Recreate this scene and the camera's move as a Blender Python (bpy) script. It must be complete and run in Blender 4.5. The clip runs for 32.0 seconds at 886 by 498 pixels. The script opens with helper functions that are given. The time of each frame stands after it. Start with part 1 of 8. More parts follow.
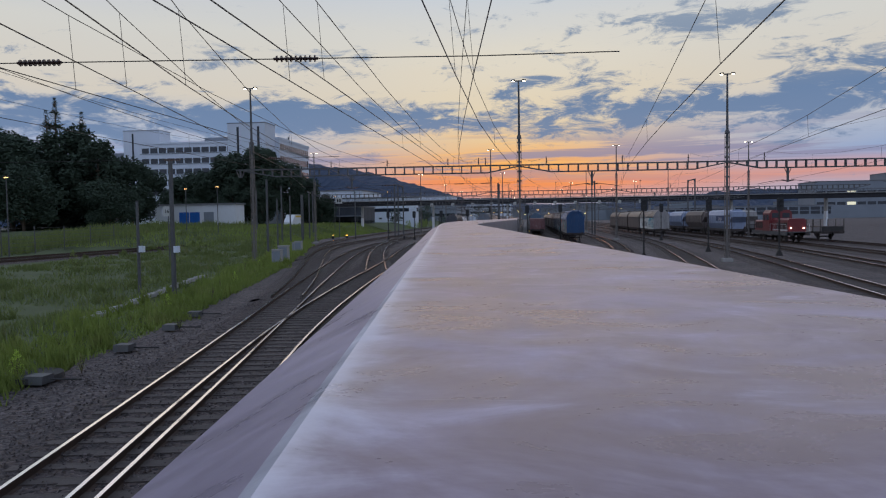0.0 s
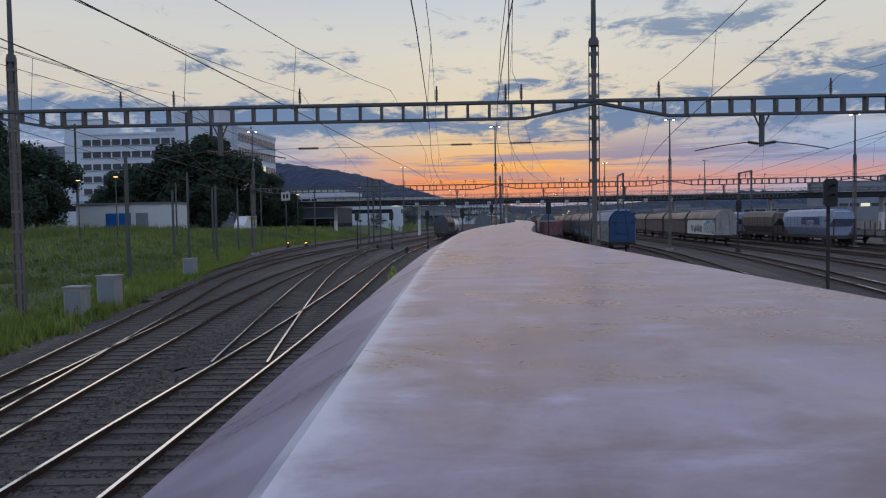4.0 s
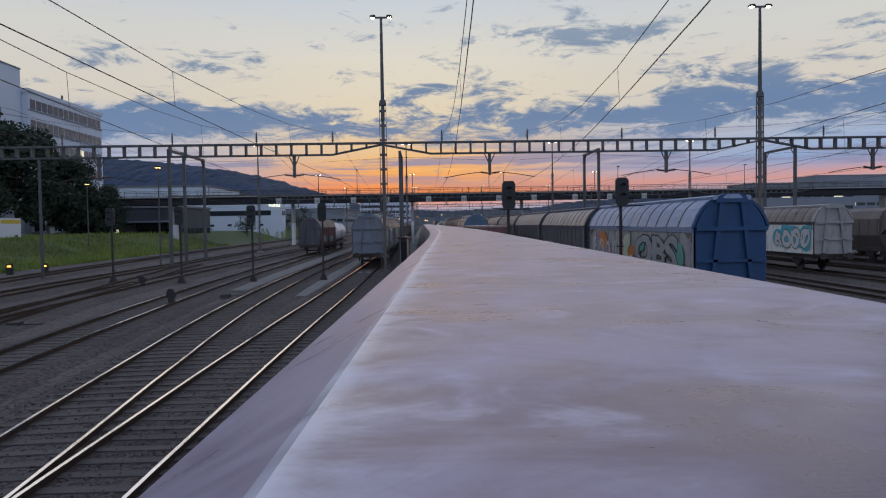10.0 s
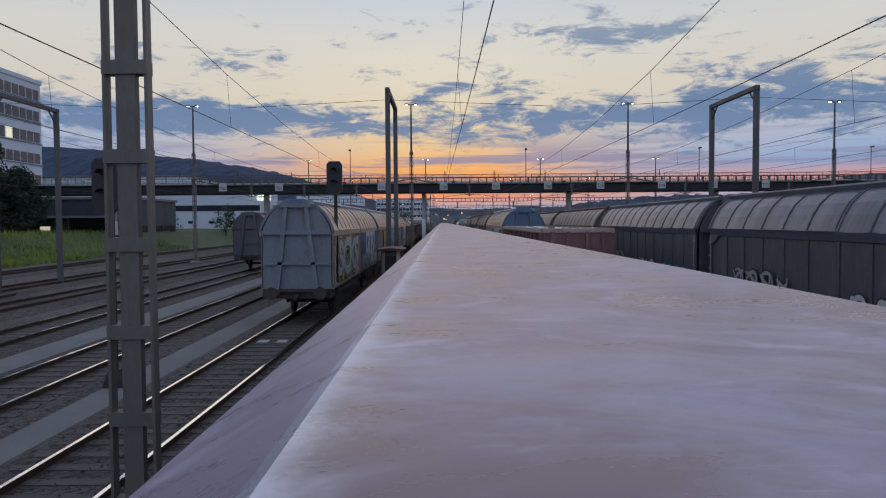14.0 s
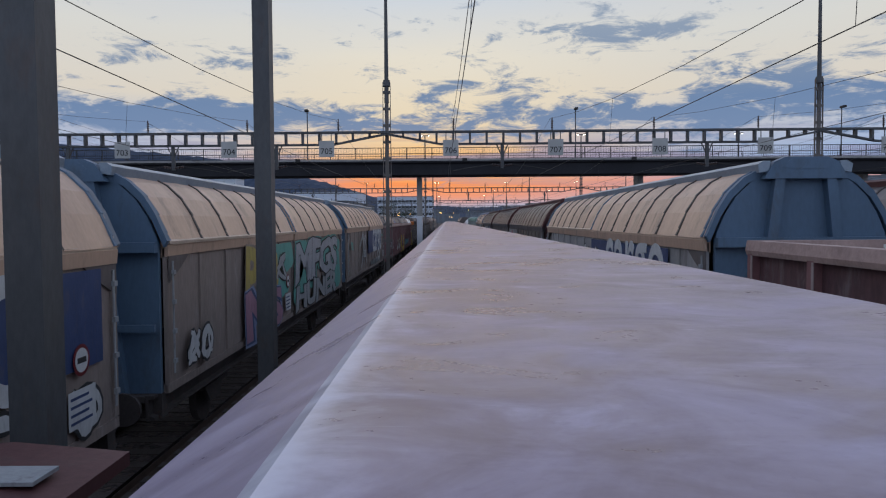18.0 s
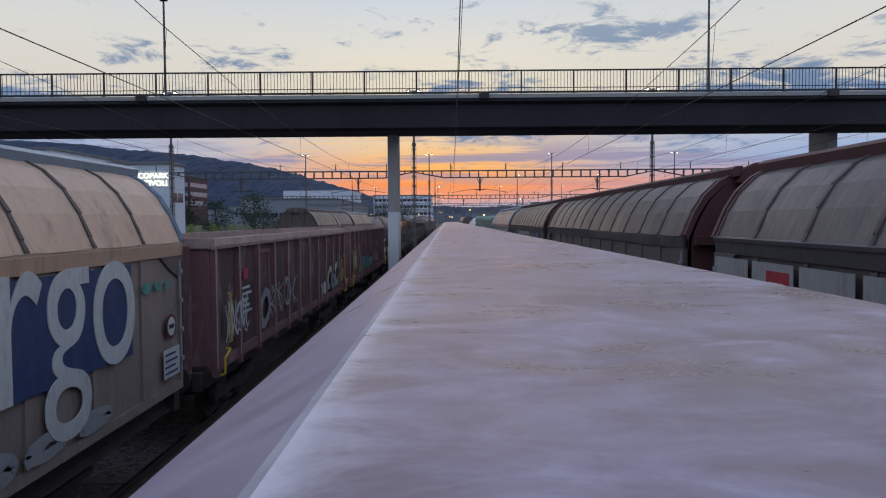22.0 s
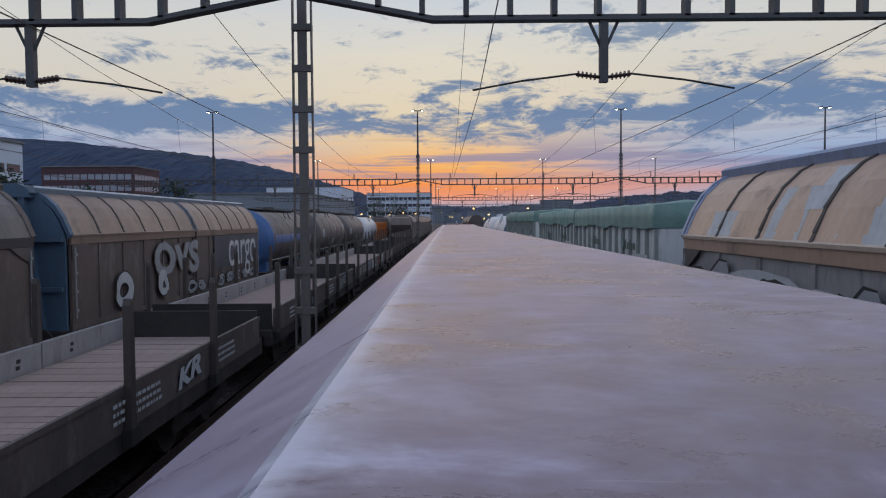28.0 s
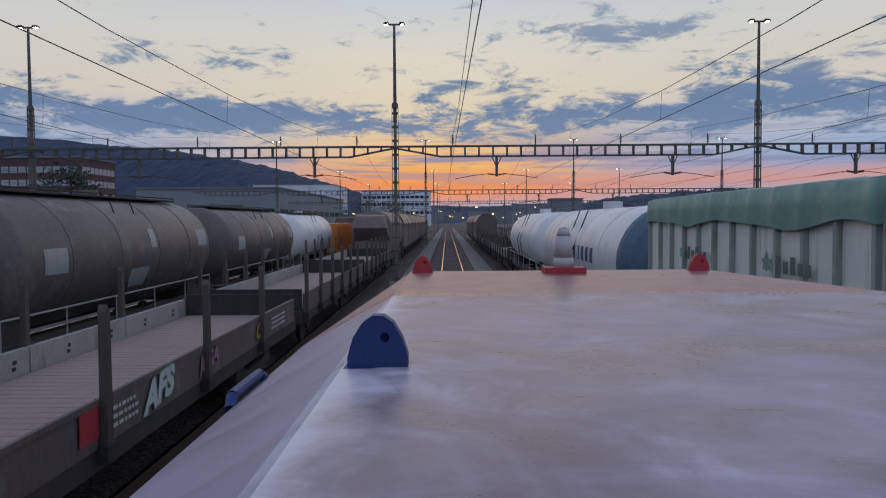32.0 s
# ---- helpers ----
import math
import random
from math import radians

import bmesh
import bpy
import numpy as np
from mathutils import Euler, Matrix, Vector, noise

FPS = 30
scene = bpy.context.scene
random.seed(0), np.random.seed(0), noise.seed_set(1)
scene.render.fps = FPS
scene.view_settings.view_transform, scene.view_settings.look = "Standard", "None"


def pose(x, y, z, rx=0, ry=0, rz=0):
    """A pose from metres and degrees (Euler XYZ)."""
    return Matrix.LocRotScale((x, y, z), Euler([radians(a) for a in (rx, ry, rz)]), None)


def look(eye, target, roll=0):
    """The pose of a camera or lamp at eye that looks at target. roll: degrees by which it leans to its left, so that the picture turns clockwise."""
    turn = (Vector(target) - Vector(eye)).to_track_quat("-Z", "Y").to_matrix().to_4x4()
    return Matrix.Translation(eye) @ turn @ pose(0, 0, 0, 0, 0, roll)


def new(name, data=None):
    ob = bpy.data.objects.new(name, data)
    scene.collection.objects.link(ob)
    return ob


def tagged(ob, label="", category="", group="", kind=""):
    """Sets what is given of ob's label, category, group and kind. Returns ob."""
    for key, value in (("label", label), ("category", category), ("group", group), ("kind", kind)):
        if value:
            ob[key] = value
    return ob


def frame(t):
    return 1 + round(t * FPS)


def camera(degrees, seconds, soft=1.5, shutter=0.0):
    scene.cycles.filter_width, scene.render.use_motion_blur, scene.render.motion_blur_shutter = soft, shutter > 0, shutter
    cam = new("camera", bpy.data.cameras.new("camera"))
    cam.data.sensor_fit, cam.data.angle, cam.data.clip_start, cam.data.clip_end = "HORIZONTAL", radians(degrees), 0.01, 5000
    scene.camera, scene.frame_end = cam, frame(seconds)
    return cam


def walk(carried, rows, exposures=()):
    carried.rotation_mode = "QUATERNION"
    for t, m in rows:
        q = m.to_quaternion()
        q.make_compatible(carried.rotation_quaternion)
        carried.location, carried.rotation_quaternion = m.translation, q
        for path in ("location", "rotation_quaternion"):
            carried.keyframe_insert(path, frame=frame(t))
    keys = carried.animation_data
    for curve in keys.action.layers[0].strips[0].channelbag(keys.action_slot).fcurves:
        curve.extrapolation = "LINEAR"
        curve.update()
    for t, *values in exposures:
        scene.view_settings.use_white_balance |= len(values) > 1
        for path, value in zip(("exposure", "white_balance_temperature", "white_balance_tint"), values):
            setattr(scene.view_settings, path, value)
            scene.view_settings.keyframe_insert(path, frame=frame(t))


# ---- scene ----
import functools

cam = camera(64.0, 32.0, soft=1.15)
ROWS = [
    (0.0, 2.868, 0.00, 3.6, 87.52, 0.90, 6.64),
    (0.5, 2.403, 4.06, 3.6, 87.52, 0.90, 6.77),
    (1.0, 1.945, 8.11, 3.6, 87.52, 0.90, 6.81),
    (1.5, 1.479, 12.15, 3.6, 87.45, 0.90, 6.90),
    (2.0, 1.007, 16.18, 3.6, 87.47, 0.90, 6.94),
    (2.5, 0.540, 20.21, 3.6, 87.45, 0.90, 6.94),
    (3.0, 0.096, 24.23, 3.6, 87.53, 0.90, 6.53),
    (3.5, -0.310, 28.24, 3.6, 87.62, 0.90, 6.12),
    (4.0, -0.676, 32.25, 3.6, 87.70, 0.90, 5.70),
    (4.5, -1.003, 36.25, 3.6, 87.78, 0.90, 5.29),
    (5.0, -1.266, 40.24, 3.6, 87.90, 0.90, 4.06),
    (5.5, -1.440, 44.22, 3.6, 87.94, 0.90, 2.87),
    (6.0, -1.526, 48.19, 3.6, 87.93, 0.90, 1.71),
    (6.5, -1.537, 52.14, 3.6, 88.01, 0.90, 0.68),
    (7.0, -1.491, 56.07, 3.6, 88.00, 0.90, -0.22),
    (7.5, -1.406, 59.98, 3.6, 87.95, 0.90, -0.76),
    (8.0, -1.293, 63.88, 3.6, 87.99, 0.90, -1.26),
    (8.5, -1.160, 67.78, 3.6, 87.99, 0.90, -1.49),
    (9.0, -1.021, 71.71, 3.6, 87.99, 0.90, -1.67),
    (9.5, -0.881, 75.67, 3.6, 87.92, 0.90, -1.67),
    (10.0, -0.742, 79.65, 3.6, 87.90, 0.90, -1.67),
    (10.5, -0.603, 83.67, 3.6, 87.90, 0.90, -1.67),
    (11.0, -0.463, 87.71, 3.6, 87.90, 0.90, -1.67),
    (11.5, -0.329, 91.77, 3.6, 87.90, 0.85, -1.62),
    (12.0, -0.206, 95.87, 3.6, 87.85, 0.80, -1.49),
    (12.5, -0.110, 99.99, 3.6, 87.85, 0.75, -0.90),
    (13.0, -0.045, 104.14, 3.6, 87.84, 0.65, -0.63),
    (13.5, -0.001, 108.31, 3.6, 87.82, 0.50, -0.31),
    (14.0, 0.026, 112.51, 3.6, 87.81, 0.40, -0.09),
    (14.5, 0.034, 116.74, 3.6, 87.74, 0.40, 0.18),
    (15.0, 0.031, 120.99, 3.6, 87.72, 0.40, 0.22),
    (15.5, 0.027, 125.27, 3.6, 87.71, 0.40, 0.25),
    (16.0, 0.024, 129.58, 3.6, 87.69, 0.40, 0.29),
    (16.5, 0.020, 133.88, 3.6, 87.67, 0.40, 0.32),
    (17.0, 0.017, 138.16, 3.6, 87.67, 0.40, 0.32),
    (17.5, 0.014, 142.41, 3.6, 87.67, 0.40, 0.32),
    (18.0, 0.011, 146.63, 3.6, 87.67, 0.40, 0.32),
    (18.5, 0.008, 150.83, 3.6, 87.67, 0.40, 0.32),
    (19.0, 0.005, 154.99, 3.6, 87.67, 0.40, 0.32),
    (19.5, 0.003, 159.13, 3.6, 87.67, 0.40, 0.32),
    (20.0, 0.000, 163.24, 3.6, 87.67, 0.40, 0.32),
    (20.5, -0.002, 167.33, 3.6, 87.67, 0.40, 0.32),
    (21.0, -0.005, 171.41, 3.6, 87.67, 0.40, 0.32),
    (21.5, -0.007, 175.48, 3.6, 87.67, 0.40, 0.32),
    (22.0, -0.009, 179.54, 3.6, 87.67, 0.40, 0.32),
    (22.5, -0.011, 183.60, 3.6, 87.67, 0.40, 0.32),
    (23.0, -0.013, 187.64, 3.6, 87.67, 0.40, 0.32),
    (23.5, -0.015, 191.67, 3.6, 87.67, 0.40, 0.32),
    (24.0, -0.016, 195.69, 3.6, 87.67, 0.40, 0.32),
    (24.5, -0.018, 199.70, 3.6, 87.67, 0.40, 0.32),
    (25.0, -0.019, 203.72, 3.6, 87.67, 0.40, 0.32),
    (25.5, -0.021, 207.74, 3.6, 87.67, 0.40, 0.32),
    (26.0, -0.022, 211.77, 3.6, 87.67, 0.40, 0.32),
    (26.5, -0.023, 215.79, 3.6, 87.67, 0.40, 0.32),
    (27.0, -0.024, 219.82, 3.6, 87.67, 0.40, 0.32),
    (27.5, -0.025, 223.84, 3.6, 87.67, 0.40, 0.32),
    (28.0, -0.026, 227.87, 3.6, 87.67, 0.40, 0.32),
    (28.5, -0.027, 231.91, 3.6, 87.67, 0.40, 0.32),
    (29.0, -0.028, 235.94, 3.6, 87.67, 0.40, 0.32),
    (29.5, -0.028, 239.98, 3.6, 87.67, 0.40, 0.32),
    (30.0, -0.029, 244.02, 3.6, 87.67, 0.40, 0.32),
    (30.5, -0.029, 248.07, 3.6, 87.67, 0.40, 0.32),
    (31.0, -0.029, 252.11, 3.6, 87.67, 0.40, 0.32),
    (31.5, -0.029, 256.16, 3.6, 87.67, 0.40, 0.32),
    (32.0, -0.029, 260.22, 3.6, 87.67, 0.40, 0.32),
]
walk(cam, [(t, pose(x, y, z, a, b, c)) for t, x, y, z, a, b, c in ROWS], [(0.0, -0.04, 5960, 12), (14.0, -0.02, 5960, 12), (18.5, 0.06, 5950, 12), (22.4, 0.09, 5910, 12), (23.0, 0.27, 5820, 12), (24.0, 0.37, 5800, 12), (25.0, 0.13, 5930, 12), (27.5, -0.02, 5960, 12), (32.0, -0.08, 5960, 12)])


# ---- sky: evening cloud over a glowing horizon ----
class S:
    """A value in a node tree, with arithmetic."""
    tree = None

    def __init__(self, sock):
        self.sock = sock

    @staticmethod
    def op(kind, *args):
        n = S.tree.nodes.new("ShaderNodeMath")
        n.operation = kind
        for i, a in enumerate(args):
            if isinstance(a, S):
                S.tree.links.new(a.sock, n.inputs[i])
            else:
                n.inputs[i].default_value = a
        return S(n.outputs[0])

    def __add__(self, o): return S.op("ADD", self, o)
    def __sub__(self, o): return S.op("SUBTRACT", self, o)
    def __mul__(self, o): return S.op("MULTIPLY", self, o)
    def __truediv__(self, o): return S.op("DIVIDE", self, o)
    def gauss(self, mid, wide): return S.op("EXPONENT", S.op("POWER", S.op("ABSOLUTE", (self - mid) / wide), 2.0) * -1.0)

    def step(self, a, b):
        n = S.tree.nodes.new("ShaderNodeMapRange")
        n.interpolation_type = "SMOOTHSTEP"
        S.tree.links.new(self.sock, n.inputs[0])
        n.inputs[1].default_value, n.inputs[2].default_value = a, b
        return S(n.outputs[0])


def blend(tree, fac, a, b):
    n = tree.nodes.new("ShaderNodeMix")
    n.data_type = "RGBA"
    for i, v in ((0, fac), (6, a), (7, b)):
        if isinstance(v, S):
            tree.links.new(v.sock, n.inputs[i])
        elif isinstance(v, (tuple, list)):
            n.inputs[i].default_value = (*v[:3], 1)
        else:
            n.inputs[i].default_value = v
    return S(n.outputs[2])


def ramp(tree, fac, stops):
    n = tree.nodes.new("ShaderNodeValToRGB")
    while len(n.color_ramp.elements) < len(stops):
        n.color_ramp.elements.new(0.5)
    for e, (p, c) in zip(n.color_ramp.elements, stops):
        e.position, e.color = p, (*c, 1)
    tree.links.new(fac.sock, n.inputs[0])
    return S(n.outputs[0])


def noise_at(tree, vec, scale, detail=5, rough=0.55, warp=0.0):
    n = tree.nodes.new("ShaderNodeTexNoise")
    n.inputs["Scale"].default_value, n.inputs["Detail"].default_value = scale, detail
    n.inputs["Roughness"].default_value, n.inputs["Distortion"].default_value = rough, warp
    if vec is not None:
        tree.links.new(vec.sock, n.inputs["Vector"])
    return S(n.outputs[0])


def combine(tree, x, y, z):
    n = tree.nodes.new("ShaderNodeCombineXYZ")
    for i, v in enumerate((x, y, z)):
        if isinstance(v, S):
            tree.links.new(v.sock, n.inputs[i])
        else:
            n.inputs[i].default_value = v
    return S(n.outputs[0])


world = bpy.data.worlds.new("evening_sky")
scene.world = world
world.use_nodes = True
wt = world.node_tree
S.tree = wt
wt.nodes.clear()
tc = wt.nodes.new("ShaderNodeTexCoord")
sep = wt.nodes.new("ShaderNodeSeparateXYZ")
wt.links.new(tc.outputs["Generated"], sep.inputs[0])
dx, dy, dz = S(sep.outputs[0]), S(sep.outputs[1]), S(sep.outputs[2])
az = S.op("ARCTAN2", dx, dy) * 57.2958
el = S.op("ARCSINE", dz) * 57.2958
lift = noise_at(wt, combine(wt, az * 0.05, el * 0.25, 3.0), 1.6, 4) - 0.5
e2 = el + lift * 1.6
warm = ramp(wt, e2 / 32.0, [
    (0.0, (0.30, 0.37, 0.47)), (0.030, (0.44, 0.40, 0.46)), (0.055, (0.84, 0.33, 0.19)), (0.085, (0.95, 0.29, 0.08)), (0.14, (0.96, 0.44, 0.12)),
    (0.185, (0.88, 0.60, 0.30)), (0.25, (0.82, 0.66, 0.42)), (0.40, (0.78, 0.70, 0.54)), (0.54, (0.62, 0.64, 0.63)), (1.0, (0.40, 0.47, 0.60))])
cool = ramp(wt, e2 / 32.0, [
    (0.0, (0.28, 0.36, 0.47)), (0.06, (0.40, 0.40, 0.49)), (0.09, (0.66, 0.33, 0.28)), (0.13, (0.27, 0.385, 0.57)),
    (0.20, (0.42, 0.47, 0.56)), (0.30, (0.70, 0.62, 0.49)), (0.45, (0.68, 0.65, 0.56)), (0.6, (0.55, 0.58, 0.62)), (1.0, (0.38, 0.46, 0.60))])
glow = az.gauss(-1.0, 15.0)
clear = blend(wt, glow, cool, warm)
# streaks of thin cloud low over the glow, a broken band above it and a few dark banks higher up
streak = noise_at(wt, combine(wt, az * 0.045, el * 1.0, 7.0), 1.0, 6, 0.62, 0.5)
low = (streak - 0.47).step(0.0, 0.10) * el.gauss(4.7, 1.7)
puff = noise_at(wt, combine(wt, az * 0.13, el * 0.42, 1.0), 1.75, 12, 0.70, 0.5)
wide = noise_at(wt, combine(wt, az * 0.05, el * 0.16, 5.0), 1.3, 5, 0.55, 0.4)
bias = (el.gauss(7.9, 1.6) * 0.31 + az.gauss(-20.0, 13.0) * el.gauss(8.4, 1.2) * 0.14 + az.gauss(13.5, 8.0) * el.gauss(14.4, 1.6) * 0.30
        + az.gauss(3.0, 5.0) * el.gauss(10.6, 0.8) * 0.26 + az.gauss(27.0, 9.0) * el.gauss(10.4, 1.8) * 0.18
        + az.gauss(-20.0, 8.0) * el.gauss(12.2, 0.9) * 0.22 + az.gauss(22.0, 13.0) * el.gauss(6.0, 1.6) * 0.03
        + el.gauss(45.0, 22.0) * 0.10)
bank = (puff * 1.45 + wide * 0.28 + bias * 1.05 - 0.985).step(0.0, 0.22)
dark = ramp(wt, el / 32.0, [(0.0, (0.32, 0.33, 0.40)), (0.16, (0.185, 0.25, 0.365)), (0.28, (0.12, 0.205, 0.345)), (0.36, (0.165, 0.235, 0.34)), (0.5, (0.28, 0.335, 0.40)), (1.0, (0.32, 0.38, 0.48))])
ember = noise_at(wt, combine(wt, az * 0.06, el * 1.5, 11.0), 1.0, 6, 0.62, 0.6)
clear = blend(wt, (ember - 0.50).step(0.0, 0.10) * el.gauss(4.9, 1.5) * az.gauss(-1.0, 12.0) * 0.8, clear, (1.0, 0.53, 0.15))
sky = blend(wt, low * 0.85, clear, (0.29, 0.265, 0.36))
sky = blend(wt, bank * 0.92, sky, dark)
east = (dy * -1.0).step(-0.15, 0.75)
sky = blend(wt, east * 0.8, sky, ramp(wt, el / 90.0, [(0.0, (0.50, 0.58, 0.74)), (0.3, (0.60, 0.68, 0.84)), (1.0, (0.48, 0.56, 0.70))]))
under = blend(wt, el.step(-6.0, 0.0), (0.05, 0.05, 0.055), sky)
bg = wt.nodes.new("ShaderNodeBackground")
wt.links.new(under.sock, bg.inputs[0])
bg.inputs[1].default_value = 1.0
wo = wt.nodes.new("ShaderNodeOutputWorld")
wt.links.new(bg.outputs[0], wo.inputs[0])

sun = new("sun", bpy.data.lights.new("sun", "SUN"))
sun.data.energy, sun.data.angle, sun.data.color = 0.25, radians(70), (1.0, 0.66, 0.45)
sun.matrix_world = look((0, 0, 0), (0.02, -1, -0.09))


# ---- materials ----
def surface(name, base, second=None, rough=0.6, metal=0.0, scale=2.0, fine=30.0, stretch=(1, 1, 1), bump=0.2, amount=0.6, random_tint=0.0,
            dirt=None, dirt_amount=0.5, coat=0.0, emit=0.0):
    """A worn surface: two scales of variation, stains, grain in the relief."""
    m = bpy.data.materials.new(name)
    m.use_nodes = True
    t = m.node_tree
    S.tree = t
    p = t.nodes["Principled BSDF"]
    geo = t.nodes.new("ShaderNodeNewGeometry")
    mp = t.nodes.new("ShaderNodeMapping")
    mp.inputs["Scale"].default_value = stretch
    t.links.new(geo.outputs["Position"], mp.inputs[0])
    at = S(mp.outputs[0])
    big, small = noise_at(t, at, scale, 6, 0.6), noise_at(t, at, fine, 4, 0.6)
    second = second or tuple(c * 0.6 for c in base)
    col = blend(t, (big * 0.7 + small * 0.5 - 0.1).step(0.25, 0.75) * amount, base, second)
    if dirt:
        spots = noise_at(t, at, scale * 2.3, 8, 0.68, 0.4)
        col = blend(t, spots.step(0.52, 0.70) * dirt_amount, col, dirt)
    if random_tint:
        info = t.nodes.new("ShaderNodeObjectInfo")
        isl = S(info.outputs["Random"])
        col = blend(t, isl * random_tint, col, second)
    t.links.new(col.sock, p.inputs["Base Color"])
    r = S.op("ADD", (big - 0.5) * 0.25 + (small - 0.5) * 0.15, rough)
    t.links.new(r.sock, p.inputs["Roughness"])
    p.inputs["Metallic"].default_value = metal
    p.inputs["Coat Weight"].default_value = coat
    if bump:
        b = t.nodes.new("ShaderNodeBump")
        b.inputs["Strength"].default_value, b.inputs["Distance"].default_value = bump, 0.02
        t.links.new((small * 0.6 + big * 0.4).sock, b.inputs["Height"])
        t.links.new(b.outputs[0], p.inputs["Normal"])
    if emit:
        t.links.new(col.sock, p.inputs["Emission Color"])
        p.inputs["Emission Strength"].default_value = emit
    return m


def glow_mat(name, col, power):
    m = bpy.data.materials.new(name)
    m.use_nodes = True
    p = m.node_tree.nodes["Principled BSDF"]
    p.inputs["Base Color"].default_value = (*col, 1)
    p.inputs["Emission Color"].default_value = (*col, 1)
    p.inputs["Emission Strength"].default_value = power
    return m


M = {}
def gravel(name, light, shade, size):
    """Loose broken stone: single stones of uneven grey and brown, with dark gaps and relief."""
    m = bpy.data.materials.new(name)
    m.use_nodes = True
    t = m.node_tree
    S.tree = t
    p = t.nodes["Principled BSDF"]
    geo = t.nodes.new("ShaderNodeNewGeometry")
    at = S(geo.outputs["Position"])
    cell = t.nodes.new("ShaderNodeTexVoronoi")
    cell.inputs["Scale"].default_value = size
    t.links.new(at.sock, cell.inputs["Vector"])
    near = S(cell.outputs["Distance"])
    tone = t.nodes.new("ShaderNodeSeparateColor")
    t.links.new(cell.outputs["Color"], tone.inputs[0])
    pick, hue = S(tone.outputs[0]), S(tone.outputs[1])
    patch = noise_at(t, at, 0.22, 5, 0.6)
    oil = noise_at(t, at, 1.1, 6, 0.65, 0.5)
    col = blend(t, pick, shade, light)
    col = blend(t, hue.step(0.55, 1.0) * 0.6, col, (0.15, 0.105, 0.08))
    col = blend(t, patch.step(0.35, 0.7) * 0.45, col, shade)
    col = blend(t, oil.step(0.55, 0.75) * 0.35, col, (0.05, 0.042, 0.038))
    t.links.new(col.sock, p.inputs["Base Color"])
    p.inputs["Roughness"].default_value = 0.9
    b = t.nodes.new("ShaderNodeBump")
    b.inputs["Strength"].default_value, b.inputs["Distance"].default_value = 1.0, 0.05
    t.links.new((near * -1.0 + pick * 0.4).sock, b.inputs["Height"])
    t.links.new(b.outputs[0], p.inputs["Normal"])
    return m


def worn_hood(name, dull, rubbed, bright):
    """Faded red-violet paint, rubbed pale in soft patches, with wipe marks, fine scratches and a crease highlight
    painted in.
    """
    m = bpy.data.materials.new(name)
    m.use_nodes = True
    t = m.node_tree
    S.tree = t
    p = t.nodes["Principled BSDF"]
    geo = t.nodes.new("ShaderNodeNewGeometry")
    sp = t.nodes.new("ShaderNodeSeparateXYZ")
    t.links.new(geo.outputs["Position"], sp.inputs[0])
    x, y = S(sp.outputs[0]), S(sp.outputs[1])
    # attribute that carries the painted highlight of the crease
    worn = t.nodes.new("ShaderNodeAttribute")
    worn.attribute_name = "edge_glint"
    edge_glint = S(worn.outputs["Fac"])
    cloud = noise_at(t, combine(t, x, y, 0.0), 1.5, 3, 0.45, 0.4)
    wipe = noise_at(t, combine(t, x * 1.6, y * 2.6, 4.0), 2.2, 7, 0.62, 0.9)
    swirl = noise_at(t, combine(t, x, y, 8.0), 3.2, 5, 0.6, 1.8)
    grain = noise_at(t, combine(t, x, y, 1.0), 55.0, 3, 0.6)
    scratch = noise_at(t, combine(t, x * 3.0, y * 70.0, 2.0), 1.0, 3, 0.6, 0.4)
    pale = (cloud * 0.6 + wipe * 0.6 + swirl * 0.4 - 0.80).step(-0.17, 0.17)
    col = blend(t, pale, dull, rubbed)
    col = blend(t, (wipe * 0.8 + swirl * 0.6).step(0.76, 0.98) * 0.45, col, bright)
    col = blend(t, scratch.step(0.64, 0.74) * swirl.step(0.45, 0.65) * 0.35, col, bright)
    col = blend(t, grain.step(0.55, 0.80) * 0.22, col, dull)
    # crease highlight painted pale, broken up by wipe marks and grain
    col = blend(t, (edge_glint * 1.0 + (wipe - 0.5) * 0.9 + (swirl - 0.5) * 0.6 + (grain - 0.5) * 0.3).step(0.30, 1.1) * 0.85, col, (0.70, 0.67, 0.74))
    t.links.new(col.sock, p.inputs["Base Color"])
    r = S.op("ADD", (wipe - 0.5) * 0.45 + (cloud - 0.5) * 0.25 + (grain - 0.5) * 0.10, 0.34)
    r = S.op("MAXIMUM", r, 0.27)
    t.links.new(r.sock, p.inputs["Roughness"])
    p.inputs["Specular IOR Level"].default_value = 0.27
    b = t.nodes.new("ShaderNodeBump")
    b.inputs["Strength"].default_value, b.inputs["Distance"].default_value = 0.02, 0.01
    t.links.new(cloud.sock, b.inputs["Height"])
    t.links.new(b.outputs[0], p.inputs["Normal"])
    return m


M["ballast"] = gravel("ballast", (0.190, 0.155, 0.152), (0.030, 0.025, 0.025), 13.0)
M["track_bed"] = gravel("track_bed", (0.135, 0.103, 0.098), (0.024, 0.019, 0.019), 13.0)
M["path"] = surface("path", (0.165, 0.16, 0.158), (0.10, 0.096, 0.094), 0.85, 0, 0.5, 14, bump=0.4, dirt=(0.12, 0.11, 0.09))
M["soil"] = surface("soil", (0.075, 0.095, 0.032), (0.045, 0.06, 0.022), 0.95, 0, 0.4, 6, bump=0.8)
M["grass_dull"] = surface("grass_dull", (0.155, 0.190, 0.050), (0.070, 0.098, 0.026), 0.85, 0, 0.30, 2.6, bump=0, dirt=(0.20, 0.175, 0.075), dirt_amount=0.6)
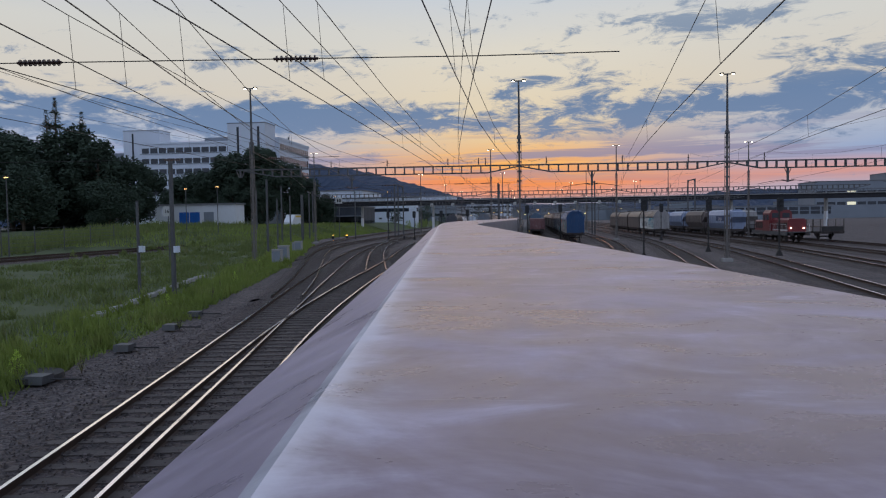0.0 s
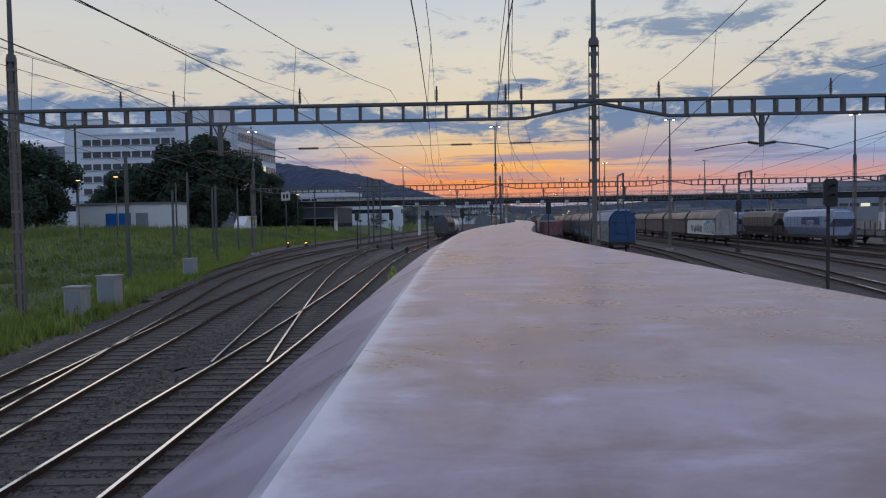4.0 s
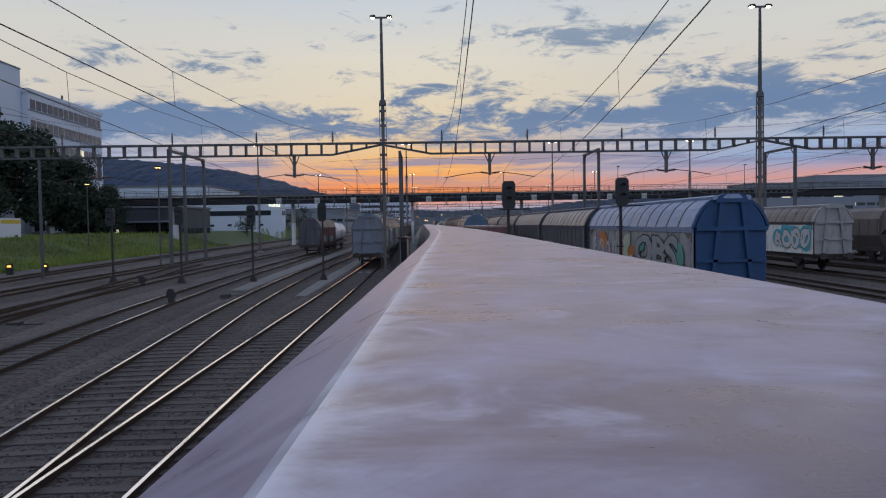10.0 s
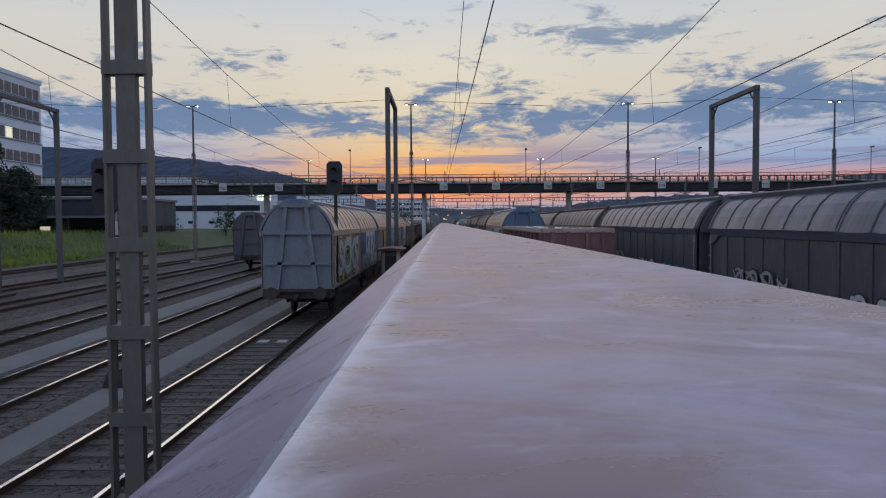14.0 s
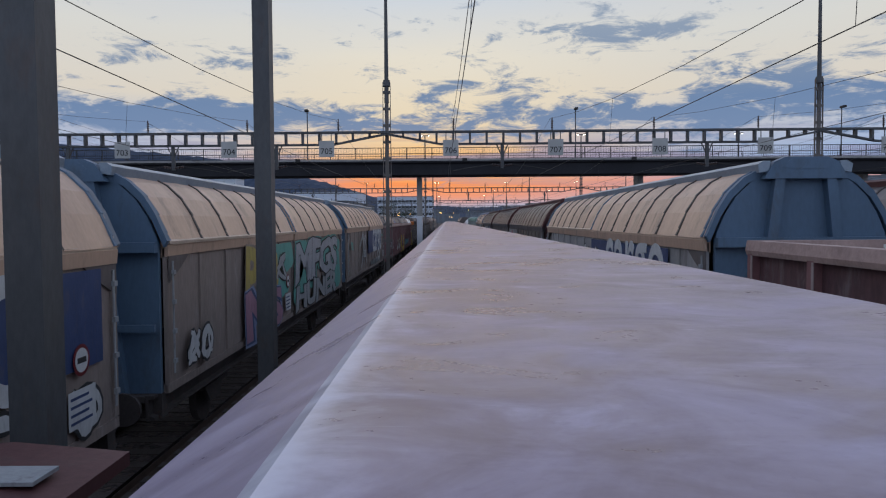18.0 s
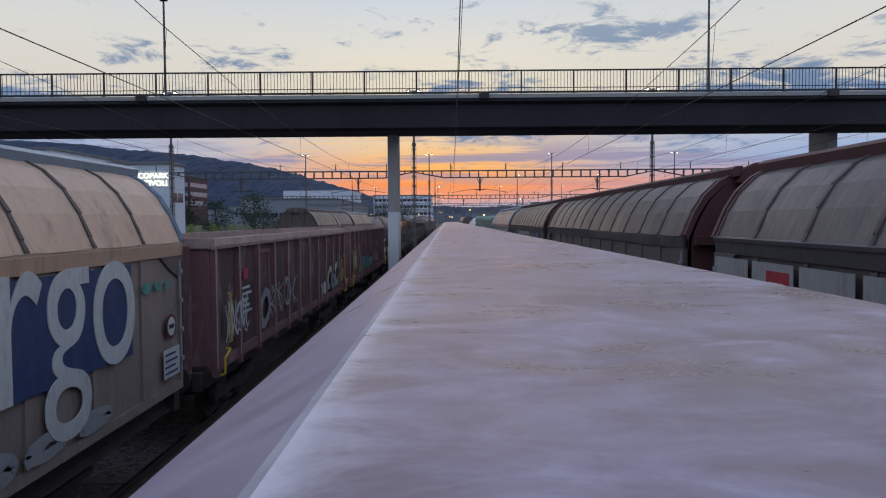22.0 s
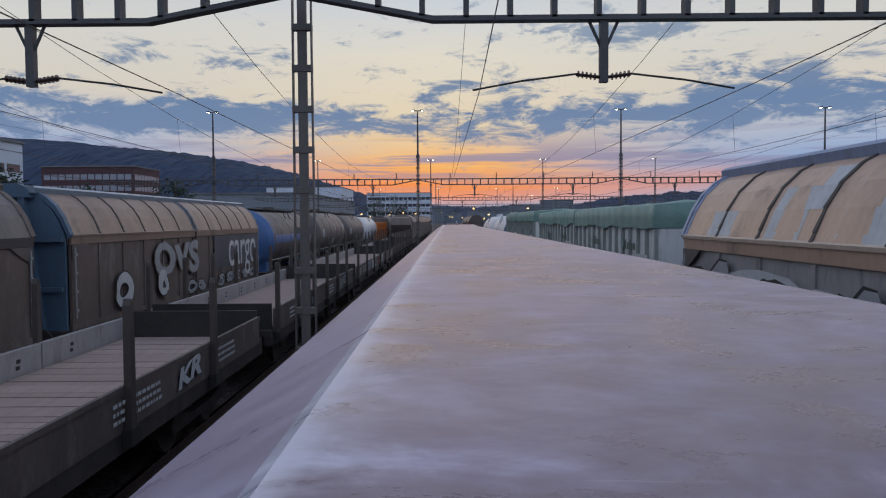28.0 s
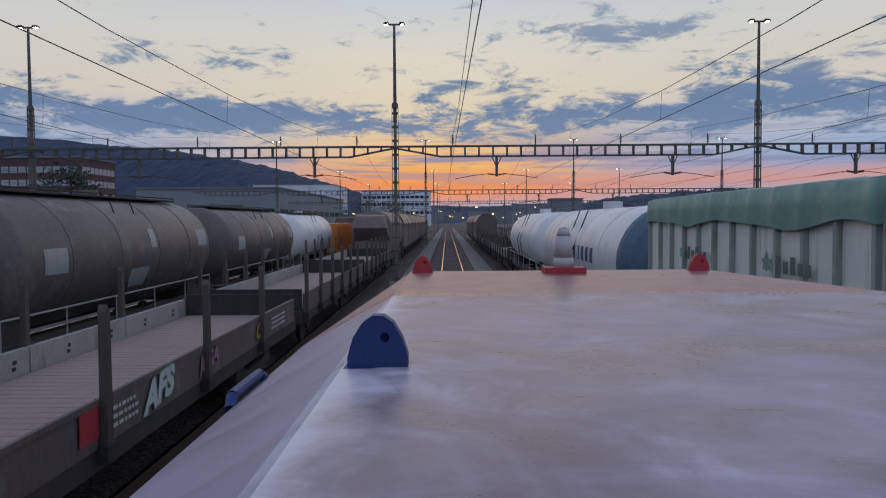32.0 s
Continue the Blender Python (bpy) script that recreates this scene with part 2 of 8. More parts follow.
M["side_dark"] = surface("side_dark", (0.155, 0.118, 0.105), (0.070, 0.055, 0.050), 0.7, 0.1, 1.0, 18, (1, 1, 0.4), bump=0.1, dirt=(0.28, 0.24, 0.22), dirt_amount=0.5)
M["slate_wall"] = surface("slate_wall", (0.092, 0.094, 0.112), (0.046, 0.046, 0.056), 0.55, 0.1, 1.0, 18, (1, 1, 0.3), bump=0.1, dirt=(0.19, 0.18, 0.19), dirt_amount=0.4)
M["end_grey"] = surface("end_grey", (0.20, 0.225, 0.265), (0.125, 0.138, 0.165), 0.6, 0.1, 0.8, 18, (1, 1, 0.4), bump=0.1, dirt=(0.15, 0.10, 0.075), dirt_amount=0.55)
# container ribs: their shade is put into this darker green-grey
M["rib_shade"] = surface("rib_shade", (0.36, 0.39, 0.36), (0.22, 0.235, 0.215), 0.7, 0, 1.5, 16, (1, 1.6, 0.3), bump=0.08, dirt=(0.16, 0.12, 0.09), dirt_amount=0.6)
M["slate_roof"] = surface("slate_roof", (0.100, 0.114, 0.155), (0.052, 0.058, 0.082), 0.36, 0.3, 0.9, 16, (1, 1, 0.35), bump=0.08, dirt=(0.20, 0.19, 0.19), dirt_amount=0.4)
M["paint_mint"] = surface("paint_mint", (0.52, 0.58, 0.42), (0.40, 0.46, 0.33), 0.55, 0, 3, 25, stretch=(1, 1.4, 0.5), bump=0.05, amount=0.75, dirt=(0.13, 0.11, 0.10), dirt_amount=0.4)
M["grass"] = surface("grass", (0.22, 0.275, 0.045), (0.095, 0.14, 0.028), 0.8, 0, 0.22, 2.2, bump=0, dirt=(0.26, 0.24, 0.09), dirt_amount=0.5)
M["weed"] = surface("weed", (0.40, 0.52, 0.06), (0.27, 0.40, 0.045), 0.7, 0, 3, 20, bump=0)
M["leaf"] = surface("leaf", (0.034, 0.055, 0.030), (0.014, 0.026, 0.017), 0.85, 0, 0.5, 4, bump=0)
M["needle"] = surface("needle", (0.03, 0.05, 0.025), (0.015, 0.028, 0.015), 0.85, 0, 0.7, 5, bump=0)
M["bark"] = surface("bark", (0.10, 0.075, 0.05), None, 0.9, 0, 3, 25, (1, 1, 0.3))
M["rail_side"] = surface("rail_side", (0.075, 0.045, 0.033), (0.04, 0.028, 0.023), 0.8, 0.2, 2, 40)
M["rail_top"] = surface("rail_top", (0.92, 0.91, 0.90), (0.80, 0.79, 0.78), 0.10, 1.0, 2, 60, bump=0.05)
M["sleeper"] = surface("sleeper", (0.105, 0.085, 0.076), (0.055, 0.045, 0.041), 0.85, 0, 1.5, 30, (1, 8, 1), random_tint=0.6)
M["steel"] = surface("steel", (0.105, 0.108, 0.112), (0.06, 0.06, 0.062), 0.6, 0.3, 1.2, 20, (1, 1, 0.4), dirt=(0.12, 0.07, 0.045), dirt_amount=0.35)
# paler copy of steel: the sky light on the masts is in the colour
M["mast_steel_lit"] = surface("mast_steel_lit", (0.165, 0.150, 0.138), (0.085, 0.078, 0.072), 0.6, 0.25, 1.2, 20, (1, 1, 0.3), dirt=(0.15, 0.085, 0.05), dirt_amount=0.45)
M["dark_steel"] = surface("dark_steel", (0.045, 0.042, 0.04), (0.02, 0.02, 0.02), 0.7, 0.2, 2, 30, dirt=(0.07, 0.045, 0.03))
M["wire"] = surface("wire", (0.06, 0.055, 0.05), None, 0.5, 0.6, 2, 20, bump=0)
M["insulator"] = surface("insulator", (0.055, 0.03, 0.025), None, 0.3, 0, 8, 40, bump=0)
M["concrete"] = surface("concrete", (0.36, 0.35, 0.33), (0.24, 0.235, 0.23), 0.85, 0, 0.8, 18, (1, 1, 0.5), dirt=(0.16, 0.15, 0.14), dirt_amount=0.4)
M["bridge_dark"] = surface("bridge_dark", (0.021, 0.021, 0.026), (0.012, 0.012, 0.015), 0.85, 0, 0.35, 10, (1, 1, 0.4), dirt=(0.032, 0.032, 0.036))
M["white_paint"] = surface("white_paint", (0.62, 0.64, 0.67), (0.60, 0.60, 0.61), 0.6, 0, 0.6, 18, (1, 1, 0.5), amount=0.5, dirt=(0.45, 0.43, 0.40), dirt_amount=0.3)
M["facade"] = surface("facade", (0.62, 0.67, 0.75), (0.52, 0.56, 0.63), 0.7, 0, 0.15, 4, bump=0.05)
M["facade_grey"] = surface("facade_grey", (0.22, 0.245, 0.28), (0.17, 0.19, 0.22), 0.7, 0, 0.15, 4, bump=0.05)
M["facade_red"] = surface("facade_red", (0.085, 0.04, 0.045), (0.065, 0.034, 0.036), 0.75, 0, 0.2, 5, bump=0.05)
M["roofing"] = surface("roofing", (0.20, 0.20, 0.21), (0.13, 0.13, 0.14), 0.8, 0, 0.3, 5)
M["blue_door"] = surface("blue_door", (0.02, 0.12, 0.42), (0.015, 0.08, 0.30), 0.45, 0, 1, 12)
M["hood"] = worn_hood("hood", (0.158, 0.114, 0.148), (0.370, 0.310, 0.398), (0.62, 0.58, 0.71))
# pale mix for the crease: the light it catches is in the colour
M["hood_glint"] = worn_hood("hood_glint", (0.36, 0.34, 0.40), (0.66, 0.64, 0.70), (0.85, 0.84, 0.88))
# red of the mirrored low sky, put into the nose colour
M["hood_sunset"] = worn_hood("hood_sunset", (0.24, 0.10, 0.095), (0.34, 0.18, 0.175), (0.45, 0.30, 0.30))
# paler copy of the hood paint: the left slope's brightness is in the colour
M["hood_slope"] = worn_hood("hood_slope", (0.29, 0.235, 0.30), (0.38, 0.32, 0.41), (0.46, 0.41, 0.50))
M["loco_grey"] = surface("loco_grey", (0.24, 0.23, 0.25), (0.17, 0.16, 0.18), 0.5, 0.2, 1.0, 12, bump=0.05)
M["lug_blue"] = surface("lug_blue", (0.012, 0.035, 0.16), (0.008, 0.02, 0.10), 0.5, 0, 14, 80, bump=0.15)
M["lug_red"] = surface("lug_red", (0.42, 0.035, 0.05), (0.28, 0.025, 0.035), 0.5, 0, 14, 80, bump=0.15)
M["loco_red"] = surface("loco_red", (0.16, 0.015, 0.02), (0.11, 0.012, 0.015), 0.45, 0, 0.8, 12, bump=0.05, dirt=(0.15, 0.05, 0.04))
M["antenna"] = surface("antenna", (0.46, 0.43, 0.46), (0.36, 0.34, 0.36), 0.5, 0, 8, 60, bump=0.1)
M["beige"] = surface("beige", (0.62, 0.42, 0.295), (0.41, 0.28, 0.20), 0.42, 0.1, 0.9, 16, (1, 1, 0.35), bump=0.08, dirt=(0.20, 0.14, 0.105), dirt_amount=0.6)
M["beige_pale"] = surface("beige_pale", (0.66, 0.51, 0.39), (0.46, 0.35, 0.26), 0.5, 0.1, 2, 16, bump=0.05)
M["rail_slate"] = surface("rail_slate", (0.30, 0.36, 0.42), (0.20, 0.24, 0.29), 0.4, 0.4, 1.5, 16, bump=0.05)
M["beige_dull"] = surface("beige_dull", (0.34, 0.235, 0.175), (0.20, 0.14, 0.105), 0.48, 0.1, 0.9, 16, (1, 1, 0.35), bump=0.08, dirt=(0.13, 0.095, 0.075), dirt_amount=0.6)
M["umber_wall"] = surface("umber_wall", (0.17, 0.128, 0.108), (0.085, 0.067, 0.060), 0.65, 0.1, 1.0, 18, (1, 1, 0.3), bump=0.1, dirt=(0.26, 0.22, 0.20), dirt_amount=0.5)
M["wall_brown"] = surface("wall_brown", (0.31, 0.245, 0.215), (0.14, 0.115, 0.105), 0.65, 0.1, 1.0, 18, (1, 1, 0.3), bump=0.1, dirt=(0.40, 0.36, 0.335), dirt_amount=0.55)
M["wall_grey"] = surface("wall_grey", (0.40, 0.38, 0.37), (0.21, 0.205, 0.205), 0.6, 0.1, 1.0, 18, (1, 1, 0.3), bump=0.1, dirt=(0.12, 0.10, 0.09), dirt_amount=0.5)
# silver with the blue of the mirrored sky mixed into its colour
M["sky_silver"] = surface("sky_silver", (0.31, 0.37, 0.52), (0.20, 0.24, 0.34), 0.5, 0.3, 1.0, 18, (1, 1, 0.3), bump=0.08, dirt=(0.16, 0.14, 0.13), dirt_amount=0.5)
M["brown_dark"] = surface("brown_dark", (0.15, 0.122, 0.112), (0.075, 0.062, 0.058), 0.6, 0.1, 1.0, 18, (1, 1, 0.3), bump=0.1, dirt=(0.20, 0.18, 0.17), dirt_amount=0.35)
M["brown_roof"] = surface("brown_roof", (0.112, 0.099, 0.100), (0.056, 0.050, 0.052), 0.42, 0.2, 0.9, 16, (1, 1, 0.35), bump=0.08, dirt=(0.19, 0.165, 0.15))
M["maroon"] = surface("maroon", (0.105, 0.036, 0.036), (0.06, 0.027, 0.026), 0.6, 0.1, 1.0, 18, (1, 1, 0.35), bump=0.12, dirt=(0.06, 0.045, 0.04), dirt_amount=0.5)
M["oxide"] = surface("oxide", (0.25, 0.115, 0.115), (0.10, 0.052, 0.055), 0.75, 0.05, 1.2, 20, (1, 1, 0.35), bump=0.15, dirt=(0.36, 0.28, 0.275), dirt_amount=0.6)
# wall panels: the shadow between posts is painted as a darker oxide
M["oxide_shadow"] = surface("oxide_shadow", (0.140, 0.064, 0.068), (0.052, 0.030, 0.034), 0.75, 0.05, 0.9, 14, (1, 1, 0.35), bump=0.2, amount=0.9, dirt=(0.30, 0.25, 0.25), dirt_amount=0.6)
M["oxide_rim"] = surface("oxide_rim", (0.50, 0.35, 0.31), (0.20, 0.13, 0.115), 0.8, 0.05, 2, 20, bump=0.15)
M["end_blue"] = surface("end_blue", (0.019, 0.068, 0.175), (0.013, 0.045, 0.115), 0.5, 0.1, 1.0, 18, (1, 1, 0.4), bump=0.08, dirt=(0.05, 0.06, 0.10))
M["end_slate"] = surface("end_slate", (0.108, 0.170, 0.250), (0.070, 0.112, 0.170), 0.55, 0.1, 1.0, 18, (1, 1, 0.4), bump=0.08, dirt=(0.08, 0.085, 0.09))
M["chassis"] = surface("chassis", (0.065, 0.052, 0.048), (0.035, 0.03, 0.028), 0.8, 0.1, 3, 25, dirt=(0.10, 0.05, 0.035))
M["planks"] = surface("planks", (0.42, 0.31, 0.265), (0.24, 0.17, 0.15), 0.85, 0, 2.0, 20, (6, 0.6, 1), random_tint=0.5)
M["tank_grey"] = surface("tank_grey", (0.140, 0.120, 0.114), (0.060, 0.051, 0.050), 0.5, 0.15, 0.7, 12, (1, 0.6, 0.5), bump=0.05, dirt=(0.26, 0.23, 0.215), dirt_amount=0.6)
M["tank_white"] = surface("tank_white", (0.74, 0.74, 0.76), (0.50, 0.50, 0.52), 0.4, 0.05, 0.7, 12, (1, 0.6, 0.5), bump=0.03, dirt=(0.36, 0.34, 0.33), dirt_amount=0.4)
M["tank_blue"] = surface("tank_blue", (0.075, 0.155, 0.36), (0.05, 0.105, 0.24), 0.4, 0.05, 0.9, 12, bump=0.03, dirt=(0.10, 0.11, 0.14))
M["orange"] = surface("orange", (0.62, 0.20, 0.03), (0.45, 0.14, 0.025), 0.5, 0, 1, 15, bump=0.05, dirt=(0.25, 0.10, 0.05))
M["green_tarp"] = surface("green_tarp", (0.19, 0.32, 0.27), (0.105, 0.195, 0.165), 0.55, 0, 1.0, 10, bump=0.35, dirt=(0.26, 0.33, 0.30))
M["container_white"] = surface("container_white", (0.78, 0.78, 0.74), (0.60, 0.59, 0.55), 0.6, 0, 0.9, 16, (1, 1.6, 0.16), bump=0.08, dirt=(0.20, 0.155, 0.125), dirt_amount=0.75)
M["sign_white"] = surface("sign_white", (0.46, 0.46, 0.44), (0.36, 0.36, 0.34), 0.6, 0, 3, 30, bump=0)
M["black"] = surface("black", (0.018, 0.018, 0.02), (0.03, 0.03, 0.03), 0.6, 0, 3, 30, bump=0)
M["signal_black"] = surface("signal_black", (0.014, 0.014, 0.016), (0.024, 0.024, 0.027), 0.55, 0, 3, 30, bump=0.05)
M["yellow"] = surface("yellow", (0.62, 0.44, 0.03), (0.45, 0.32, 0.03), 0.6, 0, 3, 30, bump=0)
M["paint_white"] = surface("paint_white", (0.60, 0.60, 0.60), (0.44, 0.44, 0.44), 0.55, 0, 3, 25, stretch=(1, 1.4, 0.5), bump=0.05, amount=0.75, dirt=(0.13, 0.11, 0.10), dirt_amount=0.3)
M["paint_silver"] = surface("paint_silver", (0.46, 0.47, 0.50), (0.31, 0.32, 0.35), 0.45, 0.35, 2, 25, stretch=(1, 1.4, 0.5), bump=0.05, amount=0.75, dirt=(0.13, 0.11, 0.10), dirt_amount=0.55)
M["rib_brown"] = surface("rib_brown", (0.085, 0.068, 0.058), (0.05, 0.042, 0.038), 0.6, 0.1, 2, 20, bump=0.05)
M["paint_grey_green"] = surface("paint_grey_green", (0.14, 0.17, 0.14), None, 0.6, 0, 4, 30, bump=0)
M["dock_dark"] = surface("dock_dark", (0.055, 0.062, 0.075), (0.03, 0.034, 0.042), 0.7, 0, 0.3, 4, bump=0.05)
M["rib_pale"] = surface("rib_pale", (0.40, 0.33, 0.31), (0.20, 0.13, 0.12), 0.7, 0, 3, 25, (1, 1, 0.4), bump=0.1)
M["paint_teal"] = surface("paint_teal", (0.12, 0.36, 0.30), (0.08, 0.25, 0.22), 0.55, 0, 3, 25, stretch=(1, 1.4, 0.5), bump=0.05, amount=0.75, dirt=(0.13, 0.11, 0.10), dirt_amount=0.55)
M["paint_cyan"] = surface("paint_cyan", (0.08, 0.42, 0.50), (0.06, 0.30, 0.38), 0.55, 0, 3, 25, stretch=(1, 1.4, 0.5), bump=0.05, amount=0.75, dirt=(0.13, 0.11, 0.10), dirt_amount=0.55)
M["paint_yellow"] = surface("paint_yellow", (0.43, 0.34, 0.075), (0.31, 0.23, 0.06), 0.55, 0, 3, 25, stretch=(1, 1.4, 0.5), bump=0.05, amount=0.75, dirt=(0.13, 0.11, 0.10), dirt_amount=0.55)
M["paint_pink"] = surface("paint_pink", (0.37, 0.19, 0.25), (0.25, 0.13, 0.19), 0.55, 0, 3, 25, stretch=(1, 1.4, 0.5), bump=0.05, amount=0.75, dirt=(0.13, 0.11, 0.10), dirt_amount=0.55)
M["paint_grey"] = surface("paint_grey", (0.36, 0.37, 0.38), (0.25, 0.26, 0.27), 0.5, 0.1, 3, 25, stretch=(1, 1.4, 0.5), bump=0.05, amount=0.75, dirt=(0.13, 0.11, 0.10), dirt_amount=0.55)
M["paint_navy"] = surface("paint_navy", (0.034, 0.060, 0.160), (0.024, 0.042, 0.112), 0.55, 0, 3, 25, stretch=(1, 1.4, 0.5), bump=0.05, amount=0.75, dirt=(0.13, 0.11, 0.10), dirt_amount=0.3)
M["paint_blue"] = surface("paint_blue", (0.22, 0.28, 0.44), (0.17, 0.21, 0.33), 0.55, 0, 3, 25, stretch=(1, 1.4, 0.5), bump=0.05, amount=0.75, dirt=(0.13, 0.11, 0.10), dirt_amount=0.55)
# woodland of the far hills, with blue evening haze mixed into its colour
M["hazy_forest"] = surface("hazy_forest", (0.034, 0.054, 0.098), (0.018, 0.031, 0.064), 0.95, 0, 0.05, 0.3, bump=0)
M["far_town"] = surface("far_town", (0.22, 0.25, 0.28), (0.12, 0.14, 0.17), 0.9, 0, 0.01, 0.08, bump=0)
M["brick_pink"] = surface("brick_pink", (0.30, 0.16, 0.15), None, 0.8, 0, 1, 10)
M["window"] = surface("window", (0.018, 0.022, 0.03), (0.035, 0.04, 0.05), 0.12, 0, 0.3, 2, bump=0)
M["window_pale"] = surface("window_pale", (0.34, 0.35, 0.40), (0.16, 0.17, 0.20), 0.25, 0, 0.6, 3, bump=0)
M["lamp_glow"] = glow_mat("lamp_glow", (1.0, 0.84, 0.58), 9.0)
M["sodium_glow"] = glow_mat("sodium_glow", (1.0, 0.55, 0.15), 5.0)
M["red_glow"] = glow_mat("red_glow", (1.0, 0.04, 0.05), 4.0)
M["amber_glow"] = glow_mat("amber_glow", (1.0, 0.42, 0.04), 5.0)
M["lit_window"] = glow_mat("lit_window", (0.95, 0.85, 0.55), 0.6)
M["sign_glow"] = glow_mat("sign_glow", (0.95, 0.92, 0.65), 1.6)


# ---- mesh building ----
class B:
    """Collects vertices and faces of one mesh."""

    def __init__(self):
        self.v, self.f, self.smooth = [], [], False

    def add(self, verts, faces):
        k = len(self.v)
        self.v += [tuple(p) for p in verts]
        self.f += [tuple(i + k for i in q) for q in faces]
        return self

    def box(self, x0, x1, y0, y1, z0, z1):
        vs = [(x, y, z) for x in (x0, x1) for y in (y0, y1) for z in (z0, z1)]
        return self.add(vs, [(0, 1, 3, 2), (4, 6, 7, 5), (0, 4, 5, 1), (2, 3, 7, 6), (0, 2, 6, 4), (1, 5, 7, 3)])

    def tube(self, a, b, r0, r1=None, n=8, cap=True):
        a, b, r1 = Vector(a), Vector(b), r0 if r1 is None else r1
        d = (b - a).normalized()
        u = d.orthogonal().normalized()
        w = d.cross(u)
        vs = []
        for p, r in ((a, r0), (b, r1)):
            vs += [p + (u * math.cos(6.28318 * i / n) + w * math.sin(6.28318 * i / n)) * r for i in range(n)]
        fs = [(i, (i + 1) % n, n + (i + 1) % n, n + i) for i in range(n)]
        if cap:
            fs += [tuple(range(n))[::-1], tuple(range(n, 2 * n))]
        return self.add(vs, fs)

    def line(self, pts, r, n=4):
        for a, b in zip(pts, pts[1:]):
            self.tube(a, b, r, r, n, False)
        return self

    def prism_y(self, prof, y0, y1, cap=True):
        """A closed outline of (x, z), drawn out along y."""
        n = len(prof)
        vs = [(x, y0, z) for x, z in prof] + [(x, y1, z) for x, z in prof]
        fs = [(i, n + i, n + (i + 1) % n, (i + 1) % n) for i in range(n)]
        if cap:
            fs += [tuple(range(n)), tuple(range(n, 2 * n))[::-1]]
        return self.add(vs, fs)

    def prism_x(self, prof, x0, x1):
        n = len(prof)
        vs = [(x0, y, z) for y, z in prof] + [(x1, y, z) for y, z in prof]
        fs = [(i, (i + 1) % n, n + (i + 1) % n, n + i) for i in range(n)]
        return self.add(vs, fs + [tuple(range(n))[::-1], tuple(range(n, 2 * n))])

    def shell_y(self, prof, y0, y1, thick=0.03):
        """An open outline of (x, z), thickened inwards, drawn out along y."""
        inner = []
        for i, (x, z) in enumerate(prof):
            a, b = prof[max(i - 1, 0)], prof[min(i + 1, len(prof) - 1)]
            tx, tz = b[0] - a[0], b[1] - a[1]
            q = math.hypot(tx, tz)
            inner.append((x - tz / q * thick, z + tx / q * thick))
        return self.prism_y(list(prof) + inner[::-1], y0, y1)

    def revolve_y(self, rings, n=28, cx=0.0, cz=0.0):
        """Rings of (y, radius) round a line along y."""
        vs = [(cx + r * math.cos(6.28318 * i / n), y, cz + r * math.sin(6.28318 * i / n)) for y, r in rings for i in range(n)]
        fs = [(k * n + i, k * n + (i + 1) % n, (k + 1) * n + (i + 1) % n, (k + 1) * n + i) for k in range(len(rings) - 1) for i in range(n)]
        return self.add(vs, fs + [tuple(range(n)), tuple(range((len(rings) - 1) * n, len(rings) * n))[::-1]])

    def mesh(self, name, mat):
        me = bpy.data.meshes.new(name)
        me.from_pydata(self.v, [], self.f)
        bm = bmesh.new()
        bm.from_mesh(me)
        bmesh.ops.recalc_face_normals(bm, faces=bm.faces)
        bm.to_mesh(me)
        bm.free()
        me.materials.append(mat)
        if self.smooth:
            for p in me.polygons:
                p.use_smooth = True
        return me


def part(name, b, mat, parent, label="", at=None):
    ob = new(name, b if isinstance(b, bpy.types.Mesh) else b.mesh(name, M[mat]))
    ob.parent = parent
    if at is not None:
        ob.matrix_basis = at
    if label:
        tagged(ob, label)
    return ob


def thing(name, at, label, category, group="", kind=""):
    ob = new(name)
    ob.matrix_basis = at if isinstance(at, Matrix) else pose(*at)
    return tagged(ob, label, category, group, kind)


def solid(name, b, mat, label, category, kind="structure", group=""):
    return tagged(new(name, b.mesh(name, M[mat])), label, category, group, kind)


def text_mesh(word, size, mat, depth=0.006):
    cu = bpy.data.curves.new("word", "FONT")
    cu.body, cu.size, cu.extrude, cu.align_x, cu.align_y = word, size, depth, "CENTER", "CENTER"
    ob = new("word", cu)
    bpy.context.view_layer.update()
    me = bpy.data.meshes.new_from_object(ob.evaluated_get(bpy.context.evaluated_depsgraph_get()))
    bpy.data.objects.remove(ob)
    me.materials.clear()
    me.materials.append(M[mat])
    return me


def along(pts, y, soft=8.0):
    """x on a polyline of (x, y), smoothed."""
    def at(q):
        if q <= pts[0][1]:
            a, b = pts[0], pts[1]
        else:
            a, b = pts[-2], pts[-1]
            for p, r in zip(pts, pts[1:]):
                if p[1] <= q <= r[1]:
                    a, b = p, r
                    break
        return a[0] + (b[0] - a[0]) * (q - a[1]) / (b[1] - a[1])
    return sum(at(y + o * soft) for o in (-2, -1, 0, 1, 2)) / 5

# ---- ground and tracks ----
ground = solid("ground", B().add([(-4000, -600, -0.3), (4000, -600, -0.3), (4000, 4000, -0.3), (-4000, 4000, -0.3)], [(0, 1, 2, 3)]),
               "ballast", "grey-brown gravel yard ground reaching to the horizon", "ground")

OWN = [(ROWS[0][1] + 0.93, -8.0)] + [(r[1], r[2]) for r in ROWS] + [(-0.03, 700.0)]
AXIS = 0.36


